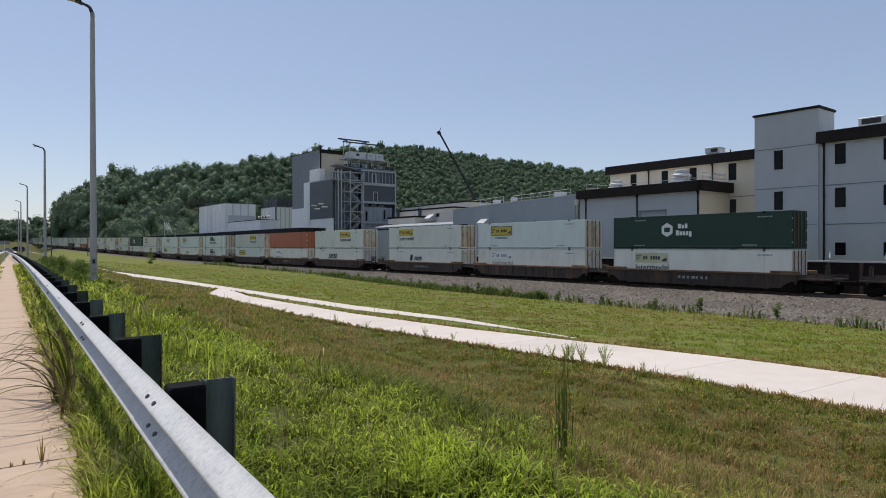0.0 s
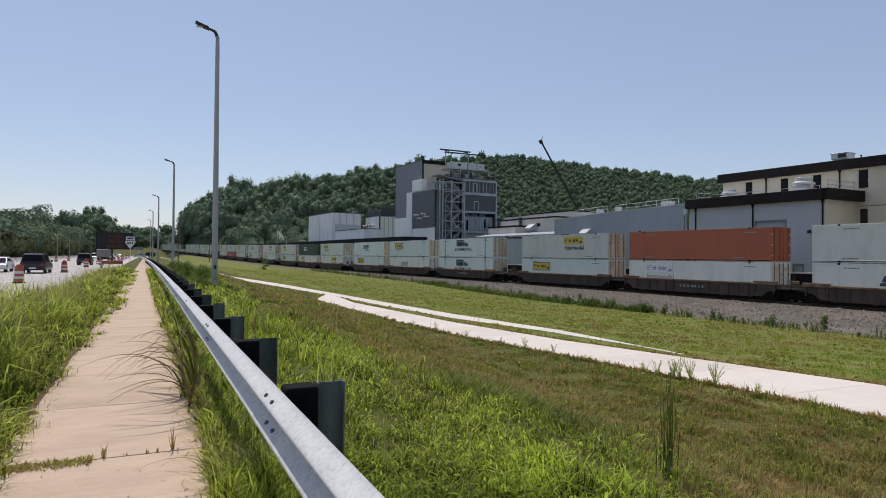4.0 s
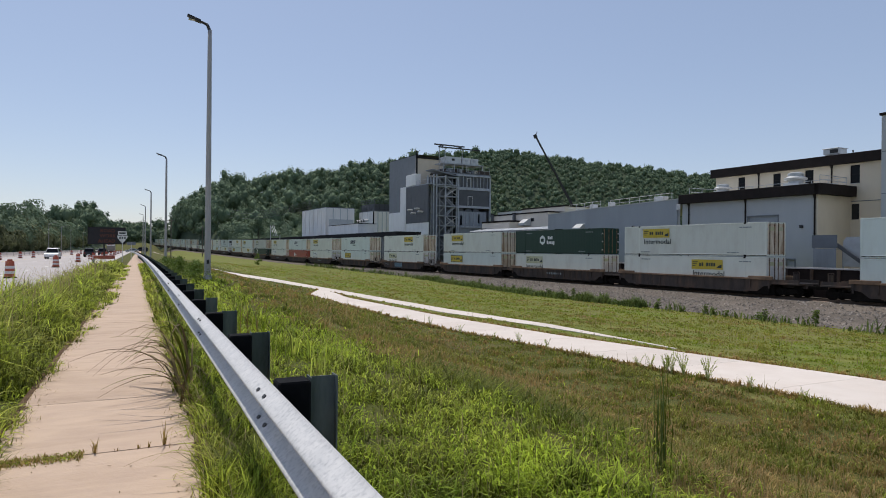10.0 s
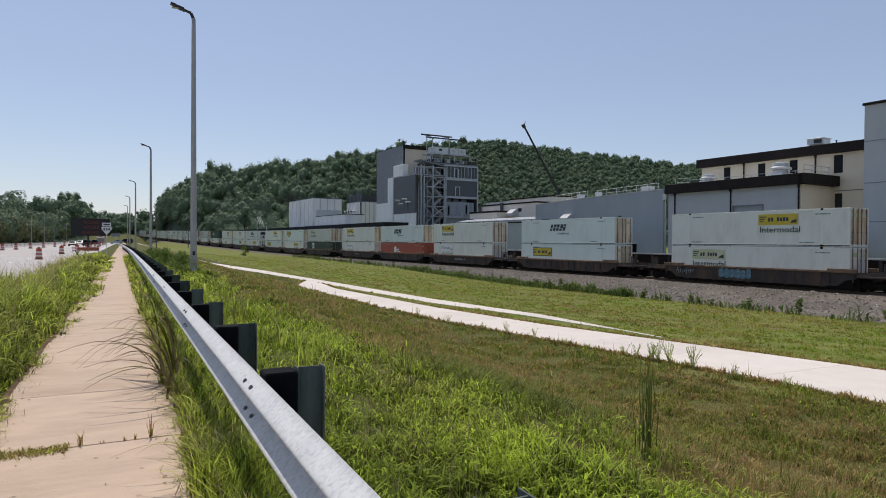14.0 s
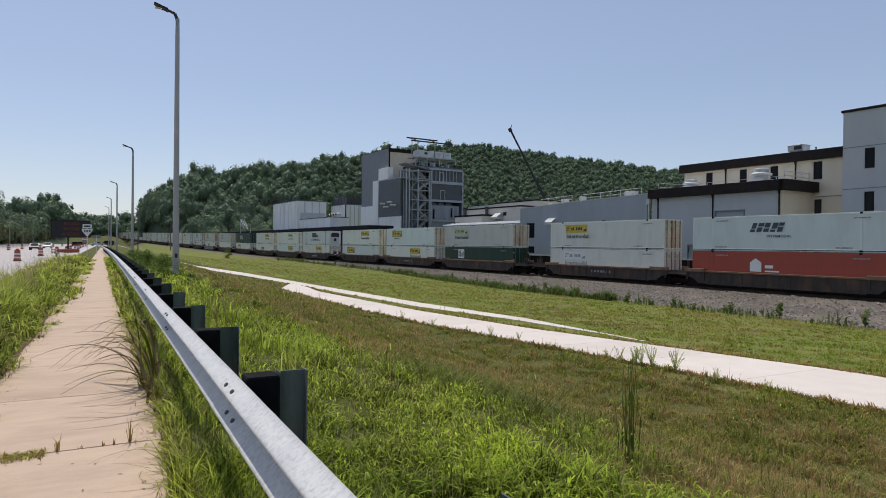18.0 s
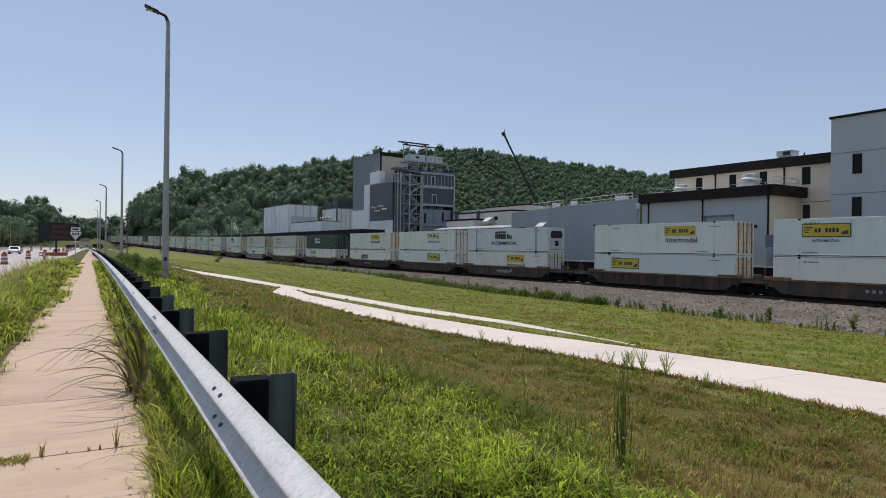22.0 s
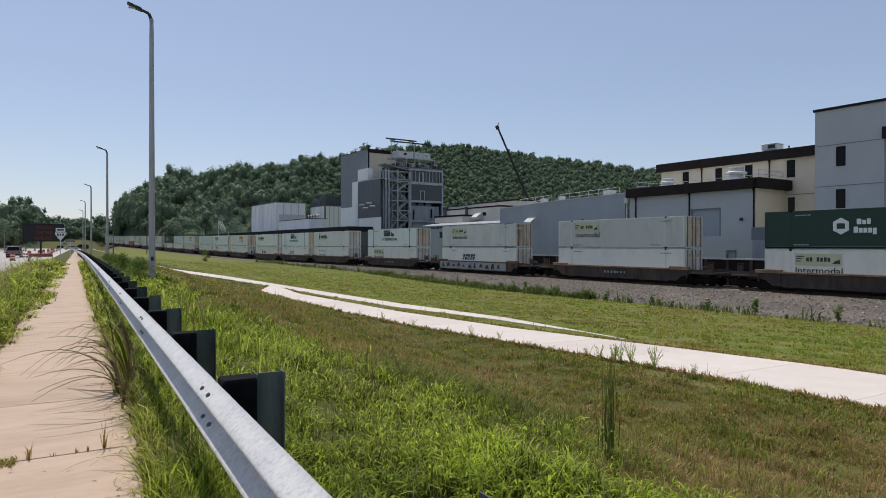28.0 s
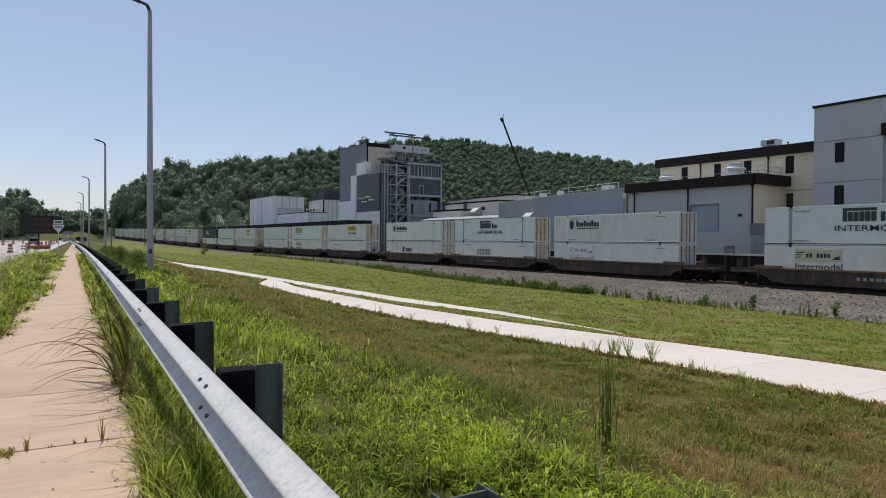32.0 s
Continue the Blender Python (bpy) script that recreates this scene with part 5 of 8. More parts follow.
# outside stair with a curved top by the tower corner
st = thing("outside_stair", TRK @ pose(63.2, 33.3, BASE), "grey steel outside stair with a pale rounded hood", "stair")
part("hood", Shape().prism([(-1.0, 2.8), (-1.0, 5.2), (-.75, 5.6), (.55, 5.6), (.85, 5.2), (.85, 2.8)], "x", -.5, .5), M_MECH, st)
part("flight", Shape().prism([(1.2, 5.0), (1.2, 4.6), (-2.2, 2.1), (-2.2, 2.5)], "x", -.85, -.65), M_DKPANEL, st)
part("flight", Shape().prism([(-2.2, 2.1), (-2.2, 1.7), (1.2, 0.2), (1.2, .6)], "x", -.85, -.65), M_DKPANEL, st)
part("platform", Shape().box(-.9, .9, 1.2, 3.6, 4.55, 4.7).box(-.92, -.86, 1.2, 3.6, 4.7, 5.8).box(-.9, .9, 3.54, 3.6, 4.7, 5.8), M_MIDPANEL, st)
part("screen", Shape().box(-.88, -.84, 1.3, 3.5, 1.6, 4.5), M_TARPDARK, st)
for x, y in ((-.7, -1.5), (-.7, 1.5), (.7, -1.5), (.7, 1.5)):
    part("post", Shape().box(x - .06, x + .06, y - .06, y + .06, 0, 4.6), M_STEEL, st)
part("landing", Shape().box(-.8, .8, -2.2, -1.4, 2.3, 2.4).box(-.8, .8, 1.4, 2.2, 4.4, 4.5), M_STEEL, st)

# pale flat-roofed buildings between the hall and the tower
def plant_building(d0, d1, s0, s1, z, label, paint, edge=.35, openings=()):
    b = thing("plant_building", TRK.copy(), label, "building", "plant buildings")
    wall(b, "wall", "s", d0, s0, s1, BASE, z, list(openings), paint)
    wall(b, "wall", "d", s0, d0 + .3, d1, BASE, z, [], paint, .2)
    part("roof_edge", Shape().box(d0 - .12, d0 + .25, s0 - .12, s1 + .1, z, z + edge, .02).box(d0 + .25, d1, s0 - .12, s0 + .2, z, z + edge, .02), M_FASCIA, b)
    part("roof", Shape().box(d0 + .25, d1, s0 + .2, s1 + .1, z - .1, z + .05), M_MIDPANEL, b)
    for a, c, e, f in openings:
        part("opening_back", Shape().box(d0 + .24, d0 + .3, a - .05, c + .05, e - .05, f + .05), M_DARK, b)
    return b


plant_building(88, 97, 110.2, 132.8, 10.1, "long cream flat-roofed plant building with a dark roof edge", M_WALLPALE, .32, [(115.2, 116.8, 8.3, 9.1), (123.6, 124.2, 6.9, 8.4)])
plant_building(98, 110, 116.5, 133.5, 12.2, "higher cream plant building set back behind another", M_WALLPALE, .3)
plant_building(84, 87.9, 119.2, 130.6, 8.2, "low cream plant annex with a dark roof edge", M_WALLPALE, .4)
plant_building(101, 112, 137.5, 149.0, 12.4, "white flat-roofed plant building", M_WHITEWALL, .12)
plant_building(80, 83.9, 97.0, 131.5, 5.4, "low grey plant building under roof pipes", M_WALLGREY, .25, [(121, 122.4, 3.2, 4.6)])
for k in range(4):
    p = thing("roof_pipe_run", TRK @ pose(80.5 + k * .8, 98, 5.75 + .16 * k), "long pale roof pipe run on stands", "pipe", "roof pipes")
    part("pipe_length", Shape().tube((0, 0, .3), (0, 32.5, .3), .15, n=8), M_MECH if k % 2 else M_STEEL, p)
    for y in range(2 + k, 32, 5):
        part("stand", Shape().box(-.1, .1, y - .06, y + .06, -.2 - .16 * k, .2), M_STEEL, p)
rgp = random.Random(31)
for k in range(14):
    s_ = 98.5 + k * 2.3 + rgp.uniform(-.5, .5)
    w_, h_ = rgp.uniform(.4, 1.3), rgp.uniform(.4, 1.25)
    b = thing("roof_unit", TRK @ pose(83.2, s_, 5.65), "small pale metal unit among the roof pipes", "roof unit", "roof units among pipes")
    part("casing", Shape().box(-.4, .4, -w_ / 2, w_ / 2, .08, h_, .03), rgp.choice((M_MECH, M_PALEROOF, M_DKPANEL, M_STEEL)), b)
    part("curb", Shape().box(-.3, .3, -w_ / 2 + .06, w_ / 2 - .06, 0, .08), M_DARK, b)
for s_, h_ in ((131.6, 2.5), (122.4, 2.3)):
    v = thing("roof_stack", TRK @ pose(87.6, s_, 8.2), "short dark square roof stack", "stack", "roof stacks")
    part("shaft", Shape().box(-.25, .25, -.28, .28, 0, h_ - .2), M_DKPANEL, v)
    part("cap", Shape().box(-.32, .32, -.35, .35, h_ - .2, h_), M_FASCIA, v)
hd = thing("wall_hood", TRK @ pose(88, 117.6, 7.4), "sunlit white exhaust hood on the cream wall", "exhaust hood")
part("shell", Shape().prism([(-1.9, 0), (0, 0), (0, 1.5), (-.5, 1.5), (-1.9, .55)], "y", -1.1, 1.1), M_PALEROOF, hd)
part("flange", Shape().box(-.03, 0, -1.2, 1.2, -.1, 1.6), M_MECH, hd)

# process tower
tw = thing("process_tower", TRK.copy(), "dark grey clad process tower with white lower panels", "building")
wall(tw, "upper_wall", "s", 80, 159, 176.6, 12.6, 28.3, [], M_MIDPANEL)
wall(tw, "lower_wall", "s", 79.9, 159, 176.6, BASE, 12.6, [], M_WHITEWALL)
wall(tw, "end_wall", "d", 158.7, 80, 88.5, 19, 27.3, [], M_WALLCREAM)
part("edge_trim", Shape().box(79.9, 80.3, 158.4, 158.7, 19, 28.4).box(79.9, 88.6, 158.4, 158.7, 27.3, 27.8), M_ROOF, tw)
part("roof", Shape().box(80, 90, 158.7, 176.7, 28.2, 28.35), M_ROOF, tw)
part("white_shaft", Shape().box(78.35, 80, 161.75, 165.4, BASE, 19.4), M_WHITEWALL, tw)
wall(tw, "dark_wall", "s", 78.4, 148.6, 161.7, 9.0, 19.1, [], M_DKPANEL)
wall(tw, "pale_wall", "s", 78.5, 148.6, 161.7, BASE, 9.0, [], M_WHITEWALL)
for i in range(5):
    part("panel_seam", Shape().box(78.385, 78.4, 150.4 + i * 2.6, 150.44 + i * 2.6, 9.0, 19.1), M_DKPANEL, tw)
part("deck", Shape().box(78.4, 88, 148.6, 164.6, 19.1, 19.3), M_STEEL, tw)
railing(tw, [(78.6, 148.8, 19.3), (78.6, 155.5, 19.3)], 1.2)
part("rooftop_cabin", Shape().box(78.5, 80.0, 155.9, 162.1, 19.45, 22.6, .05), M_WHITEWALL, tw)
for s, z in ((157.6, 12.6), (155.6, 11.6), (153.4, 12.8), (151.4, 11.9)):
    part("exhaust_pipe", Shape().tube((78.4, s, z), (76.9, s, z), .24, n=10), M_PALEROOF, tw)
part("mast", Shape().tube((81, 160.5, 28.3), (81, 160.5, 29.7), .2, n=6), M_DARK, tw)
# open steel frame block: its unfinished end looks down the line
EF = 150.1
fr = thing("steel_frame_block", TRK.copy(), "unfinished steel frame block with dark cladding and decks", "building")
for z0, z1 in ((13.35, 13.95), (18.3, 19.05), (22.1, 22.5), (7.9, 8.4)):
    part("beam", Shape().box(88.0, 99.1, EF - .12, EF + .3, z0, z1), M_STEEL, fr)
for d in (88.1, 99.0):
    part("column", Shape().box(d - .18, d + .18, EF - .18, EF + .2, BASE, 22.2), M_STEEL, fr)
wall(fr, "dark_cladding", "d", EF + .35, 88.0, 99.0, 18.3, 22.3, [(91.7, 92.8, 19.1, 21.5)], M_DKPANEL, .15)
wall(fr, "dark_cladding", "d", EF + .1, 88.3, 98.8, 13.95, 18.3, [(91.9, 93.1, 14.1, 16.5)], M_DKPANEL, .15)
for i, d in enumerate(np.linspace(89.2, 98.2, 9)):
    part("stud", Shape().box(d - .07, d + .07, EF + .12, EF + .34, 19.05, 22.1), M_STEEL, fr)
for d0, d1, z0, z1, s in ((91.7, 92.8, 19.1, 21.5, EF + .2), (91.9, 93.1, 14.1, 16.5, EF + .02)):
    part("door_frame", Shape().box(d0 - .14, d0, s, s + .1, z0, z1 + .14).box(d1, d1 + .14, s, s + .1, z0, z1 + .14).box(d0, d1, s, s + .1, z1, z1 + .14), M_GALV, fr)
    part("door_leaf", Shape().box(d0, d1, s + .3, s + .36, z0, z1), M_DKPANEL, fr)
wall(fr, "pale_sheeting", "d", EF + .5, 88.2, 98.2, BASE, 12.4, [(89.6, 90.3, 8.6, 11.4), (95.4, 96.0, 9.2, 11.8)], M_TARPDARK, .12)
for d in np.linspace(89.0, 97.6, 8):
    part("sheet_batten", Shape().box(d - .06, d + .06, EF + .4, EF + .5, 8.4, 12.4), M_STEEL, fr)
for d in (89.8, 92.3, 94.8):
    part("arch_duct", Shape().tube((d, EF + .6, 12.2), (d, EF + 6, 12.2), 1.15, n=16), M_DKPANEL, fr)
part("back_wall", Shape().box(88.0, 99.2, EF + 6.5, EF + 6.8, BASE, 22.0), M_DKPANEL, fr)
part("side_wall", Shape().box(99.0, 99.2, EF + .3, EF + 6.5, BASE, 22.0), M_MIDPANEL, fr)
for z in (13.4, 18.4, 22.0):
    part("deck", Shape().box(88.2, 98.9, EF + .55, EF + 6.4, z, z + .25), M_STEEL, fr)
# raw roof with site clutter
part("raw_roof", Shape().box(83.3, 99.1, EF + .2, EF + 6.5, 22.5, 23.0).box(84.5, 98.6, EF + 1.2, EF + 6, 23.0, 23.9), M_RUST, fr)
part("roof_kerb", Shape().box(83.2, 99.2, EF, EF + .2, 22.5, 22.85), M_MIDPANEL, fr)
rgr = random.Random(77)
for k in range(22):
    d, w_ = rgr.uniform(84.5, 98), rgr.uniform(.3, 1.3)
    z0 = 23.0
    part("roof_crate", Shape().box(d, d + w_, EF + .3, EF + 1.1, z0, z0 + rgr.uniform(.2, 1.1), .03), rgr.choice((M_RUST, M_MIDPANEL, M_DKPANEL, M_STEEL, M_WALLCREAM)), fr)
railing(fr, [(83.4, EF + .3, 23.0), (99.0, EF + .3, 23.0)], 1.9, M_STEEL)
part("unit_platform", Shape().box(84.2, 97.5, EF + 1, EF + 5.5, 25.3, 25.6), M_STEEL, fr)
for d in (84.5, 88, 92, 97.2):
    part("platform_post", Shape().box(d - .12, d + .12, EF + 1.1, EF + 1.3, 23, 25.3), M_STEEL, fr)
for d0, d1 in ((85.3, 90.3), (90.8, 93.4), (93.5, 96.0)):
    u_ = part("roof_air_unit", Shape().box(d0, d1, EF + 1.4, EF + 4.4, 25.6, 27.35, .08), M_MECH, fr)
    part("unit_louvre", Shape().box((d0 + d1) / 2 - .5, (d0 + d1) / 2 + .4, EF + 1.34, EF + 1.4, 26.3, 26.9), M_DARK if d0 < 90 else M_STEEL, u_)
for d0, d1, s, z in ((83.4, 93.2, EF + 4.5, 31.1), (83.2, 96.4, EF + 1.5, 29.9)):
    part("gantry_beam", Shape().box(d0, d1, s - .15, s + .15, z - .28, z + .05), M_DARK, fr)
for d in (84.0, 89.9):
    part("gantry_beam", Shape().beam((d, EF + .6, 29.95), (d, EF + 5.2, 31.1), .25), M_DARK, fr)
for d in (83.4, 85.2, 90.7):
    part("gantry_post", Shape().box(d - .07, d + .07, EF + 1.4, EF + 1.55, 23, 29.7), M_STEEL, fr)
# stair tower of braced steel at the corner
sx = thing("stair_tower", TRK.copy(), "open braced steel stair tower against the process tower", "stair")
cs = (80.1, 81.0, 83.7, 87.7)
for d in cs:
    for s in (EF - 1.6, EF + 1.6):
        part("column", Shape().box(d - .15, d + .15, s - .15, s + .15, BASE, 21.8), M_STEEL, sx)
zl = [BASE + .2 + i * 2.62 for i in range(10)]
for i, z in enumerate(zl[1:]):
    part("landing", Shape().box(83.7, 87.7, EF - 1.6, EF + 1.6, z - .1, z + .1), M_STEEL, sx)
    part("beam", Shape().box(81.0, 83.7, EF - 1.7, EF - 1.5, z - .1, z + .1), M_STEEL, sx)
    if i % 2:
        railing(sx, [(83.8, EF - 1.6, z + .1), (87.6, EF - 1.6, z + .1)], 1.05)
for i in range(len(zl) - 1):
    a, b = (84.2, 87.2) if i % 2 else (87.2, 84.2)
    part("flight", Shape().beam((a, EF - .9, zl[i]), (b, EF - .9, zl[i + 1]), .26).beam((a, EF + .3, zl[i]), (b, EF + .3, zl[i + 1]), .26), M_STEEL, sx)
    part("brace", Shape().beam((81.0, EF - 1.6, zl[i]), (83.7, EF - 1.6, zl[i + 1]), .13) if i % 2 else Shape().beam((83.7, EF - 1.6, zl[i]), (81.0, EF - 1.6, zl[i + 1]), .13), M_STEEL, sx)
    if i % 3 == 1:
        part("brace", Shape().beam((83.7, EF - 1.65, zl[i]), (87.7, EF - 1.65, zl[i + 1]), .12).beam((87.7, EF - 1.65, zl[i]), (83.7, EF - 1.65, zl[i + 1]), .12), M_GALV, sx)
part("back_wall", Shape().box(80.0, 88.0, EF + 2.2, EF + 2.4, BASE, 21.5), M_MIDPANEL, sx)
part("roof_plate", Shape().prism([(79.6, 22.9), (87.9, 21.5), (87.9, 21.75), (79.6, 23.15)], "y", EF - 2, EF + 2), M_MIDPANEL, sx)

# white plant blocks with roof platforms, and the long black-edged shed roof
for (d0, d1, s0, s1, z0, z1), lab in (((68, 77.9, 200.1, 226.4, BASE, 15.3), "white sheeted plant block with bracing"), ((80, 86, 188.7, 201, BASE, 14.0), "white clad plant block with roof platform")):
    b = thing("white_block", TRK.copy(), lab, "building", "white plant blocks")
    wall(b, "wall", "s", d0, s0, s1, z0, z1, [], M_WHITEWALL)
    wall(b, "wall", "d", s0, d0, d1, z0, z1, [], M_WHITEWALL)
    part("roof", Shape().box(d0, d1, s0, s1, z1 - .1, z1 + .15), M_MIDPANEL, b)
    for i in range(1, 6):
        s = s0 + (s1 - s0) * i / 6
        part("rib", Shape().box(d0 - .18, d0, s - .15, s + .15, z0, z1), M_WHITEWALL, b)
    for i in range(1, 4):
        d = d0 + (d1 - d0) * i / 4
        part("rib", Shape().box(d - .12, d + .12, s0 - .15, s0, z0, z1), M_TARP, b)
    part("corner_trim", Shape().box(d0 - .2, d0 + .1, s0 - .2, s0 + .1, z0, z1), M_ROOF if d0 == 80 else M_WHITEWALL, b)
    railing(b, [(d0 + .2, s0 + .2, z1), (d0 + .2, s1 - .2, z1)], 1.4, M_DARK)
    railing(b, [(d0 + .2, s0 + .2, z1), (d1 - .2, s0 + .2, z1)], 1.4, M_DARK)
part("gauze_tank", Shape().box(80.6, 85.8, 189.4, 200.4, 14.15, 16.3), M_DKPANEL, b)
for z in (16.3, 17.0, 17.7):
    part("cage_rail", Shape().box(80.5, 80.6, 189.2, 200.5, z, z + .12).box(80.5, 86, 189.2, 189.3, z, z + .12), M_DKPANEL, b)
for k in range(6):
    part("cage_post", Shape().box(80.48, 80.6, 189.2 + 2.25 * k, 189.32 + 2.25 * k, 14.15, 17.8), M_DKPANEL, b)
for k in range(1, 4):
    part("cage_post", Shape().box(80.5 + 1.8 * k, 80.62 + 1.8 * k, 189.18, 189.3, 14.15, 17.8), M_DKPANEL, b)
part("sheet_patch", Shape().box(69.0, 77.4, 199.7, 199.93, 7.5, 11.5), M_TARP, b)
lb = thing("low_white_block", TRK.copy(), "low white plant annex beside the shed", "building")
part("wall", Shape().box(66.5, 72, 168, 193, BASE, 8.9, .05), M_WHITEWALL, lb)
part("roof", Shape().box(66.4, 72.1, 167.9, 193.1, 8.9, 9.05), M_FASCIA, lb)
for i in range(4):
    g = thing("exhaust_pipe", TRK @ pose(80, 199.5 - i * 2.2, 11.2), "short pale exhaust pipe on the white wall", "pipe", "exhaust pipes")
    part("spout", Shape().tube((0, 0, 0), (-1.6, 0, -.2), .35, n=10), M_GALV, g)
    part("rim", Shape().tube((-1.6, 0, -.2), (-1.7, 0, -.22), .42, n=10), M_DARK, g)
shed = thing("long_shed", TRK.copy(), "long open shed with a deep black roof edge", "shed")
part("roof", Shape().box(63.5, 70, 136, 194, 4.75, 5.95), M_ROOF, shed)
part("roof", Shape().box(63.8, 70, 194, 340, 5.1, 5.9), M_ROOF, shed)
part("back_wall", Shape().box(69.5, 69.8, 136, 340, BASE, 5.1), M_DKPANEL, shed)
for s in np.arange(137, 340, 8.0):
    part("post", Shape().box(64.0, 64.3, s - .15, s + .15, BASE, 5.1), M_STEEL, shed)
wall(shed, "end_wall", "d", 136.2, 64.2, 69.5, BASE, 4.8, [(65, 67.5, BASE + .1, 1.6)], M_DKPANEL)

# crane with a slewing lattice boom behind the works
CR = (172.0, 39.4)
cr = thing("crane", pose(172 * math.sin(radians(CR[1])), 172 * math.cos(radians(CR[1])), BASE), "dark mobile crane with a long raised boom", "crane")
part("carrier", Shape().box(-1.4, 1.4, -5, 5, .9, 2.0, .08), M_DARK, cr)
for x in (-1.2, 1.2):
    for y in (-4, -2.4, 2.4, 4):
        part("wheel", Shape().tube((x - .2, y, .55), (x + .2, y, .55), .55, n=14), M_DARK, cr)
part("superstructure", Shape().box(-1.3, 1.3, -2.4, 2.0, 2.1, 3.6, .1), M_YELLOW, cr)
# the boom is a part of the crane that turns; its pivot is at the top of the superstructure
boom = Shape()
L_B = 35.0
for f0, f1, w in ((0, .34, .30), (.33, .58, .26), (.57, .8, .22), (.79, 1.0, .18)):
    boom.box(-w, w, f0 * L_B, f1 * L_B, -w, w, .05)
boom.box(-.22, .22, L_B - .2, L_B + .8, -.5, .3, .04).beam((0, L_B + .5, .3), (-.1, L_B + 1.2, .9), .12)
boom_ob = part("boom", boom, M_DARK, cr)


def bend(y):
    """The road's slow turn to the left far ahead."""
    return -8.7e-5 * y * y


# ---- guard rail between the footpath and the bank ----
rail_thing = thing("guard_rail", pose(0, 0, 0), "galvanised W-beam guard rail on dark posts with black blocks", "guard rail")
M_WBEAM = surf("galvanised_rail_steel", (0.63, 0.615, 0.605), (0.53, 0.525, 0.525), 9, 0.55, 0.0, bump=0.06, fine=60, c3=(0.20, 0.21, 0.23), stain=0.45, stain_scale=46.0, spec=0.15)
# a pressed W: two rounded crests towards the path, a rounded valley between them
PROF = [(0.0415 * (1 - math.asin(.91 * math.cos(4 * math.pi * ((i / 36) ** .92 - .25))) / math.asin(.91)) - .008 * i / 36, 0.312 * (1 - i / 36)) for i in range(37)]
RX, RZ = 0.585, 0.470


def beam_section(y0, y1, lift):
    sh = Shape()
    ys = np.linspace(y0, y1, max(2, int((y1 - y0) / 4) + 1))
    k = len(PROF)
    for t_off in (0.0, 0.0035):
        for y in ys:
            sh.v += [(RX + bend(y) - lift + px + t_off, y, RZ + pz + lift * .6) for px, pz in PROF]
    m = len(ys) * k
    for j in range(len(ys) - 1):
        for i in range(k - 1):
            a = j * k + i
            sh.f += [(a, a + k, a + k + 1, a + 1), (m + a, m + a + 1, m + a + k + 1, m + a + k)]
    return sh


POST_Y = [-6.2, -4.3, -2.4, -.55, 1.36] + [3.38 + 1.96 * i for i in range(56)]
edges = [POST_Y[1] - .15]
while edges[-1] < 150:
    edges.append(edges[-1] + 3.86 if edges[-1] < 40 else edges[-1] + 7.72)
# a join lies just past the second post
shift = (3.39 + .42) - min(edges, key=lambda e: abs(e - 3.81))
edges = [e + shift for e in edges]
for i, (a, b) in enumerate(zip(edges, edges[1:])):
    part("beam", beam_section(a - .16, b + .16, 0.0035 * (i % 2)), M_WBEAM, rail_thing, smooth=True)
slot = Shape().tube((-.006, 0, 0), (.004, 0, 0), .0125, n=10)
for v_i, v in enumerate(slot.v):
    slot.v[v_i] = (v[0], v[1] * 1.9, v[2])
slot_me = slot.mesh("bolt_slot", M_DARK)
for e in edges[1:9]:
    for dy in (-.09, .09):
        for pz in (0.272, 0.122):
            px = float(np.interp(-pz, [-b for _, b in PROF], [a for a, _ in PROF])) - .002
            part("bolt_slot", slot_me, M_DARK, rail_thing, at=pose(RX + bend(e) + px - .003, e + dy - .3, RZ + pz, 0, 42, 0))


def i_post():
    x0, x1 = RX + .262, RX + .412
    return Shape().box(x0, x0 + .007, -.05, .05, -.35, .835).box(x1 - .007, x1, -.05, .05, -.35, .835).box(x0 + .007, x1 - .007, -.004, .004, -.35, .832).mesh("post", M_POST)


post_me, block_me = i_post(), Shape().box(RX + .088, RX + .262, -.075, .075, .45, .815, .01).mesh("block", M_BLOCK)
for py in POST_Y[2:]:
    if py < 118:
        bx = bend(py)
        part("block", block_me, M_BLOCK, rail_thing, at=pose(bx, py + .075, rng.uniform(-.006, .006)))
        part("post", post_me, M_POST, rail_thing, at=pose(bx, py + .075, rng.uniform(-.01, .006), rng.uniform(-.4, .4), rng.uniform(-.2, .2)))

# ---- street lamps ----
M_LENS = surf("lamp_lens", (0.5, 0.5, 0.47), (0.45, 0.45, 0.43), 8, 0.3)
lamp0 = thing("street_lamp", pose(3.1, 33.8, -.05), "tall grey tapered street lamp with a flat head", "street lamp", "street lamps")
pole = Shape()
zz, rr = [0.25, 3, 6, 9, 11.5, 12.5], [.158, .143, .128, .113, .103, .097]
for z, r in zip(zz, rr):
    pole.v += [(r * math.cos(math.pi * i / 8), r * math.sin(math.pi * i / 8), z) for i in range(16)]
pole.f = [(16 * j + i, 16 * j + (i + 1) % 16, 16 * j + 16 + (i + 1) % 16, 16 * j + 16 + i) for j in range(5) for i in range(16)] + [tuple(range(80, 96))]
part("pole", pole, M_POLE, lamp0, smooth=True)
part("base_cover", Shape().tube((0, 0, 0), (0, 0, .25), .22, .18, 14), M_POLE, lamp0)
part("hand_hole", Shape().box(-.06, .06, -.19, -.16, .8, 1.0), M_DARK, lamp0)
arm = part("arm", Shape().tube((0, 0, 12.45), (-.12, 0, 12.75), .09, .075, 10).tube((-.12, 0, 12.75), (-.42, 0, 12.86), .075, .06, 10), M_DARK, lamp0)
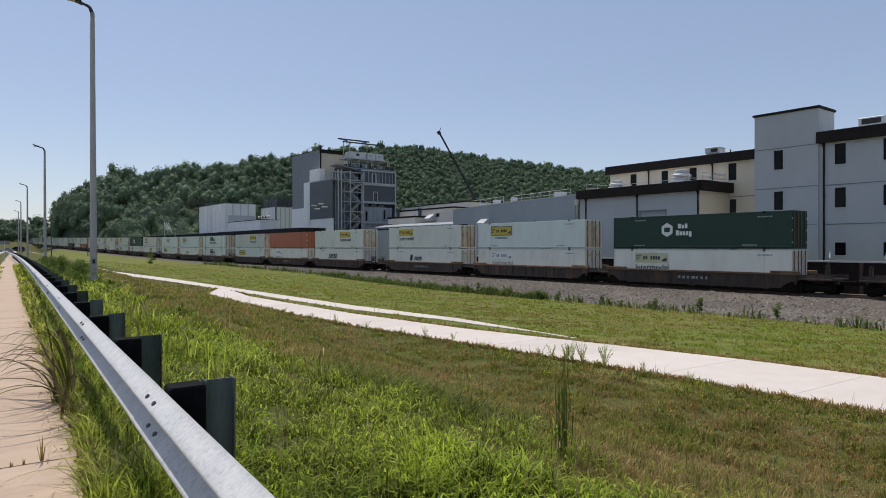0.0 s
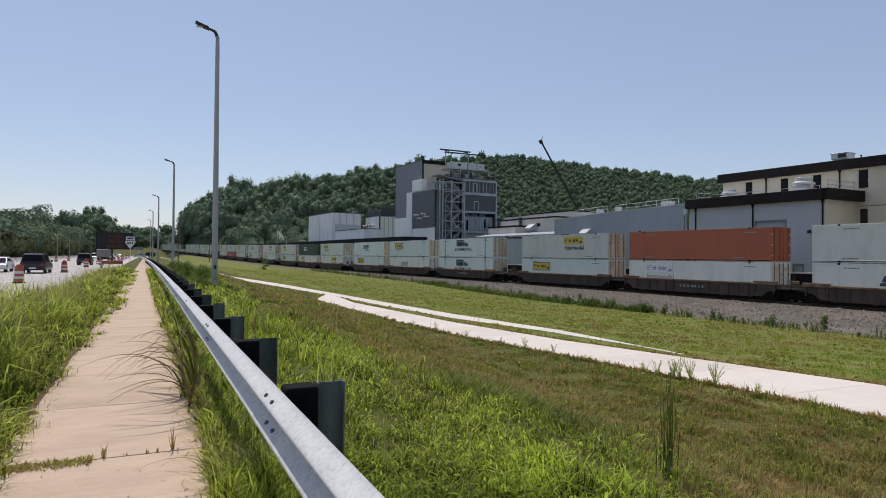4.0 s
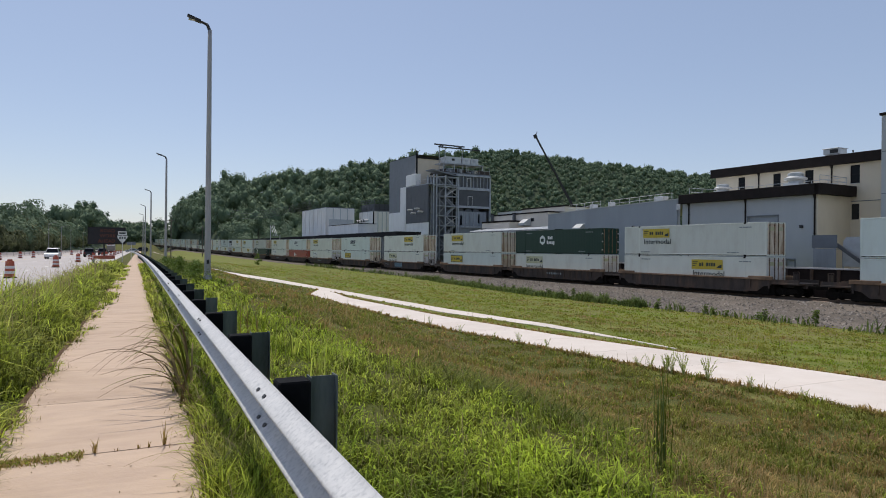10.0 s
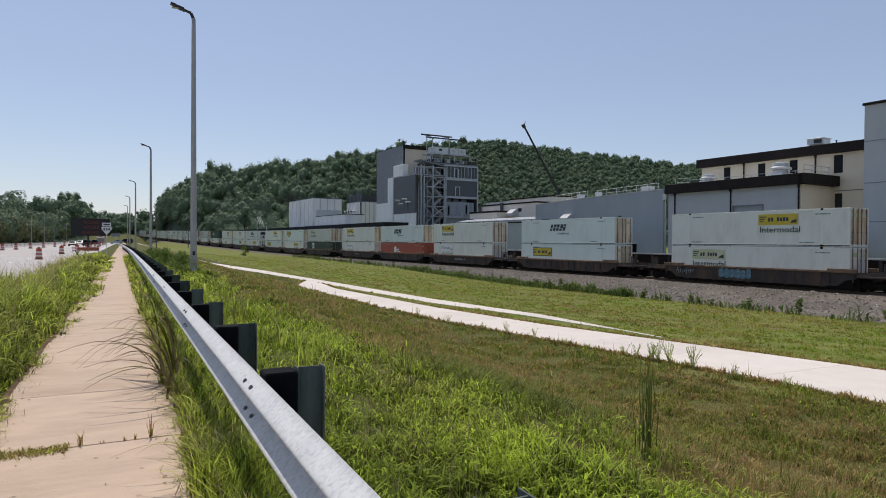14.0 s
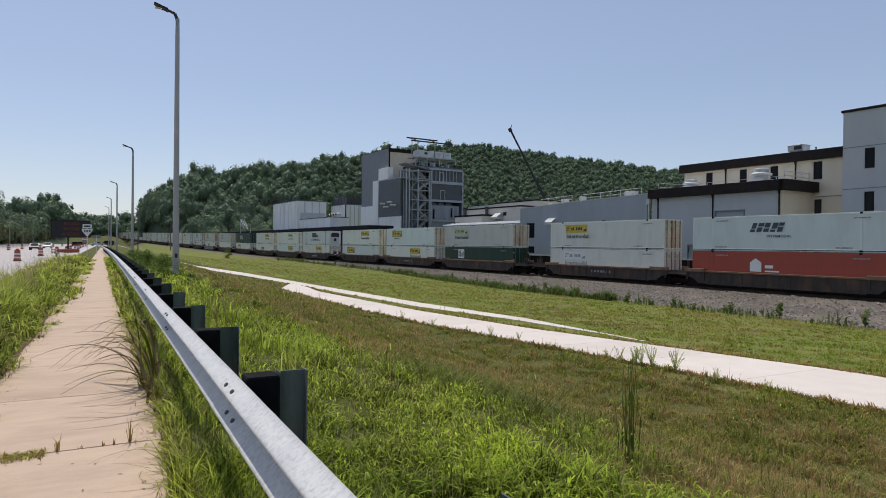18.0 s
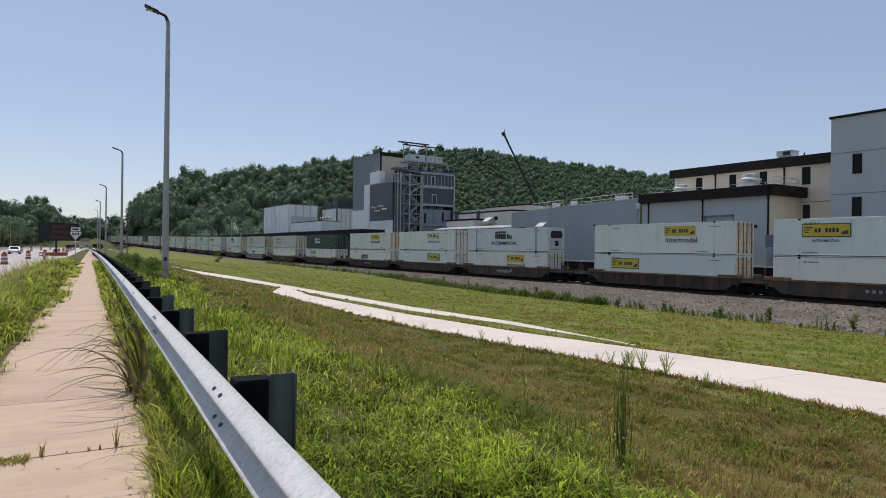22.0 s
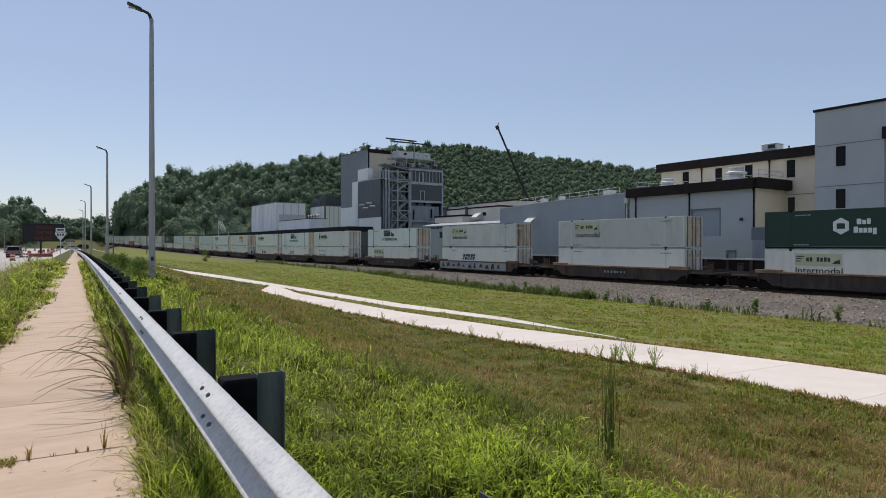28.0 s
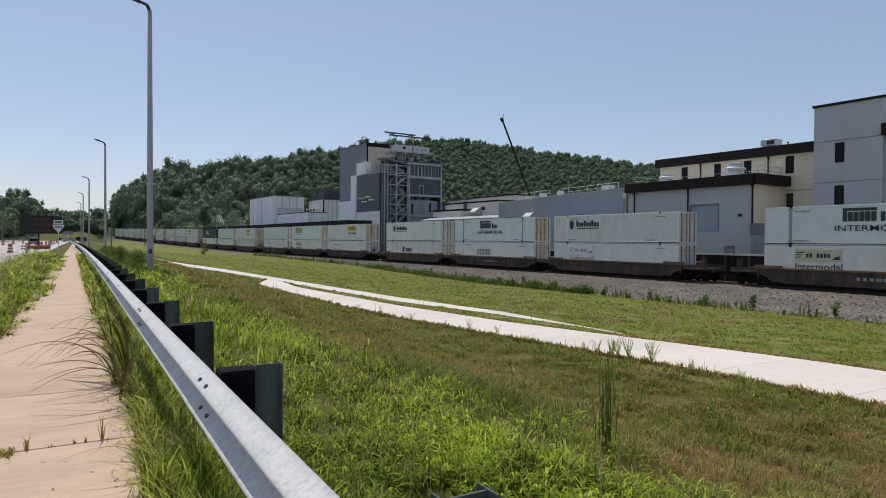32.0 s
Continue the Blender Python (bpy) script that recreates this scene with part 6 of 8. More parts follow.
part("head", Shape().prism([(-.40, 12.80), (-.46, 12.93), (-.72, 13.01), (-1.04, 13.12), (-1.06, 13.06), (-.76, 12.90)], "y", -.16, .16), M_DARK, arm)
part("lens", Shape().box(-1.0, -.6, -.12, .12, 12.885, 12.90), M_LENS, arm)
for x, y in ((2.73, 79.5), (1.75, 120), (1.2, 163), (0.95, 207)):
    copy_thing(lamp0, pose(x, y, -.05 - 1.45 * min(1, max(0, (y - 60) / 40))))

# ---- traffic drums: orange with white bands on a black foot ----
M_ORANGEP = surf("orange_plastic", (0.40, 0.080, 0.040), (0.32, 0.068, 0.034), 5, 0.5, rand=0.12, c3=(0.35, 0.10, 0.05), stain=0.4, stain_scale=2)
M_BAND = surf("white_reflective_band", (0.66, 0.62, 0.60), (0.58, 0.54, 0.52), 5, 0.45)
drum0 = thing("traffic_drum", pose(-7.2, 47.0, ROAD_Z), "orange traffic drum with white bands", "traffic drum", "traffic drums")
rads = [(.07, .30), (.27, .285), (.43, .27), (.59, .26), (.75, .25), (.91, .24), (1.05, .235)]
part("foot", Shape().tube((0, 0, 0), (0, 0, .07), .38, .36, 12), M_BLOCK, drum0)
for i in range(6):
    (z0, r0), (z1, r1) = rads[i], rads[i + 1]
    band = i in (1, 3)
    part("band" if band else "shell", Shape().tube((0, 0, z0), (0, 0, z1), r0 + (.004 if band else 0), r1 + (.004 if band else 0), 14), M_BAND if band else M_ORANGEP, drum0)
part("handle", Shape().box(-.14, .14, -.03, .03, 1.05, 1.16, .02), M_ORANGEP, drum0)
DRUMS = [(-7.2, 71.0), (-7.2, 95.5), (-6.4, 112.5), (-5.4, 118), (-5.6, 136), (-5.6, 156), (-5.7, 178), (-6.0, 202), (-6.1, 231), (-6.3, 268),
         (-18.4, 111.5), (-18.2, 128.2), (-17.5, 137.5), (-16.9, 152), (-16.3, 169), (-15.7, 188.5), (-15.1, 209), (-14.3, 233.5), (-13.4, 262.5), (-8.5, 32.8)]
for x, y in DRUMS:
    copy_thing(drum0, pose(x, y, ROAD_Z, 0, 0, (x * 37 + y * 11) % 360))
# low orange barricades at the board
for i, (x, y) in enumerate(((-5.95, 102), (-4.75, 102.6), (-3.9, 103.4))):
    b = thing("barricade", pose(x, y, ROAD_Z, 0, 0, rng.uniform(-8, 8)), "low orange and white road barricade", "barricade", "barricades")
    for z in (.28, .62):
        part("rail_board", Shape().box(-.55, .55, -.02, .02, z, z + .2), M_ORANGEP, b)
        for k in range(3):
            part("stripe", Shape().prism([(-.4 + k * .35, z + .001), (-.28 + k * .35, z + .001), (-.18 + k * .35, z + .199), (-.3 + k * .35, z + .199)], "y", -.024, -.02), M_BAND, b)
    for x2 in (-.45, .45):
        part("leg", Shape().beam((x2, -.25, 0), (x2, 0, .85), .03).beam((x2, .25, 0), (x2, 0, .85), .03), M_GALV, b)

# ---- message board on its trailer ----
M_BOARD = surf("matt_black_board", (0.010, 0.010, 0.012), (0.016, 0.016, 0.018), 3, 0.7)
M_AMBER = bpy.data.materials.new("amber_diodes")
M_AMBER.use_nodes = True
_a = M_AMBER.node_tree.nodes["Principled BSDF"]
_a.inputs["Base Color"].default_value, _a.inputs["Emission Color"].default_value, _a.inputs["Emission Strength"].default_value = (0.10, 0.025, 0.01, 1), (1.0, 0.16, 0.05, 1), 0.015
vms = thing("message_board", pose(-3.35, 77, -.075), "black roadside message board with dim red letters on a trailer", "message board")
pan = part("panel", Shape().box(-1.55, 1.97, -.12, .12, 2.0, 3.72, .03), M_BOARD, vms)
part("panel_frame", Shape().box(-1.6, -1.55, -.15, .15, 1.95, 3.77).box(1.97, 2.02, -.15, .15, 1.95, 3.77).box(-1.55, 1.97, -.15, .15, 3.72, 3.77).box(-1.55, 1.97, -.15, .15, 1.95, 2.0), M_DARK, pan)
for txt, z, x in (("ROAD", 3.22, -.42), ("WORK", 2.68, -.46), ("AHEAD", 2.12, -.62)):
    part("lettering", lettering(txt, .52, M_AMBER, .95), M_AMBER, pan, at=pose(x, -.135, z))
part("mast", Shape().box(-.12, .05, -.08, .08, .6, 2.0), M_DARK, vms)
part("trailer", Shape().box(-1.0, 1.0, -.6, .6, .42, .72, .04), M_ORANGEP, vms)
for x in (-1.05, 1.05):
    part("wheel", Shape().tube((x - .1, 0, -.02), (x + .1, 0, -.02), .32, n=14), M_DARK, vms)
part("drawbar", Shape().beam((0, -.6, .5), (0, -1.9, .45), .06), M_ORANGEP, vms)
for x, y in ((-.95, -.5), (.95, -.5), (-.95, .5), (.95, .5)):
    part("jack", Shape().tube((x, y, -.34), (x, y, .7), .035, n=6), M_STEEL, vms)

# ---- route marker: a white shield below a small plate ----
M_SIGNW = surf("white_sign_face", (0.70, 0.70, 0.68), (0.64, 0.64, 0.62), 3, 0.5)
rm = thing("route_marker", pose(-1.63, 76, -.05), "white inverted triangle route marker on a thin post", "road sign")
part("post", Shape().tube((0, 0.03, 0), (0, 0.03, 3.3), .035, n=6), M_GALV, rm)
pl = part("plate", Shape().box(-.42, .42, -.01, .01, 2.92, 3.32), M_SIGNW, rm)
part("plate_bars", Shape().box(-.3, .3, -.016, -.011, 3.04, 3.2), M_INK, pl)
sd = part("shield", Shape().prism([(-.5, 2.86), (.5, 2.86), (.46, 2.6), (0, 2.0), (-.46, 2.6)], "y", -.01, .01), M_SIGNW, rm)
for xb in (-.23, 0, .23):
    part("shield_bar", Shape().box(xb - .07, xb + .07, -.016, -.011, 2.5, 2.74), M_INK, sd)
sg = thing("small_sign", pose(-.9, 88, -.05), "small grey roadside sign seen from behind", "road sign")
part("post", Shape().tube((0, 0, 0), (0, 0, 2.3), .035, n=6), M_GALV, sg)
part("plate", Shape().box(-.5, .5, -.03, -.01, 1.9, 2.3), M_MIDPANEL, sg)

# ---- far side: concrete barrier, utility poles with wires ----
bar = thing("road_barrier", pose(0, 0, 0), "long pale concrete road barrier beyond the lanes", "barrier")
for i, y in enumerate(np.arange(20, 320, 6.0)):
    x0 = -23.7 + .012 * y
    part("segment", Shape().prism([(x0 - .3, -.44), (x0 + .3, -.44), (x0 + .12, -.04), (x0 + .08, .46), (x0 - .08, .46), (x0 - .12, -.04)], "y", y + .03, y + 5.97), M_PATH, bar)
M_WOOD = surf("grey_pole_wood", (0.16, 0.13, 0.105), (0.11, 0.09, 0.075), 6, 0.9, stretch=(1, 1, .1), bump=0.3)
UP = [(9.5, 230, 13.0), (22, 262, 12.0)]
tops = []
for x, y, hgt in UP:
    z0 = float(ground_z(x, y))
    p = thing("utility_pole", pose(x, y, z0), "grey wooden utility pole with crossarm", "utility pole", "utility poles")
    part("pole", Shape().tube((0, 0, -.5), (0, 0, hgt), .17, .11, 8), M_WOOD, p)
    part("crossarm", Shape().box(-1.2, 1.2, -.06, .06, hgt - .9, hgt - .76), M_WOOD, p)
    for k in (-1.1, -.5, .5, 1.1):
        part("insulator", Shape().tube((k, 0, hgt - .76), (k, 0, hgt - .58), .05, .04, 6), M_PALE, p)
    tops.append(Vector((x, y, z0 + hgt - .7)))
for x, y in ((-30.5, 277), (-30.8, 365), (-30.5, 319), (-30, 430)):
    p = thing("road_lamp", pose(x, y, float(ground_z(x, y, False))), "slim grey lamp post beyond the road", "street lamp", "far road lamps")
    part("pole", Shape().tube((0, 0, -.3), (0, 0, 10.8), .15, .1, 8), M_POLE, p)
    part("arm", Shape().tube((0, 0, 10.7), (2.6, 0, 11.5), .06, .05, 6), M_POLE, p)
M_WIRE = surf("black_cable", (0.02, 0.02, 0.02), (0.03, 0.03, 0.03), 4, 0.6)


def cable(a, b, sag, r=.025):
    sh = Shape()
    pts = [a.lerp(b, i / 14) - Vector((0, 0, sag * 4 * (i / 14) * (1 - i / 14))) for i in range(15)]
    side = (b - a).cross(Vector((0, 0, 1))).normalized() * r
    up = Vector((0, 0, r))
    sh.v = [tuple(p + o) for p in pts for o in (side, up, -side, -up)]
    sh.f = [(4 * i + k, 4 * i + (k + 1) % 4, 4 * i + 4 + (k + 1) % 4, 4 * i + 4 + k) for i in range(14) for k in range(4)]
    return sh


for a, b in ((0, 1),):
    tagged(part("overhead_wire", cable(tops[a], tops[b], .9), M_WIRE), "thin black overhead wire between poles", "wire", "overhead wires")
for k in range(4):
    a = TRK @ Vector((60 + k * .8, 330, 17.5 + 1.2 * k))
    b = TRK @ Vector((60 + k * .8, 190, 14.5 + .9 * k))
    tagged(part("overhead_wire", cable(a, b, 2.0, .05), M_WIRE), "thin black overhead wire beside the railway", "wire", "overhead wires")
lat = thing("lattice_frame", TRK @ pose(58, 236, -1.0), "pale leaning steel conveyor trusses beside the line", "truss")
for k in range(3):
    part("truss", Shape().beam((0, -4 - 2.2 * k, 11), (0, -9 - 2.2 * k, 7.2), .09), M_STEEL, lat)
for y in (-4, -17):
    part("leg", Shape().beam((0, y, 0), (0, y, 11 if y == -4 else 7.5), .2), M_STEEL, lat)

# ---- vehicles ----
def car_paint(name, c):
    return surf(name, c, tuple(.92 * x for x in c), 1.0, 0.28, 0.2, spec=0.6)


M_CARBLACK, M_CARWHITE, M_CARSILVER, M_CARGREY = car_paint("black_car_paint", (.012, .013, .016)), car_paint("white_car_paint", (.72, .72, .72)), car_paint("silver_car_paint", (.42, .43, .44)), car_paint("taupe_car_paint", (.20, .18, .16))
M_TYRE = surf("tyre_rubber", (.015, .015, .015), (.025, .025, .025), 8, .9)
M_REDL = surf("red_tail_lens", (.35, .012, .010), (.28, .01, .01), 8, .25)
M_CLEARL = surf("clear_lens", (.65, .65, .62), (.55, .55, .53), 8, .15)


def lean_in(sh, belt, tall, amount=.2):
    """Draws a cabin's sides in towards its roof."""
    sh.v = [(x * (1 - amount * max(0.0, z - belt) / (tall - belt)), y, z) for x, y, z in sh.v]
    return sh


def vehicle(name, paint, m, label, kind="suv"):
    """A road vehicle with its nose to +y."""
    ob = thing(name, m, label, "truck" if kind == "truck" else "car")
    if kind == "truck":
        part("cab", Shape().prism([(2.2, .5), (4.6, .5), (4.7, 1.4), (4.3, 2.5), (2.2, 2.6)], "x", -1.05, 1.05), M_CARWHITE, ob)
        box = part("cargo_box", Shape().box(-1.22, 1.22, -4.3, 2.0, 1.0, 3.75, .03), M_CARGREY, ob)
        part("upper_panel", Shape().box(-1.18, 1.18, -4.33, -4.3, 2.55, 3.7), M_CARWHITE, box)
        part("stripe", Shape().prism([(-.95, 2.9), (.95, 3.0), (.95, 3.32), (-.95, 3.22)], "y", -4.345, -4.33), M_RED, box)
        part("stripe", Shape().prism([(-.95, 2.75), (.95, 2.85), (.95, 2.96), (-.95, 2.86)], "y", -4.345, -4.33), M_NAVY, box)
        part("chassis", Shape().box(-.5, .5, -4.2, 4.2, .55, .95), M_DARK, ob)
        part("bumper", Shape().box(-1.1, 1.1, -4.4, -4.25, .5, .7), M_DARK, ob)
        part("windscreen", Shape().prism([(4.62, 1.5), (4.68, 1.5), (4.36, 2.4), (4.3, 2.4)], "x", -.95, .95), M_GLASS, ob)
        wheels, wr, tr = ((3.4, .95), (-2.9, .95)), .48, 1.0
    else:
        tall = {"suv": 1.80, "sedan": 1.45}[kind]
        hl, hw = (2.45, .98) if kind == "suv" else (2.3, .91)
        belt = 1.02 if kind == "suv" else .92
        part("body", lean_in(Shape().prism([(-hl + .08, .30), (-hl, .48), (-hl, .85), (-hl + .06, belt), (hl * .42, belt), (hl - .35, belt - .10), (hl - .08, belt - .22), (hl, .62), (hl - .02, .42), (hl - .12, .30)], "x", -hw, hw), .7, belt + .6, .12), paint, ob)
        if kind == "suv":
            top = [(-hl + .08, belt), (-hl + .22, tall - .08), (-hl + .5, tall), (.35, tall), (.62, tall - .1), (1.25, belt)]
        else:
            top = [(-hl + .45, belt), (-1.15, tall - .08), (-.8, tall), (.3, tall), (.6, tall - .1), (1.3, belt)]
        cab = part("cabin", lean_in(Shape().prism(top, "x", -hw + .06, hw - .06), belt, tall), paint, ob)
        (ya, za), (yb, zb) = top[0], top[1]
        part("rear_window", lean_in(Shape().prism([(ya + (yb - ya) * .15 - .015, za + .08), (ya + (yb - ya) * .15, za + .08), (yb, zb - .06), (yb - .015, zb - .06)], "x", -hw + .16, hw - .16), belt, tall), M_GLASS, cab)
        (ya, za), (yb, zb) = top[-1], top[-2]
        part("windscreen", lean_in(Shape().prism([(ya, za + .05), (ya + .02, za + .05), (yb + .02, zb), (yb, zb)], "x", -hw + .12, hw - .12), belt, tall), M_GLASS, cab)
        for sx in (-1, 1):
            x0, x1 = sorted((sx * (hw - .07), sx * (hw - .045)))
            part("side_window", lean_in(Shape().prism([(top[0][0] + .35, belt + .06), (.95, belt + .06), (.5, tall - .14), (top[1][0] + .35, tall - .14)], "x", x0, x1), belt, tall), M_GLASS, cab)
            part("tail_light", Shape().box(min(sx * .9 * hw, sx * .62 * hw), max(sx * .9 * hw, sx * .62 * hw), -hl - .015, -hl + .02, .72, .90), M_REDL, ob)
            part("headlight", Shape().box(min(sx * .92 * hw, sx * .6 * hw), max(sx * .92 * hw, sx * .6 * hw), hl - .1, hl + .015, .60, .74), M_CLEARL, ob)
            part("mirror", Shape().box(min(sx * hw, sx * (hw + .18)), max(sx * hw, sx * (hw + .18)), .85, 1.0, belt, belt + .16), paint, ob)
        part("rear_bumper", Shape().box(-hw + .04, hw - .04, -hl - .08, -hl + .05, .36, .58, .03), M_DARK, ob)
        part("number_plate", Shape().box(-.26, .26, -hl - .095, -hl - .082, .44, .56), M_PALE, ob)
        wheels, wr, tr = ((hl * .62, hw - .12), (-hl * .62, hw - .12)), .36, 0
    for wy, wx in wheels:
        for sx in (-1, 1):
            w = part("wheel", Shape().tube((sx * (wx - .12), 0, 0), (sx * (wx + .12), 0, 0), wr, n=16), M_TYRE, ob, at=pose(0, wy, wr))
            part("rim", Shape().tube((sx * (wx + .1), 0, 0), (sx * (wx + .135), 0, 0), wr * .62, wr * .55, n=12), M_GALV, w)
    return ob


DRIVES = []


def drive(ob, x, y0, v):
    DRIVES.append((ob, x, y0, v))
    ob.matrix_basis = pose(x, y0, ROAD_Z, 0, 0, 0 if v > 0 else 180)


drive(vehicle("delivery_truck", M_CARGREY, pose(0, 0, 0), "box truck with a white and striped rear panel", "truck"), -8.5, 103.0, 13.7)
drive(vehicle("suv", M_CARBLACK, pose(0, 0, 0), "black sport utility car driving away"), -8.63, 62.0, 12.65)
drive(vehicle("suv", M_CARBLACK, pose(0, 0, 0), "large black sport utility car driving away"), -9.24, 15.8, 13.4)
drive(vehicle("suv", M_CARGREY, pose(0, 0, 0), "grey taupe sport utility car driving away"), -8.76, 119.8 - 14.0 * 28, 14.0)
drive(vehicle("sedan", M_CARWHITE, pose(0, 0, 0), "white car coming nearer in the far lane", "sedan"), -12.9, 105.2 + 12.65 * 1.5, -12.65)
drive(vehicle("suv", M_CARWHITE, pose(0, 0, 0), "white sport utility car coming nearer"), -12.9, 135.7 + 12.9 * 9, -12.9)
drive(vehicle("sedan", M_CARBLACK, pose(0, 0, 0), "dark car coming nearer in the far lane", "sedan"), -12.9, 205.3 + 12.0 * 14, -12.0)
drive(vehicle("sedan", M_CARSILVER, pose(0, 0, 0), "silver car coming nearer in the far lane", "sedan"), -12.9, 238.7 + 12.0 * 14, -12.0)
for x, y, r, kd, pt, lab in ((.6, 268, 80, "suv", M_CARBLACK, "dark car standing where the roads meet"), (-2.5, 262, 95, "sedan", M_CARSILVER, "silver car standing where the roads meet")):
    ob = vehicle("suv" if kd == "suv" else "sedan", pt, pose(x, y, float(ground_z(x, y)), 0, 0, r), lab, kd)

# ---- vegetation ----
nrg = np.random.default_rng(11)


def foliage(name, c1, c2, c3, scale, light=0.3, island=0.25, bump=0.0, fine=1.2, stain_scale=.3, rough=0.55):
    return surf(name, c1, c2, scale, rough, bump=bump, fine=fine, c3=c3, stain=0.6, stain_scale=stain_scale, island=island, spec=0.10, through_light=light)


# woodland greens are greyed and blued: distance haze put into the leaf colour
M_WOODS = foliage("hazed_woodland_leaves", (0.168, 0.226, 0.126), (0.112, 0.160, 0.108), (0.225, 0.268, 0.142), 0.11, 0.08, 0.14, stain_scale=.06, rough=.7)
M_CANOPY = foliage("hazed_woodland_canopy", (0.142, 0.192, 0.110), (0.104, 0.150, 0.096), (0.195, 0.235, 0.126), 0.20, 0.07, 0.14, stain_scale=.09, rough=.8)
M_SCRUB = foliage("scrub_leaves", (0.185, 0.195, 0.098), (0.105, 0.122, 0.062), (0.23, 0.23, 0.125), 0.3, 0.3, 0.40, stain_scale=.06, rough=.7)
M_LEAF = foliage("tree_leaves", (0.165, 0.230, 0.046), (0.085, 0.130, 0.028), (0.22, 0.26, 0.06), 0.8, 0.35, 0.35)
M_BLADE = foliage("fresh_grass_blades", (0.475, 0.575, 0.064), (0.200, 0.268, 0.034), (0.60, 0.57, 0.13), 0.9, 0.55, 0.60, stain_scale=.5)
# green turf, darkened so its colour also gives the shade between blades
M_BLADE2 = foliage("green_and_shade_blades", (0.175, 0.205, 0.030), (0.066, 0.086, 0.013), (0.26, 0.235, 0.050), 1.3, 0.40, 0.55, stain_scale=.6)
M_DRY2 = foliage("olive_grass_blades", (0.430, 0.300, 0.110), (0.265, 0.195, 0.064), (0.52, 0.345, 0.180), 0.9, 0.4, 0.30, stain_scale=.4)
M_DRY = foliage("dry_grass_blades", (0.370, 0.255, 0.100), (0.235, 0.195, 0.058), (0.44, 0.275, 0.14), 0.8, 0.4, 0.50, stain_scale=.35)
M_MEADOW = foliage("mown_meadow_blades", (0.370, 0.370, 0.066), (0.215, 0.225, 0.042), (0.40, 0.33, 0.10), 0.4, 0.42, 0.12, stain_scale=.25)
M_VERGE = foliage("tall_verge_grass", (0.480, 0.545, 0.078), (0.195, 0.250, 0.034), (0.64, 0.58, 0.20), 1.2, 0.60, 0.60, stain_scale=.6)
M_CLOVER = foliage("clover_leaves", (0.300, 0.375, 0.040), (0.180, 0.235, 0.026), (0.38, 0.36, 0.06), 0.5, 0.45, 0.25, stain_scale=.3)
M_MOSS = foliage("dark_swale_grass", (0.265, 0.280, 0.050), (0.120, 0.140, 0.026), (0.38, 0.31, 0.095), 0.7, 0.40, 0.45, stain_scale=.5)
M_STRAW = foliage("straw_stalks", (0.40, 0.33, 0.17), (0.32, 0.25, 0.12), (0.26, 0.23, 0.09), 2.0, 0.5, 0.3)
M_STRAW2 = foliage("dark_dry_stalks", (0.22, 0.16, 0.09), (0.15, 0.12, 0.06), (0.26, 0.2, 0.1), 2.0, 0.3, 0.3)
M_WEED = foliage("dark_weed_leaves", (0.170, 0.220, 0.062), (0.085, 0.120, 0.034), (0.23, 0.25, 0.075), 2.0, 0.35, 0.35)
M_PALEWEED = foliage("pale_weed_leaves", (0.62, 0.64, 0.30), (0.45, 0.50, 0.16), (0.70, 0.68, 0.42), 2.0, 0.6, 0.3)
M_BARK = surf("tree_bark", (0.07, 0.055, 0.042), (0.045, 0.036, 0.028), 5, 0.95, bump=0.5, fine=12, stretch=(1, 1, .3))


def crown(seed, n_leaf, lo, hi):
    """A rounded broad-leaved crown one unit wide and high: inner boughs under a coat of leaf sprays, as arrays."""
    rg, ng = random.Random(seed), np.random.default_rng(seed)
    lobes = [(0, 0, .52, .36)]
    for k in range(8):
        a, e = k * 2.4 + rg.uniform(-.5, .5), rg.uniform(-.35, 1.15)
        q = rg.uniform(.22, .32)
        lobes.append((q * math.cos(a) * math.cos(e), q * math.sin(a) * math.cos(e), .50 + q * 1.05 * math.sin(e), rg.uniform(.13, .22)))
    bm = bmesh.new()
    bmesh.ops.create_icosphere(bm, subdivisions=1, radius=1.0)
    tv = np.array([tuple(v.co) for v in bm.verts]) * (.27, .27, .36) + (0, 0, .46)
    bm.verts.index_update()
    tf = np.array([[v.index for v in f.verts] for f in bm.faces])
    bm.free()
    lb = np.array(lobes)
    L_ = lb[ng.choice(len(lb), n_leaf, p=lb[:, 3] ** 2 / (lb[:, 3] ** 2).sum())]
    out = ng.normal(size=(n_leaf, 3))
    out[:, 2] = np.where(out[:, 2] < -.6, -out[:, 2], out[:, 2])
    out /= np.linalg.norm(out, axis=1, keepdims=True)
    p = L_[:, :3] + out * (L_[:, 3] * ng.uniform(.86, 1.12, n_leaf))[:, None]
    nrm = out + ng.normal(size=(n_leaf, 3)) * .16 + (0, 0, .05)
    nrm /= np.linalg.norm(nrm, axis=1, keepdims=True)
    u = np.cross(nrm, ng.normal(size=(n_leaf, 3)))
    u /= np.linalg.norm(u, axis=1, keepdims=True)
    v = np.cross(nrm, u)
    s_ = ng.uniform(lo, hi, n_leaf)[:, None]
    tri = np.stack([p - u * s_, p + u * s_ * .62 + v * s_ * .95, p + u * s_ * .55 - v * s_ * .95], 1).reshape(-1, 3)
    k = len(tv)
    return np.concatenate([tv, tri]), np.concatenate([tf, k + np.arange(n_leaf * 3).reshape(-1, 3)])


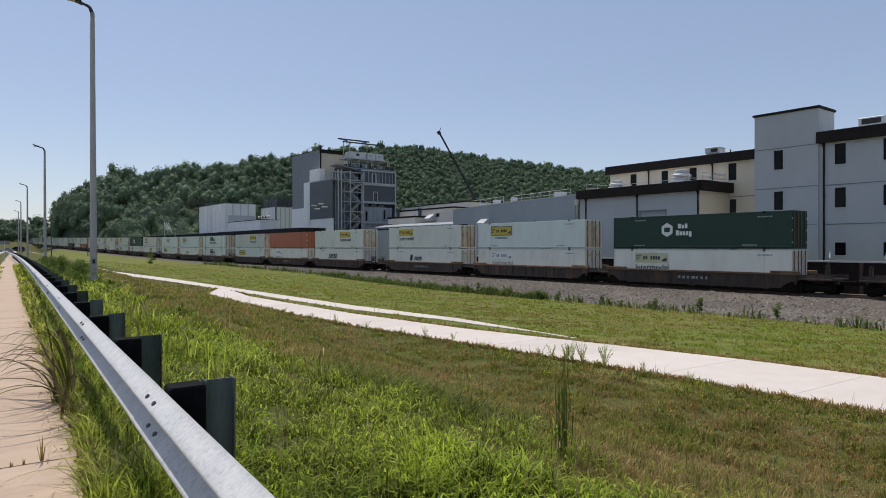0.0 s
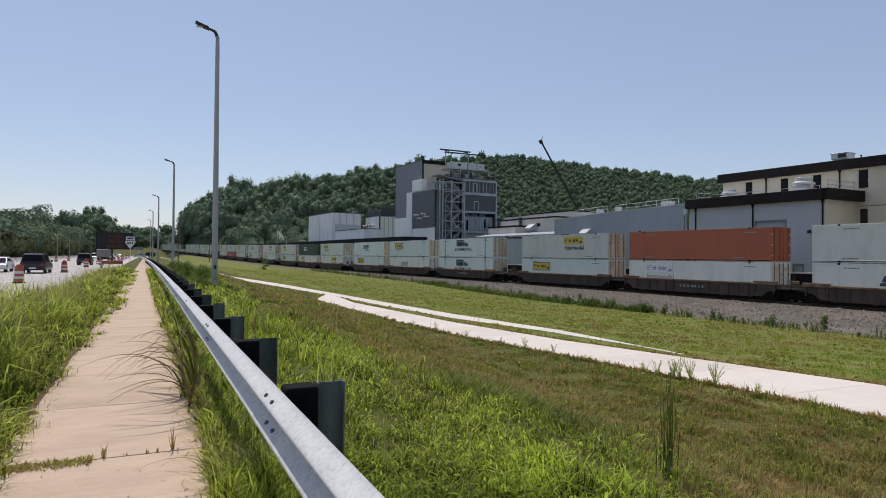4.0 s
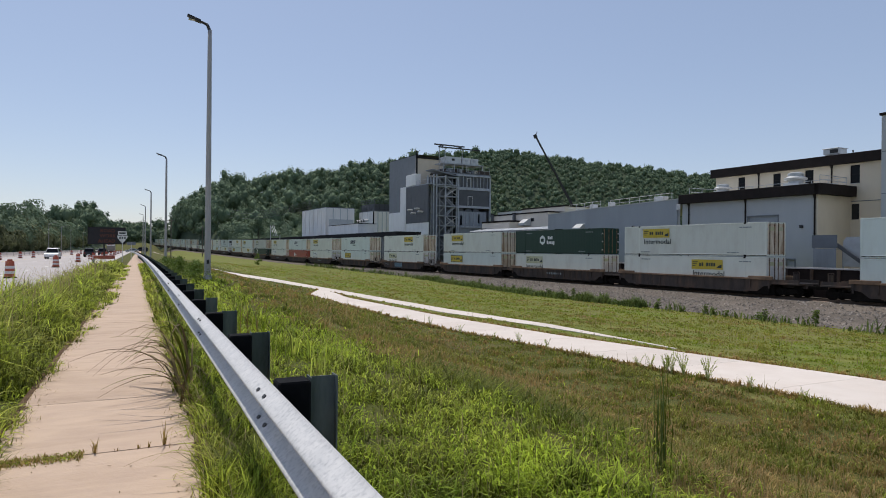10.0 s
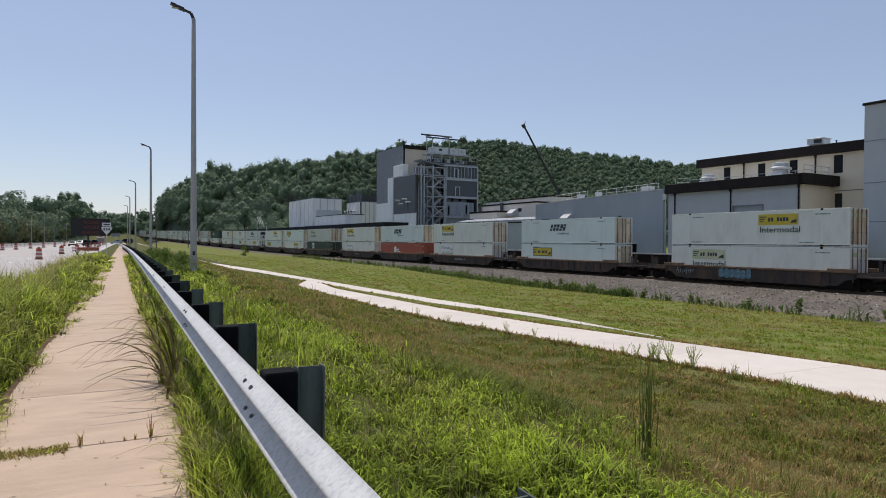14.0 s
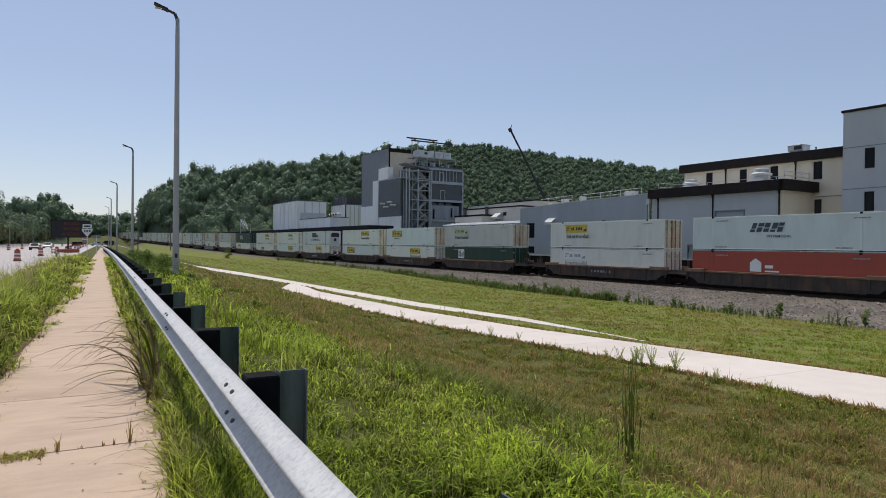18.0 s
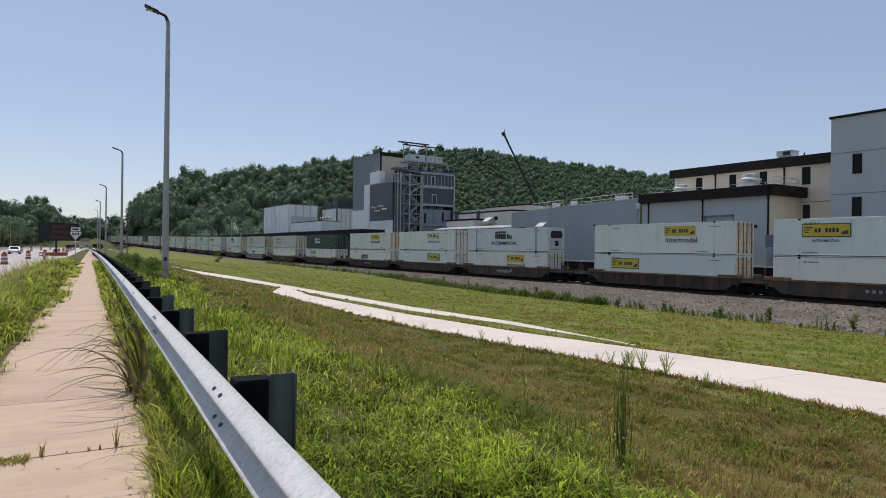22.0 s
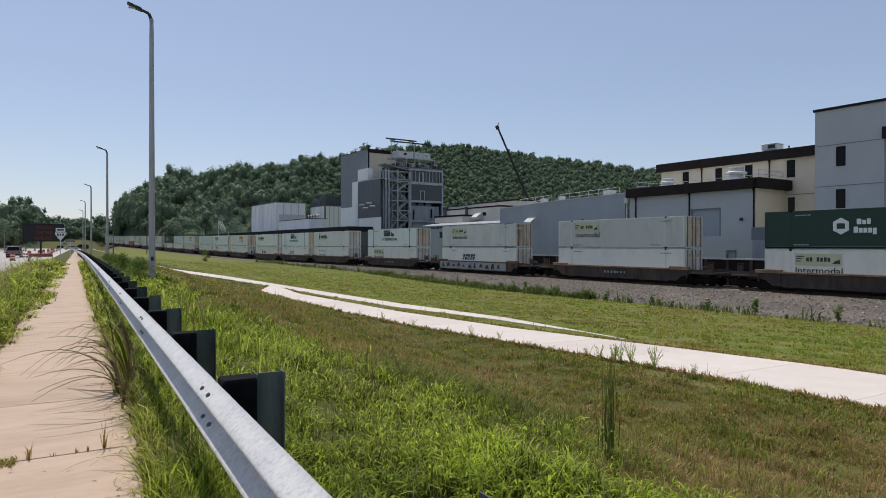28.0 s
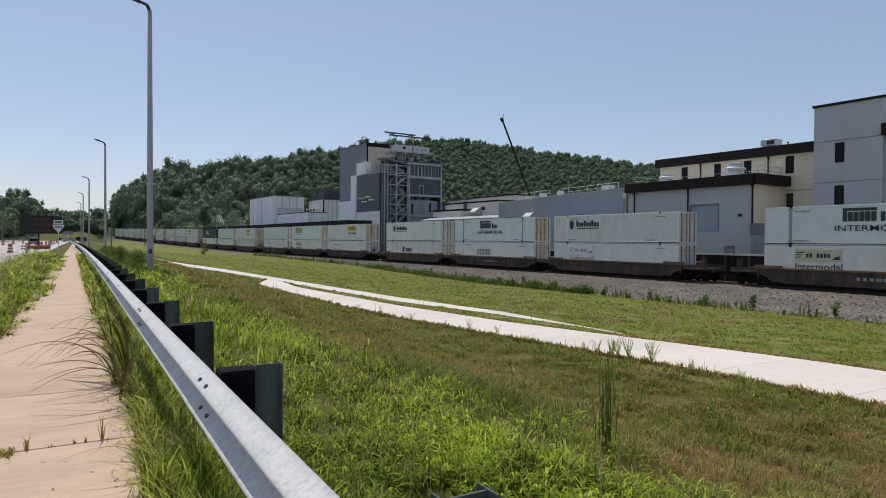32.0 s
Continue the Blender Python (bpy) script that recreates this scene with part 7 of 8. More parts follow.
def scatter(name, templates_, xs, ys, zs, sizes, tall, material, rounded=False):
    """Copies of crown templates joined into one mesh."""
    V, F, off = [], [], 0
    for i, (x, y, z, s) in enumerate(zip(xs, ys, zs, sizes)):
        tv, tf = templates_[i % len(templates_)]
        a = nrg.uniform(0, 6.28)
        c, n_ = math.cos(a), math.sin(a)
        h = s * tall * nrg.uniform(.85, 1.25) if np.isscalar(tall) else tall[i]
        V.append(np.stack([x + s * (tv[:, 0] * c - tv[:, 1] * n_), y + s * (tv[:, 0] * n_ + tv[:, 1] * c), z + h * tv[:, 2]], -1))
        F.append(tf + off)
        off += len(tv)
    return big_mesh(name, np.concatenate(V), np.concatenate(F), material, rounded, 3)


CROWNS_NEAR = [crown(k, 640, .018, .038) for k in range(7)]



def domed_crown(seed, n_leaf, boughs=6, leaf=1.0):
    """A far crown one unit wide and high: domed boughs under a coat of leaf sprays that lie on them, as arrays."""
    rg, ng = random.Random(seed), np.random.default_rng(seed)
    bm = bmesh.new()
    bmesh.ops.create_icosphere(bm, subdivisions=1, radius=1.0)
    bm.verts.index_update()
    bv, bf = np.array([tuple(v.co) for v in bm.verts]), np.array([[v.index for v in f.verts] for f in bm.faces])
    bm.free()
    V, F, P_, O_, off = [], [], [], [], 0
    for k in range(boughs):
        a, q = k * 2.1 + rg.uniform(-.6, .6), (0.0 if k == 0 else rg.uniform(.20, .31))
        c = np.array([q * math.cos(a), q * math.sin(a), .58 if k == 0 else rg.uniform(.34, .78)])
        rad = rg.uniform(.28, .34) if k == 0 else rg.uniform(.13, .22)
        V.append(c + bv * (1 + ng.uniform(-.15, .15, (len(bv), 1))) * rad * .74 * (1, 1, 1.15))
        F.append(bf + off)
        off += len(bv)
        n = n_leaf * 2 // 5 if k == 0 else n_leaf * 3 // (5 * (boughs - 1))
        o = ng.normal(size=(n, 3)) + (0, 0, .35)
        o /= np.linalg.norm(o, axis=1, keepdims=True)
        P_.append(c + o * rad * (1, 1, 1.15) * ng.uniform(.82, 1.10, (n, 1)))
        O_.append(o)
    p, o = np.concatenate(P_), np.concatenate(O_)
    nrm = o + ng.normal(size=o.shape) * .28
    u = np.cross(nrm, ng.normal(size=o.shape))
    u /= np.linalg.norm(u, axis=1, keepdims=True)
    v = np.cross(nrm, u)
    v /= np.linalg.norm(v, axis=1, keepdims=True)
    s_ = leaf * ng.uniform(.028, .054, (len(p), 1))
    tri = np.stack([p - u * s_, p + u * s_ * .62 + v * s_ * .9, p + u * s_ * .55 - v * s_ * .9], 1).reshape(-1, 3)
    return np.concatenate(V + [tri]), np.concatenate(F + [off + np.arange(len(tri)).reshape(-1, 3)])


SCRUBS = [crown(k + 40, 150, .05, .09) for k in range(5)]
CROWNS = [domed_crown(k + 20, 200) for k in range(12)]
CROWNS_FAR = [domed_crown(k + 70, 64, 4, 1.5) for k in range(12)]
# wooded hills: crowns set close but apart on the slopes that face the road
az_l, r_l = [], []
for k in range(46000):
    a = nrg.uniform(-14, 66) if k < 42000 else nrg.uniform(2.42, 9)
    rr = np.interp(a, SKY_AZ, SKY_R)
    lo = .58 if a < -1.5 else .48
    az_l.append(a), r_l.append(rr * (lo + (1.03 - lo) * nrg.uniform(0, 1) ** .8))
az_d, r_l = np.array(az_l), np.array(r_l)
az_l = np.radians(az_d)
tx, ty = r_l * np.sin(az_l), r_l * np.cos(az_l)
size = (9.5 + 10.5 * nrg.uniform(0, 1, len(tx)) ** 1.4) * np.interp(r_l, [180, 600], [.72, 1.05]) * np.where((az_d > -2.2) & (az_d < 2.3), .75, 1.0) * np.interp(az_d, [2, 14, 24, 31, 66], [1.08, 1.0, .74, .52, .48])
dd_ = tx * TC + ty * TS
keep = (hill_height(tx, ty) > .8) & (((dd_ > 68) & (az_d > 2.85) & ((dd_ > 100) | (ty > 215))) | (tx < -33) | ((az_d > -1.9) & (az_d < 1.9) & (ty > 600)))
cells, chosen = {}, []
for i in np.nonzero(keep)[0]:
    cx, cy = int(tx[i] // 12), int(ty[i] // 12)
    gap = size[i] * .68
    if all((tx[i] - tx[q]) ** 2 + (ty[i] - ty[q]) ** 2 > gap * gap for u in (-1, 0, 1) for v in (-1, 0, 1) for q in cells.get((cx + u, cy + v), ())):
        cells.setdefault((cx, cy), []).append(i)
        chosen.append(i)
tx, ty, r_l, size = tx[chosen], ty[chosen], r_l[chosen], size[chosen]
tz = ground_z(tx, ty)
# a screen of trees at the very foot of the near slopes, and more on the far gap
near_w = r_l < 400
right_w = ~near_w & (np.degrees(np.arctan2(tx, ty)) > 22)
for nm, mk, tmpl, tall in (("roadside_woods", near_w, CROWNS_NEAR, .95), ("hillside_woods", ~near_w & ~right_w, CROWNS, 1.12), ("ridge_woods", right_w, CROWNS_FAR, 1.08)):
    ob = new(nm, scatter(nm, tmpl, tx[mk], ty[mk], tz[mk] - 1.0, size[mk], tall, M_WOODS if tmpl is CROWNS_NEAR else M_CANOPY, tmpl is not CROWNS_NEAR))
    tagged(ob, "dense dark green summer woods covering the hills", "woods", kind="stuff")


# the tall edge of the wood beside the line
ea = np.radians(2.62 + 2.1 * nrg.uniform(0, 1, 150) ** 1.2)
er = np.where(nrg.uniform(0, 1, 150) < .5, nrg.uniform(585, 680, 150), 70.0 / np.sin(ea + radians(TRACK_TURN)) + nrg.uniform(0, 60, 150))
ex, ey = er * np.sin(ea), er * np.cos(ea)
ez = ground_z(ex, ey) - 1.5
eh = np.maximum(np.interp(np.degrees(ea), [2.6, 2.8, 3.4, 6.0], [.052, .066, .076, .088]) * er * nrg.uniform(.55, 1.0, 150) - ez, 9.0)
ob = new("wood_edge", scatter("wood_edge", CROWNS_NEAR, ex, ey, ez, np.clip(eh * .55, 8, 17), eh, M_WOODS))
tagged(ob, "tall dark edge of the wood beside the railway", "woods", kind="stuff")
# lighter scrub in front of the woods beyond the road
k = 0
sx_, sy_ = [], []
while k < 480:
    sx_.append(-33 - 24 * nrg.uniform(0, 1) ** 1.6), sy_.append(90 + 560 * nrg.uniform(0, 1) ** 1.3)
    k += 1
sx_, sy_ = np.array(sx_), np.array(sy_)
ob = new("roadside_scrub", scatter("roadside_scrub", SCRUBS, sx_, sy_, ground_z(sx_, sy_) - .8, nrg.uniform(3.5, 8.5, 480), 1.2, M_SCRUB))
tagged(ob, "lighter green scrub at the foot of the roadside woods", "scrub", kind="stuff")


# ---- blades ----
def blades(name, x, y, z, h, w, lean, material, label, category="grass", stiff=.45, heading=None):
    """Tapering bent blades as one mesh."""
    n = len(x)
    a = nrg.uniform(0, 2 * np.pi, n)
    b = a + np.pi / 2 + nrg.uniform(-.6, .6, n) if heading is None else heading
    a = a if heading is None else heading + np.pi / 2 + nrg.uniform(-.5, .5, n)
    dx, dy = np.cos(b) * lean * h, np.sin(b) * lean * h
    ux, uy = np.cos(a) * w / 2, np.sin(a) * w / 2
    P = np.empty((n, 5, 3))
    P[:, 0] = np.stack([x - ux, y - uy, z], -1)
    P[:, 1] = np.stack([x + ux, y + uy, z], -1)
    mx, my, mz = x + dx * stiff * .6, y + dy * stiff * .6, z + h * .60
    P[:, 2] = np.stack([mx + ux * .75, my + uy * .75, mz], -1)
    P[:, 3] = np.stack([mx - ux * .75, my - uy * .75, mz], -1)
    P[:, 4] = np.stack([x + dx, y + dy, z + h * np.sqrt(np.maximum(.15, 1 - .55 * lean ** 2))], -1)
    base = (np.arange(n) * 5)[:, None, None]
    T = np.array([[0, 1, 2], [0, 2, 3], [3, 2, 4]])[None]
    me = big_mesh(name, P.reshape(-1, 3), (base + T).reshape(-1, 3), material, False, 3)
    ob = new(name, me)
    return tagged(ob, label, category, kind="stuff")


def on_hard(x, y):
    """True where a slab, the road or the ballast lies."""
    out = (x > SW_L - .02) & (x < SW_R + .02) | (x < -3.3)
    pn, pf = np.interp(y, [k[0] for k in PATH_N], [k[1] for k in PATH_N]), np.interp(y, [k[0] for k in PATH_F], [k[1] for k in PATH_F])
    out |= (x > pn) & (x < pf) & (y < 50)
    bn, bf = np.interp(y, [k[0] for k in BR_N], [k[1] for k in BR_N]), np.interp(y, [k[0] for k in BR_F], [k[1] for k in BR_F])
    out |= (x > bn) & (x < bf) & (y > 16)
    s, d = -x * TS + y * TC, x * TC + y * TS
    out |= d > np.array([ballast_edge(v) for v in s]) + .3
    return out


def noise_at(x, y, f, o=0.0):
    return np.array([noise.noise((float(p) * f, float(q) * f, o)) for p, q in zip(x, y)])


def sample(n, r0, r1, a0, a1):
    r = r0 * (r1 / r0) ** nrg.uniform(0, 1, n)
    a = np.radians(nrg.uniform(a0, a1, n))
    return r * np.sin(a), r * np.cos(a), r


def tufts(name, x, y, z, h, r, per, spread, lean, width, material, label, category="grass", stiff=.45):
    """Blades in tufts that spread from their middles."""
    n = len(x)
    rep = lambda q: np.repeat(q, per)
    a = nrg.uniform(0, 2 * np.pi, n * per)
    q = np.abs(nrg.normal(0, 1, n * per)) * spread
    bx, by = rep(x) + np.cos(a) * q, rep(y) + np.sin(a) * q
    hb = rep(h) * nrg.uniform(.45, 1.15, n * per)
    ln = nrg.uniform(lean[0], lean[1], n * per)
    wb = np.maximum(width, rep(r) * .0022) * nrg.uniform(.5, 1.4, n * per)
    return blades(name, bx, by, rep(z), hb, wb, ln, material, label, category, stiff, a)


def leafy(name, x, y, z, ln, w, up_, droop, material, label, category="grass", heading=None):
    """Broad blades that rise and bend over, as one mesh: five triangles each."""
    n = len(x)
    a = nrg.uniform(0, 2 * np.pi, n) if heading is None else heading
    ca, sa = np.cos(a), np.sin(a)
    twist = nrg.uniform(-.5, .5, n)
    P = np.empty((n, 7, 3))
    for k, (f, g) in enumerate(((0.0, .55), (.38, 1.0), (.74, .72))):
        run = ln * f * (.35 + .55 * f)
        cx, cy, cz = x + ca * run, y + sa * run, z + ln * (up_ * f - droop * f * f)
        P[:, 2 * k] = np.stack([cx - sa * w * g / 2, cy + ca * w * g / 2, cz - twist * w * g / 2], -1)
        P[:, 2 * k + 1] = np.stack([cx + sa * w * g / 2, cy - ca * w * g / 2, cz + twist * w * g / 2], -1)
    P[:, 6] = np.stack([x + ca * ln * .9, y + sa * ln * .9, z + ln * (up_ - droop)], -1)
    T = np.array([[0, 1, 3], [0, 3, 2], [2, 3, 5], [2, 5, 4], [4, 5, 6]])[None]
    me = big_mesh(name, P.reshape(-1, 3), ((np.arange(n) * 7)[:, None, None] + T).reshape(-1, 3), material, False, 3)
    return tagged(new(name, me), label, category, kind="stuff")


# the lush strip along the guard rail ends at this distance across
LUSH = ([0, 3.7, 5, 6.3, 8.5, 12, 14, 20, 30, 60], [4.0, 4.05, 4.2, 4.45, 3.75, 3.4, 3.05, 3.0, 3.4, 4.2])


def fields(n, r0, r1, a0, a1):
    x, y, r = sample(n, r0, r1, a0, a1)
    ok = (x > 1.05) & ~on_hard(x, y)
    x, y, r = x[ok], y[ok], r[ok]
    n1, n2, n3 = noise_at(x, y, .35), noise_at(x, y, 1.3, 7.0), noise_at(x, y, 2.6, 3.0)
    beyond = x > np.interp(y, [k[0] for k in PATH_F], [k[1] for k in PATH_F])
    g = smooth01((np.interp(y, *LUSH) + .5 * n1 + .75 * n2 + .35 * n3 - x) / .8 + .5)
    is_green = nrg.uniform(0, 1, len(x)) < np.clip(g + .03, 0, 1)
    return x, y, r, n1, n2, n3, beyond, is_green


def swale_share(x, y, n1, n2):
    """How much of the grass below the bank is dark green: a strip by the path, and patches."""
    pn = np.interp(y, [k[0] for k in PATH_N], [k[1] for k in PATH_N])
    return np.clip(.42 + .44 * smooth01((x - pn + 2.2) / 1.6) + .8 * n1 + .5 * n2 + .42 * smooth01((y - 9) / 8), 0, 1)


def streaks(x, y):
    """Patches drawn out along the railway."""
    d, q = x * TC + y * TS, -x * TS + y * TC
    return .9 * noise_at(d, q * .22, .55, 31.0) + .6 * noise_at(d, q * .4, 1.5, 33.0) + nrg.normal(0, .05, len(x))


# a short mat under everything
x, y, r, n1, n2, n3, beyond, is_green = fields(120000, 1.9, 160.0, 2, 74)
z = ground_z(x, y, False) - .02
mat = np.clip(.7 + .9 * n2 + .5 * n1, .25, 1.7)
dark = nrg.uniform(0, 1, len(x)) < swale_share(x, y, n1, n2)
patch = streaks(x, y)
for nm, m, hh, mt, lab in (("bank_turf", is_green & ~beyond, .12, M_BLADE2, "short green turf on the bank"),
                           ("swale_turf", ~is_green & ~beyond & dark, .11, M_MOSS, "short dark green turf in the swale"),
                           ("dry_turf", ~is_green & ~beyond & ~dark, .13, M_DRY, "short brownish dry grass below the bank"),
                           ("meadow_grass", beyond & (patch <= .16), .12, M_MEADOW, "short yellow-green mown grass by the railway"),
                           ("meadow_clover", beyond & (patch > .16), .12, M_CLOVER, "patches of fresh green clover by the railway")):
    blades(nm, x[m], y[m], z[m], np.maximum(hh * mat[m] * nrg.uniform(.5, 1.3, m.sum()), .04), np.maximum(.009, r[m] * .0014) * nrg.uniform(.5, 1.5, m.sum()), nrg.uniform(.25, 1.2, m.sum()), mt, lab)
# thin dry grass close below the bank
x, y, r, n1, n2, n3, beyond, is_green = fields(80000, 4.2, 24.0, 8, 74)
m = ~is_green & ~beyond
x, y, r, n1, n2 = x[m], y[m], r[m], n1[m], n2[m]
dark = nrg.uniform(0, 1, len(x)) < .85 * swale_share(x, y, n1, n2)
for nm, m, mt, lab in (("thin_dry_grass", ~dark, M_DRY2, "thin olive-brown grass below the bank"), ("thin_swale_grass", dark, M_MOSS, "thin dark green grass in the swale")):
    blades(nm, x[m], y[m], ground_z(x[m], y[m], False) - .02, np.clip(.15 * (.8 + .9 * n2[m]), .05, .4) * nrg.uniform(.6, 1.4, m.sum()), np.maximum(.006, r[m] * .0009) * nrg.uniform(.6, 1.4, m.sum()), nrg.uniform(.15, .9, m.sum()), mt, lab)
# a closer mat over the middle distance
x, y, r, n1, n2, n3, beyond, is_green = fields(165000, 9.0, 170.0, 4, 74)
z = ground_z(x, y, False) - .02
mat = np.clip(.7 + .9 * n2 + .5 * n1, .3, 1.6)
dark = nrg.uniform(0, 1, len(x)) < swale_share(x, y, n1, n2)
patch = streaks(x, y)
for nm, m, hh, mt, lab in (("dry_grass", ~beyond & ~dark & ~is_green, .14, M_DRY2, "short olive grass below the bank"), ("swale_grass", ~beyond & dark & ~is_green, .13, M_MOSS, "short dark green grass below the bank"),
                           ("lush_grass", ~beyond & is_green, .16, M_BLADE, "fresh green grass on the far bank"),
                           ("railway_grass", beyond & (patch <= .14) & (patch > -.26), .13, M_MEADOW, "short yellow-green grass between path and ballast"),
                           ("railway_clover", beyond & (patch > .14), .12, M_CLOVER, "fresh green clover between path and ballast"),
                           ("railway_straw", beyond & (patch <= -.26), .13, M_DRY2, "worn brownish grass between path and ballast")):
    blades(nm, x[m], y[m], z[m], np.maximum(hh * mat[m] * nrg.uniform(.5, 1.3, m.sum()), .04), r[m] * .0014 * nrg.uniform(.5, 1.5, m.sum()), nrg.uniform(.4, 1.4, m.sum()), mt, lab)
# broad bent blades over the lush strip, in clumps with dark hollows between them
x, y, r, n1, n2, n3, beyond, is_green = fields(108000, 1.9, 40.0, 2, 66)
m = is_green & ~beyond & (n3 + .5 * n2 + nrg.normal(0, .10, len(x)) > -.10)
x, y, r, n2, n3 = x[m], y[m], r[m], n2[m], n3[m]
lift = np.clip(.55 + .8 * n3 + .5 * n2, .1, 1.3)
ln = nrg.uniform(.08, .20, len(x)) * np.clip(.8 + .7 * n2, .5, 1.4)
leafy("bank_grass", x, y, ground_z(x, y, False) - .02 + .15 * lift * nrg.uniform(0, 1, len(x)), ln, np.maximum(.010, r * .0013) * nrg.uniform(.6, 1.4, len(x)), nrg.uniform(.7, 1.25, len(x)), nrg.uniform(.25, .85, len(x)), M_BLADE, "bright green broad-bladed grass on the bank")
# coarse tufts over it
x, y, r, n1, n2, n3, beyond, is_green = fields(15000, 1.9, 60.0, 2, 74)
z = ground_z(x, y, False) - .02
for nm, m, hh, per, mt, lab in (("bank_tufts", is_green & ~beyond & (n3 > .12), .20, 9, M_BLADE2, "darker green grass tufts on the bank"),
                                ("dry_tufts", ~is_green & ~beyond & (n3 > .0), .17, 8, M_DRY2, "olive and brown grass tufts below the bank"),
                                ("meadow_tufts", beyond & (n3 > .06), .14, 6, M_MEADOW, "yellow-green grass tufts by the railway")):
    tufts(nm, x[m], y[m], z[m], hh * np.clip(.8 + .8 * n2[m] + .6 * n3[m], .4, 1.6), r[m], per, .05, (.12, 1.0), .012, mt, lab)
# clumps in the mown grass and the swale: fresh, dark and dry by patches
x, y, r, n1, n2, n3, beyond, is_green = fields(16000, 5.0, 90.0, 8, 74)
z = ground_z(x, y, False) - .02
patch = streaks(x, y)
low = ~beyond & ~is_green
for nm, m, hh, per, mt, lab in (("clover_tufts", beyond & (patch > .10), .10, 7, M_CLOVER, "fresh green clumps in the grass by the railway"),
                                ("meadow_dark_tufts", beyond & (patch < -.10), .11, 7, M_MOSS, "darker clumps in the grass by the railway"),
                                ("swale_tufts", low & (n1 + n2 > .10), .20, 8, M_MOSS, "dark green clumps in the swale"),
                                ("swale_hollow_tufts", low & (n3 < -.22), .13, 7, M_BLADE2, "deep green clumps in the swale"),
                                ("swale_fresh_tufts", low & (n3 > .25), .12, 6, M_CLOVER, "fresh green sprigs in the swale")):
    tufts(nm, x[m], y[m], z[m], hh * np.clip(.9 + .9 * n2[m], .5, 1.6) * np.interp(r[m], [8, 20], [1, .6]), r[m], per, .07, (.15, 1.1), .010, mt, lab)
# one darker, fuller patch at the foot of the lush strip
x, y = nrg.normal(4.4, .55, 2600), nrg.normal(7.7, .9, 2600)
leafy("dark_bank_grass", x, y, ground_z(x, y, False) - .02 + nrg.uniform(0, .10, 2600), nrg.uniform(.14, .30, 2600), nrg.uniform(.008, .016, 2600), nrg.uniform(.8, 1.3, 2600), nrg.uniform(.2, .7, 2600), M_BLADE2, "darker blue-green fuller grass patch on the bank")

# tall grass on both sides of the footpath
n = 5200
yy = 2.0 * (60 / 2.0) ** nrg.uniform(0, 1, n)
xx = nrg.uniform(-3.3, -.62, n)


def verge_height(xx, yy):
    rise = smooth01((-xx - .90) / .95)
    return (.18 + .12 * smooth01((-xx - 2.2) / .8) + (.84 - .36 * smooth01((yy - 14) / 14)) * rise) * np.clip(.85 + 1.3 * noise_at(xx, yy, .75, 2.0) + .5 * noise_at(xx, yy, 2.2, 5.0), .25, 1.5)


def verge_keep(xx, yy):
    return xx < SW_L + .09 + .24 * noise_at(xx * 0, yy, .9, 4.0) + .26 * smooth01((yy - 9) / 12)


keep = verge_keep(xx, yy)
xx, yy = xx[keep], yy[keep]
hh = verge_height(xx, yy)
# over half the tufts take the dark blade colour, as shade inside the verge
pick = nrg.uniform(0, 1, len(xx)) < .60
for nm, m, mt, lab in (("verge_grass", ~pick, M_VERGE, "tall lush grass between the footpath and the road"), ("shaded_verge_grass", pick, M_BLADE2, "dark blades coloured as shade in the tall verge grass")):
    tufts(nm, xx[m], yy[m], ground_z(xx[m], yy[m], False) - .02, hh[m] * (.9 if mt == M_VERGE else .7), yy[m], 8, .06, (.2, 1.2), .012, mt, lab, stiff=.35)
# long blades bending over it
n = 22000
yy = 2.0 * (50 / 2.0) ** nrg.uniform(0, 1, n)
xx = nrg.uniform(-3.3, -.62, n)
keep = verge_keep(xx, yy)
xx, yy = xx[keep], yy[keep]
hh = verge_height(xx, yy)
clump = noise_at(xx, yy, 2.4, 15.0)
ok = clump + nrg.normal(0, .10, len(xx)) > .0
xx, yy, hh, clump = xx[ok], yy[ok], hh[ok], clump[ok]
n = len(xx)
leafy("verge_blades", xx, yy, ground_z(xx, yy, False) - .02 + hh * nrg.uniform(.0, .55, n), np.clip(hh * nrg.uniform(.5, 1.0, n), .10, .60), np.maximum(.014, yy * .0013) * nrg.uniform(.6, 1.4, n), nrg.uniform(.7, 1.3, n), nrg.uniform(.4, 1.1, n), M_VERGE, "long bright blades bending over the verge")
n = 900
yy = 3.5 * (40 / 3.5) ** nrg.uniform(0, 1, n)
xx = nrg.uniform(-3.1, -1.45, n)
blades("verge_seed_stalks", xx, yy, ground_z(xx, yy, False) - .02, nrg.uniform(.8, 1.4, n), np.maximum(.0035, yy * .0006), nrg.uniform(.1, .7, n), M_STRAW, "tall thin seed stalks over the verge grass", stiff=.3)
n = 2600
yy = 1.8 * (60 / 1.8) ** nrg.uniform(0, 1, n)
xx = .46 + .72 * nrg.uniform(0, 1, n)
xx = xx - .14 * np.abs(noise_at(xx * 0, yy, .9, 6.0)) - .12 * smooth01((yy - 9) / 12)
hh = .27 * np.clip(1 + .9 * noise_at(xx, yy, 1.1, 9.0), .35, 1.6)
xx = xx + bend(yy)
# the dark third imitates shade under the rail by its blade colour
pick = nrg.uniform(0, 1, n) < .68
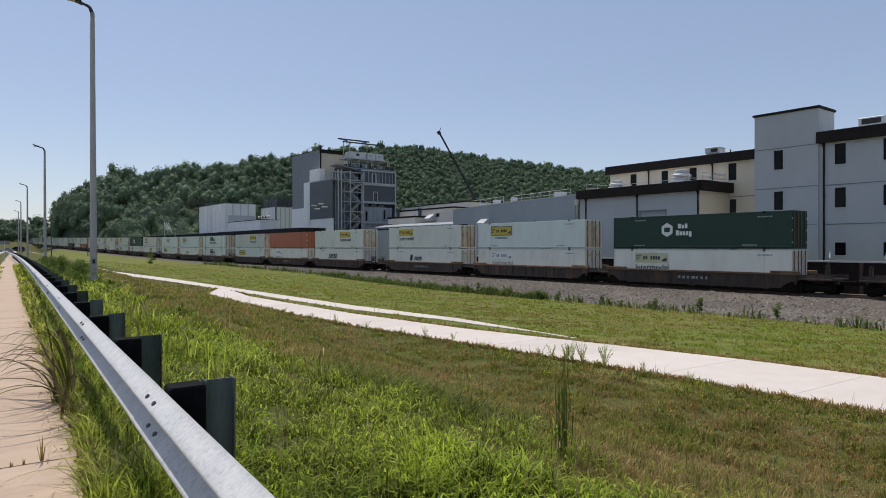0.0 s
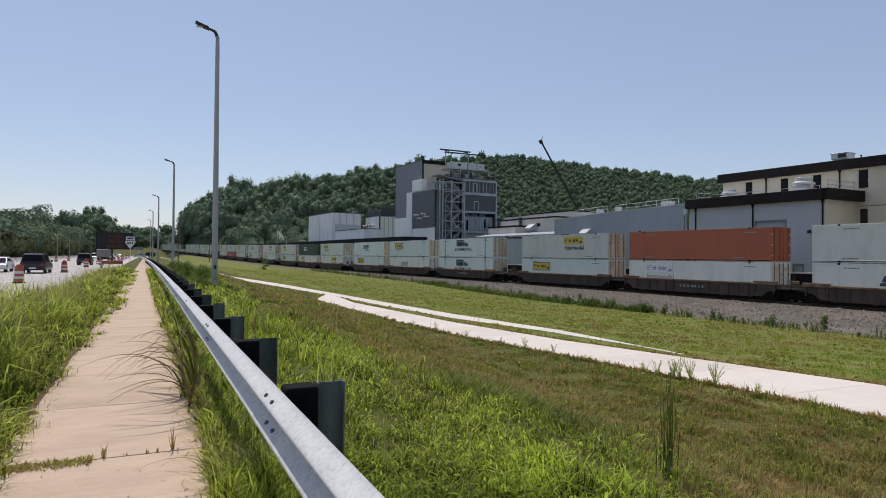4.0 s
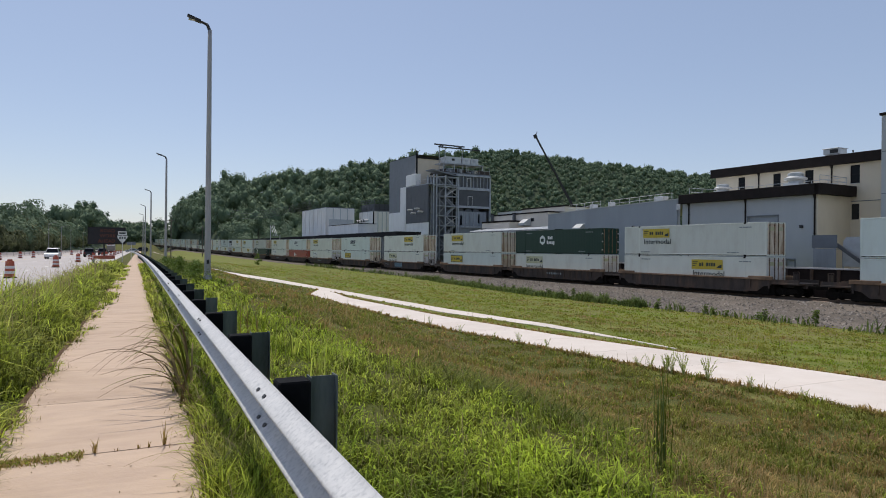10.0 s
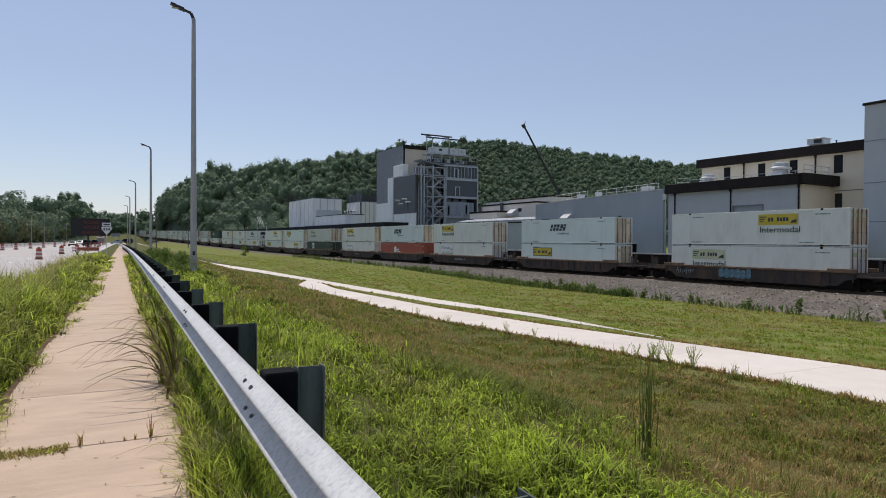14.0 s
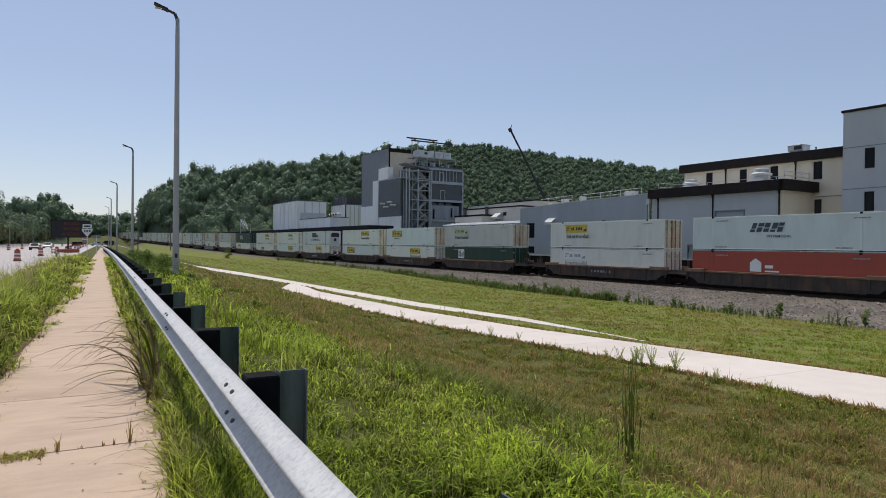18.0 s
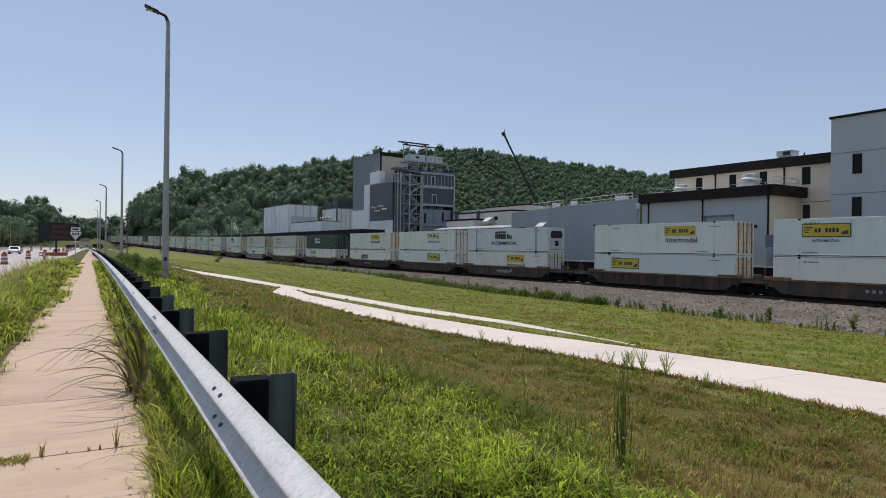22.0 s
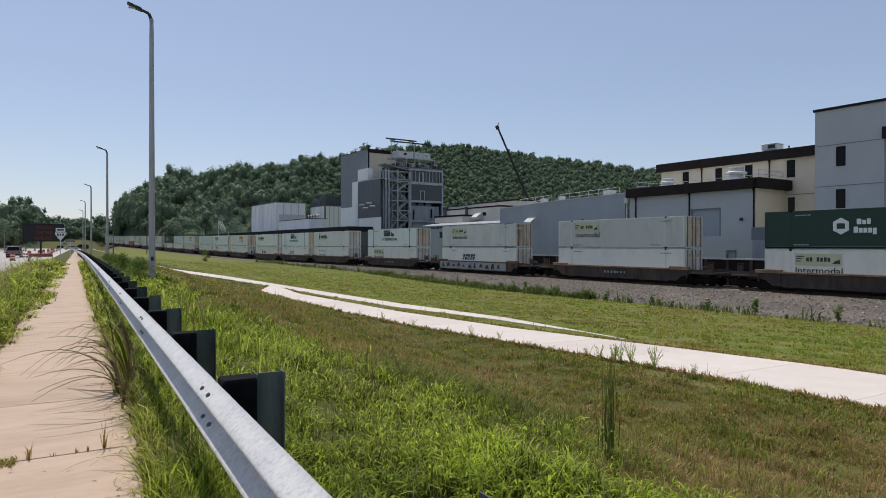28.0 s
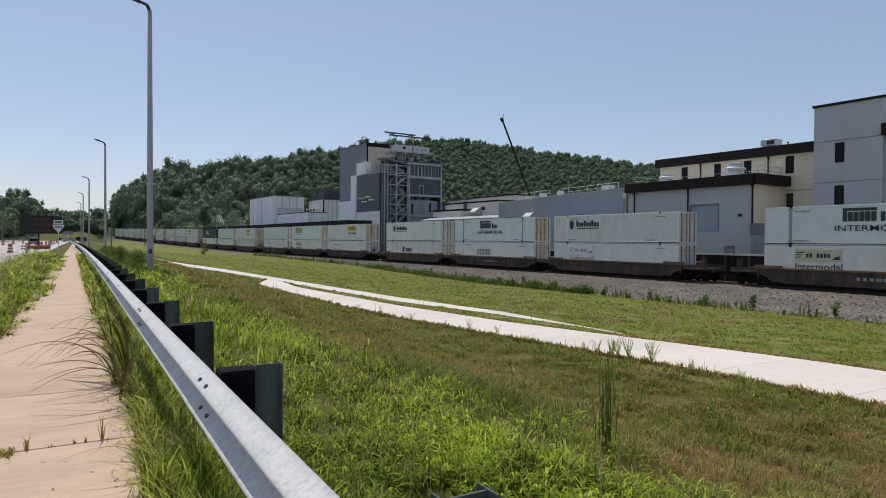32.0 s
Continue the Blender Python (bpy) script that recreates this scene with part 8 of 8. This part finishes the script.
for nm, m, mt, lab in (("rail_grass", pick, M_VERGE, "rough bright grass growing under the guard rail"), ("shaded_rail_grass", ~pick, M_BLADE2, "dark green blades coloured as shade under the guard rail")):
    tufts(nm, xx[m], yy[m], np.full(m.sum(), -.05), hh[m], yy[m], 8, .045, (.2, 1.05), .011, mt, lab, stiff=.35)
# short bent blades at the slab's edge, in bunches
n = 9000
yy = 1.9 * (45 / 1.9) ** nrg.uniform(0, 1, n)
xx = .45 + .55 * nrg.uniform(0, 1, n) ** 1.5
ok = noise_at(xx * .6, yy, 1.6, 18.0) + nrg.normal(0, .15, n) > -.12
xx, yy = xx[ok] + bend(yy[ok]), yy[ok]
n = len(xx)
leafy("slab_edge_grass", xx, yy, np.full(n, -.05) + nrg.uniform(0, .08, n), nrg.uniform(.10, .32, n), np.maximum(.008, yy * .0011) * nrg.uniform(.6, 1.4, n), nrg.uniform(.6, 1.3, n), nrg.uniform(.3, 1.0, n), M_VERGE, "bunches of bright bent grass at the slab edges")
n = 1400
yy = 1.9 * (30 / 1.9) ** nrg.uniform(0, 1, n)
xx = .46 + .30 * nrg.uniform(0, 1, n) ** 1.6 + bend(yy)
leafy("slab_edge_straw", xx, yy, np.full(n, -.05) + nrg.uniform(0, .10, n), nrg.uniform(.12, .40, n), np.maximum(.005, yy * .0009) * nrg.uniform(.6, 1.4, n), nrg.uniform(.6, 1.4, n), nrg.uniform(.3, .9, n), M_STRAW, "dead straw-coloured blades at the slab edges")
# dark soil and litter creeping over both edges of the slabs
M_SOIL = surf("dry_brown_soil", (0.150, 0.092, 0.056), (0.085, 0.056, 0.036), 14.0, 0.95, bump=0.8, fine=60, c3=(0.23, 0.155, 0.095), stain=0.6, stain_scale=5.0, spec=0.1)
for side in (-1, 1):
    sh = Shape()
    for i, yy in enumerate(np.arange(1.5, 34.0, .06)):
        wd = (.012 if side > 0 else .004) + (.12 if side > 0 else .07) * max(0.0, .10 + .8 * noise.noise((yy * 1.1, 3.0 + side, 0.0)) + .9 * noise.noise((yy * 6.0, 9.0, side)))
        xe = (SW_R if side > 0 else SW_L) - side * wd
        sh.v += [(xe, yy, .0035), (xe + side * wd * .5, yy, .010), (xe + side * (wd + .05), yy, .004)]
        if i:
            k = 3 * i
            sh.f += [(k - 3, k - 2, k + 1, k), (k - 2, k - 1, k + 2, k + 1)]
    tagged(part("soil_edge", sh, M_SOIL), "dry brown soil and litter over the slab edge", "soil", kind="structure")
# tall bright grass just behind the posts
n = 70
yy = 6.5 * (30 / 6.5) ** nrg.uniform(0, 1, n)
xx = 1.12 + 1.3 * nrg.uniform(0, 1, n) ** 1.7
tufts("tall_bank_grass", xx, yy, ground_z(xx, yy, False) - .02, nrg.uniform(.25, .55, n), yy, 9, .05, (.15, 1.1), .013, M_VERGE, "tall bright grass behind the guard rail", stiff=.3)
# grass round and behind the camera's stand
n = 26000
xx, yy = nrg.uniform(-3.3, 9.0, n), nrg.uniform(-12.0, 3.2, n)
ok = ~on_hard(xx, yy) & ((xx < SW_L) | (xx > SW_R)) & ((yy < 1.9) | (xx < 0))
xx, yy = xx[ok], yy[ok]
blades("roadside_turf", xx, yy, ground_z(xx, yy, False) - .02, nrg.uniform(.08, .30, len(xx)), nrg.uniform(.01, .022, len(xx)), nrg.uniform(.2, 1.2, len(xx)), M_BLADE2, "rough green turf beside the footpath")
# bare reddish earth along the far edge of the shared path, and ragged grass over its edges
M_EARTH = surf("bare_red_earth", (0.30, 0.155, 0.085), (0.22, 0.125, 0.070), 3.0, 0.95, bump=0.5, fine=20, c3=(0.13, 0.12, 0.045), stain=0.7, stain_scale=1.2, spec=0.1)
sh = Shape()
for i, yy in enumerate(np.arange(3.0, 34.0, .4)):
    xe = edge_at(PATH_F, yy)
    wd = .10 + .22 * max(0.0, .4 + noise.noise((yy * .5, 3.0, 0.0)) + .5 * noise.noise((yy * 1.7, 9.0, 0.0)))
    for dx in (-.02, wd):
        sh.v.append((xe + dx, yy, float(ground_z(xe + dx, yy, False)) + (.045 if dx < 0 else .028)))
    if i:
        sh.f.append((2 * i - 2, 2 * i - 1, 2 * i + 1, 2 * i))
tagged(part("earth_edge", sh, M_EARTH), "bare reddish earth along the path's edge", "earth", kind="structure")
n = 1500
yy = 3.0 * (48 / 3.0) ** nrg.uniform(0, 1, n)
near_side = nrg.uniform(0, 1, n) < .62
xx = np.where(near_side, np.interp(yy, [k[0] for k in PATH_N], [k[1] for k in PATH_N]) - np.abs(nrg.normal(0, .08, n)), np.interp(yy, [k[0] for k in PATH_F], [k[1] for k in PATH_F]) + .04 + np.abs(nrg.normal(0, .16, n)))
tufts("path_edge_grass", xx, yy, ground_z(xx, yy, False) - .01, nrg.uniform(.06, .20, n), np.hypot(xx, yy), 7, .05, (.2, 1.2), .009, M_DRY2, "ragged olive grass along the edges of the shared path")
# straw: seed stalks over the meadow and dry litter at the slab edges
n = 2600
x, y, r = sample(n, 2.5, 40, 8, 72)
ok = (x > 1.3) & ~on_hard(x, y)
x, y, r = x[ok], y[ok], r[ok]
blades("seed_stalks", x, y, ground_z(x, y, False), nrg.uniform(.18, .55, len(x)), np.maximum(.003, r * .0006), nrg.uniform(.05, .9, len(x)), M_STRAW, "thin straw-coloured seed stalks in the grass")
n = 1500
yy = nrg.uniform(2, 30, n)
side = nrg.uniform(0, 1, n) < .6
xx = np.where(side, SW_R - np.abs(nrg.normal(0, .10, n)), SW_L + np.abs(nrg.normal(0, .09, n)))
blades("dry_litter", xx, yy, np.full(n, .004), nrg.uniform(.02, .10, n), np.full(n, .006), nrg.uniform(1.1, 2.2, n), M_STRAW, "dry grass litter along the slab edges", "litter")


def stalk_plant(name, seed, m, height, n_stems, leaf, spread, material, label, category, group, droop=.3):
    """A weed: several bent stems with leaves along them."""
    rg = random.Random(seed)
    ob = thing(name, m, label, category, group)
    stems, leaves = Shape(), Shape()
    for k in range(n_stems):
        a = rg.uniform(0, 6.28)
        top = Vector((math.cos(a) * spread * rg.uniform(.2, 1), math.sin(a) * spread * rg.uniform(.2, 1), height * rg.uniform(.6, 1)))
        pts = [Vector((0, 0, 0)).lerp(top, f) + Vector((0, 0, droop * height * f * (1 - f))) for f in (0, .35, .7, 1)]
        for p, q in zip(pts, pts[1:]):
            stems.tube(p, q, .004 + height * .004, .003 + height * .003, 4, False)
        for f in np.linspace(.18, 1, max(3, int(height * 14))):
            i = min(2, int(f * 3))
            p = pts[i].lerp(pts[i + 1], f * 3 - i)
            b = rg.uniform(0, 6.28)
            d = Vector((math.cos(b), math.sin(b), rg.uniform(-.1, .6))).normalized()
            sd = d.orthogonal().normalized() * leaf * .24
            ln = leaf * rg.uniform(.6, 1.2) * (1.15 - .5 * f)
            leaves.poly([p, p + d * ln * .5 + sd, p + d * ln + Vector((0, 0, -.2 * ln)), p + d * ln * .5 - sd], [(0, 1, 2, 3)])
    part("stem", stems.mesh("stem", material, fix=False), material, ob, kind="stuff")
    part("leaf_spray", leaves.mesh("leaf_spray", material, fix=False), material, ob, kind="stuff")
    return ob


# weeds standing along the near edge of the shared path
for i, (yy, hgt) in enumerate(((9.3, .3), (10.6, .32), (11.75, .62), (12.45, .58), (12.8, .64), (13.0, .5), (13.5, .45), (13.9, .36), (15.3, .2), (16.2, .22), (17.6, .38), (19.0, .45), (20.4, .3), (22.5, .4), (24.8, .45), (27, .3), (30, .35))):
    xx = edge_at(PATH_N, yy) - .12
    stalk_plant("path_weed", 40 + i, pose(xx, yy, float(ground_z(xx, yy, False))), hgt, 7 + (hgt > .45) * 6, .06, .10 + .26 * hgt, M_PALEWEED, "thin pale leafy weed at the edge of the path", "weed", "path weeds")
# dark weeds in front of the ballast: single plants, and a ragged band of leaves
for i in range(70):
    s = rng.uniform(12, 150)
    dd = ballast_edge(s) + rng.uniform(-.9, .3)
    p = TRK @ Vector((dd, s, 0))
    stalk_plant("trackside_weed", 100 + i, pose(p.x, p.y, float(ground_z(p.x, p.y, False)), 0, 0, rng.uniform(0, 360)), rng.uniform(.4, 1.0), 6, .22, .24, M_WEED, "green leafy weed beside the ballast", "weed", "trackside weeds")
n = 9000
bs = np.where(nrg.uniform(0, 1, n) < .72, nrg.uniform(31, 80, n), nrg.uniform(8, 150, n))
cl = noise_at(bs, bs * 0, .55, 12.0)
bd = np.array([ballast_edge(v) for v in bs]) + nrg.normal(-.25, .38, n)
ok = (cl > -.05) | ((bs > 33) & (bs < 72) & (cl > -.3))
bs, bd, cl = bs[ok], bd[ok], cl[ok]
bx, by = bd * TC - bs * TS, bd * TS + bs * TC
blades("weed_band", bx, by, ground_z(bx, by, False), (.30 + .75 * np.clip(cl + .3, 0, 1)) * nrg.uniform(.4, 1.2, len(bx)), nrg.uniform(.05, .13, len(bx)), nrg.uniform(.2, 1.2, len(bx)), M_WEED, "ragged green weeds along the edge of the ballast", "weeds")
# low broad-leaved weeds in the near bank grass
n = 26000
x, y, r = sample(n, 2.0, 26.0, 8, 72)
ok = (x > 1.1) & ~on_hard(x, y) & (noise_at(x, y, 1.1, 21.0) > -.02) & (x < np.interp(y, *LUSH) + .2)
x, y, r = x[ok], y[ok], r[ok]
hz = nrg.uniform(.03, .22, len(x)) * np.clip(.6 + noise_at(x, y, 1.1, 21.0) * 2, .3, 1.6)
blades("bank_weeds", x, y, ground_z(x, y, False) + hz, nrg.uniform(.03, .07, len(x)), np.maximum(.012, r * .0016) * nrg.uniform(.6, 1.3, len(x)), nrg.uniform(.8, 2.0, len(x)), M_BLADE, "low bright green broad-leaved weeds in the grass", "weeds")
# long arching grass over the footpath's edge, most of it one big clump
def arching_stalk(root, a, ln, up_, w, material, sag=1.45, label="long arching grass stalk leaning over the footpath"):
    sh = Shape()
    sd = Vector((-math.sin(a), math.cos(a), 0)) * w
    for k in range(9):
        f = k / 8
        run = ln * f * (.45 + .55 * f)
        c = Vector((math.cos(a) * run, math.sin(a) * run, up_ * (1.9 * f - sag * f * f)))
        g_ = 1 - f * .85
        sh.v += [tuple(c - sd * g_), tuple(c + sd * g_), tuple(c - Vector((0, 0, w * .7 * g_)))]
    sh.f = [(3 * k + i_, 3 * k + (i_ + 1) % 3, 3 * k + 3 + (i_ + 1) % 3, 3 * k + 3 + i_) for k in range(8) for i_ in range(3)]
    tagged(part("long_grass_stalk", sh.mesh("long_grass_stalk", material, fix=False), material, at=pose(*root)), label, "grass stalk", "long grass stalks")


for i in range(30):
    a = radians(rng.gauss(165, 42))
    arching_stalk((.44 + rng.uniform(-.06, .10), 7.3 + rng.gauss(0, .42), -.03), a, rng.uniform(.4, 1.0), rng.uniform(.45, 1.2), rng.uniform(.012, .022), (M_STRAW2, M_STRAW2, M_BLADE2, M_STRAW)[i % 4], rng.uniform(1.15, 1.6))
for i in range(26):
    a = radians(rng.gauss(185, 40))
    arching_stalk((.47 + rng.uniform(-.04, .16), 3.6 + 8 * rng.random(), -.03), a, rng.uniform(.25, .6), rng.uniform(.3, .6), rng.uniform(.004, .009), M_STRAW if i % 3 == 0 else M_VERGE)
for i in range(44):
    a, xx, yy = radians(rng.uniform(0, 360)), 1.55 + rng.gauss(0, .22), 10.2 + rng.gauss(0, 1.1)
    arching_stalk((xx, yy, float(ground_z(xx, yy, False)) - .02), a, rng.uniform(.35, .85), rng.uniform(.6, 1.25), rng.uniform(.006, .012), M_STRAW if i % 4 == 0 else M_VERGE, rng.uniform(1.1, 1.5), "long pale grass stalk arching behind the guard rail")
# weeds in the open joint: a dry mat at one end, a few sprouts along it
n = 900
xx = -1.0 + .66 * nrg.uniform(0, 1, n) ** 1.2
for nm, m, mt in (("joint_mat", np.arange(n) % 3 > 0, M_DRY2), ("green_joint_mat", np.arange(n) % 3 == 0, M_VERGE)):
    blades(nm, xx[m], 5.30 + nrg.normal(0, .05, m.sum()), np.full(m.sum(), .001), nrg.uniform(.012, .045, m.sum()), np.full(m.sum(), .008), nrg.uniform(.8, 2.2, m.sum()), mt, "low mat of yellowing grass along a slab joint", "grass")
for i, (xx, yy, hg, ns) in enumerate(((-.27, 5.34, .12, 7), (.20, 5.36, .18, 11), (.09, 5.34, .06, 6), (.02, 5.34, .04, 6), (-.13, 5.34, .03, 5))):
    one = np.array([1.0])
    ob = tufts("joint_tuft", one * xx, one * yy, one * .001, one * hg, one * 5, ns, .012, (.1, .9), .006, M_DRY2, "small dry grass tuft in a slab joint", "grass tuft", .3)
    tagged(ob, "small dry grass tuft in a slab joint", "grass tuft", "joint tufts")
# fallen leaves and crumbs on the slabs
rl = random.Random(5)
leaf_me = Shape().poly([(-.018, 0, .002), (0, -.005, .003), (.020, 0, .002), (0, .005, .004)], [(0, 1, 2, 3)]).mesh("fallen_leaf", M_STRAW2, fix=False)
for i in range(240):
    yy = 3.0 + 12 * rl.random() ** 2.2
    xx = SW_R - .02 - abs(rl.gauss(0, .15)) if rl.random() < .55 else (SW_L + .05 + abs(rl.gauss(0, .13)) if rl.random() < .85 else rl.uniform(-.8, .4))
    tagged(part("fallen_leaf", leaf_me, M_STRAW2, at=pose(xx, yy, .004, 0, 0, rl.uniform(0, 360))), "small dry brown leaf lying on the footpath", "leaf", "fallen leaves")

# rushes in the near grass
for i in range(17):
    a = rng.uniform(0, 6.28)
    q = rng.uniform(.01, .13)
    xx, yy = 3.86 + q * math.cos(a), 3.92 + q * math.sin(a)
    z0 = float(ground_z(xx, yy, False)) - .03
    h_ = rng.uniform(.40, 1.06)
    st_ = Shape().tube((0, 0, 0), (rng.uniform(-.03, .03), rng.uniform(-.03, .03), h_ * .6), .0045, .004, 5).tube((0, 0, h_ * .6), (rng.uniform(-.03, .03), rng.uniform(-.03, .03), h_), .004, .002, 5)
    tagged(part("rush_stem", st_, M_WEED if i % 2 else M_BLADE2, at=pose(xx, yy, z0)), "upright dark green rush stem in the grass", "rush", "rushes")



# ---- single trees and shrubs near the line ----
def tree(m, height, width, seed, label, category="tree", n_leaf=2600, trunk=True, name="tree"):
    rg = random.Random(seed)
    ng = np.random.default_rng(seed)
    ob = thing(name, m, label, category)
    if trunk:
        sh = Shape().tube((0, 0, -.2), (0, 0, height * .5), height * .022, height * .013, 8)
        for k in range(9):
            a, z0 = rg.uniform(0, 6.28), height * rg.uniform(.28, .6)
            e = Vector((math.cos(a) * width * .36, math.sin(a) * width * .36, z0 + height * rg.uniform(.12, .3)))
            sh.tube((0, 0, z0), e, height * .009, height * .004, 5)
        part("trunk", sh, M_BARK, ob)
    cl = []
    for k in range(26):
        a, q = rg.uniform(0, 6.28), rg.uniform(0, 1) ** .6
        zf = rg.uniform(.22 if trunk else .08, .93)
        cl.append((q * math.cos(a) * width * .42 * math.sin(math.pi * min(1, zf * .95 + .08)), q * math.sin(a) * width * .42 * math.sin(math.pi * min(1, zf * .95 + .08)), zf * height, width * rg.uniform(.10, .19)))
    c = np.array(cl)[ng.integers(0, len(cl), n_leaf)]
    dirs = ng.normal(size=(n_leaf, 3))
    dirs /= np.linalg.norm(dirs, axis=1, keepdims=True)
    p = c[:, :3] + dirs * (c[:, 3] * ng.uniform(.55, 1.05, n_leaf))[:, None]
    s = width * .030 * ng.uniform(.6, 1.3, n_leaf)
    u = np.cross(dirs + ng.normal(size=(n_leaf, 3)) * .3, ng.normal(size=(n_leaf, 3)))
    u /= np.linalg.norm(u, axis=1, keepdims=True)
    w = np.cross(u, dirs)
    w /= np.linalg.norm(w, axis=1, keepdims=True) + 1e-6
    P = np.stack([p - u * s[:, None], p + w * s[:, None] * .6, p + u * s[:, None], p - w * s[:, None] * .6], 1)
    paint = M_CANOPY if trunk else M_LEAF
    me = big_mesh("crown", P.reshape(-1, 3), np.arange(n_leaf * 4).reshape(-1, 4), paint, False, 4)
    part("crown", me, paint, ob, kind="stuff")
    return ob


def ground_pose(x, y, rz=0):
    return pose(x, y, float(ground_z(x, y)), 0, 0, rz)


p = TRK @ Vector((38.0, 165, 0))
tree(pose(p.x, p.y, float(ground_z(p.x, p.y, False))), 3.0, 2.6, 5, "small round dark shrub beside the railway", "shrub", 1500, False, "shrub")
tree(ground_pose(53.7, 327.6), 17.0, 9.0, 91, "round dark tree standing before the wooded hill", n_leaf=4200)
tree(ground_pose(92.7, 285.0), 27.0, 9.5, 268, "full green tree in front of the wooded hill", n_leaf=4200)
for i, (xx, yy, hgt, wd) in enumerate(((2.45, 31.6, 1.0, 1.3), (1.75, 33.2, .7, 1.1), (2.7, 36.5, .9, 1.4), (2.2, 40, 1.0, 1.5), (3.2, 43, .9, 1.6), (2.0, 47, 1.0, 1.6), (2.7, 52, 1.0, 1.9), (1.9, 58, .9, 1.6))):
    tree(pose(xx, yy, float(ground_z(xx, yy, False)) - .1), hgt, wd, 60 + i, "broad-leaved green shrub on the bank behind the rail", "shrub", 900, False, "shrub")


# ---- everything that moves ----
def motions():
    for ob, s0, h in MOVERS:
        ride(ob, s0, h)
    for ob, x, y0, v in DRIVES:
        turn = 0 if v > 0 else 180
        walk(ob, [(t, pose(x, y0 + v * t, ROAD_Z, 0, 0, turn)) for t in (0, 16, 32)])
    # the boom swings slowly while the lorry crane stands
    walk(boom_ob, [(t, pose(0, .5, 3.2, 0, 0, az) @ pose(0, 0, 0, el)) for t, az, el in ((0, 77.1, 59.3), (6, 77.3, 59.3), (12, 80, 59.2), (18, 84, 59), (24, 90, 58.8), (28, 94, 59.8), (32, 98, 61.2))])


motions()
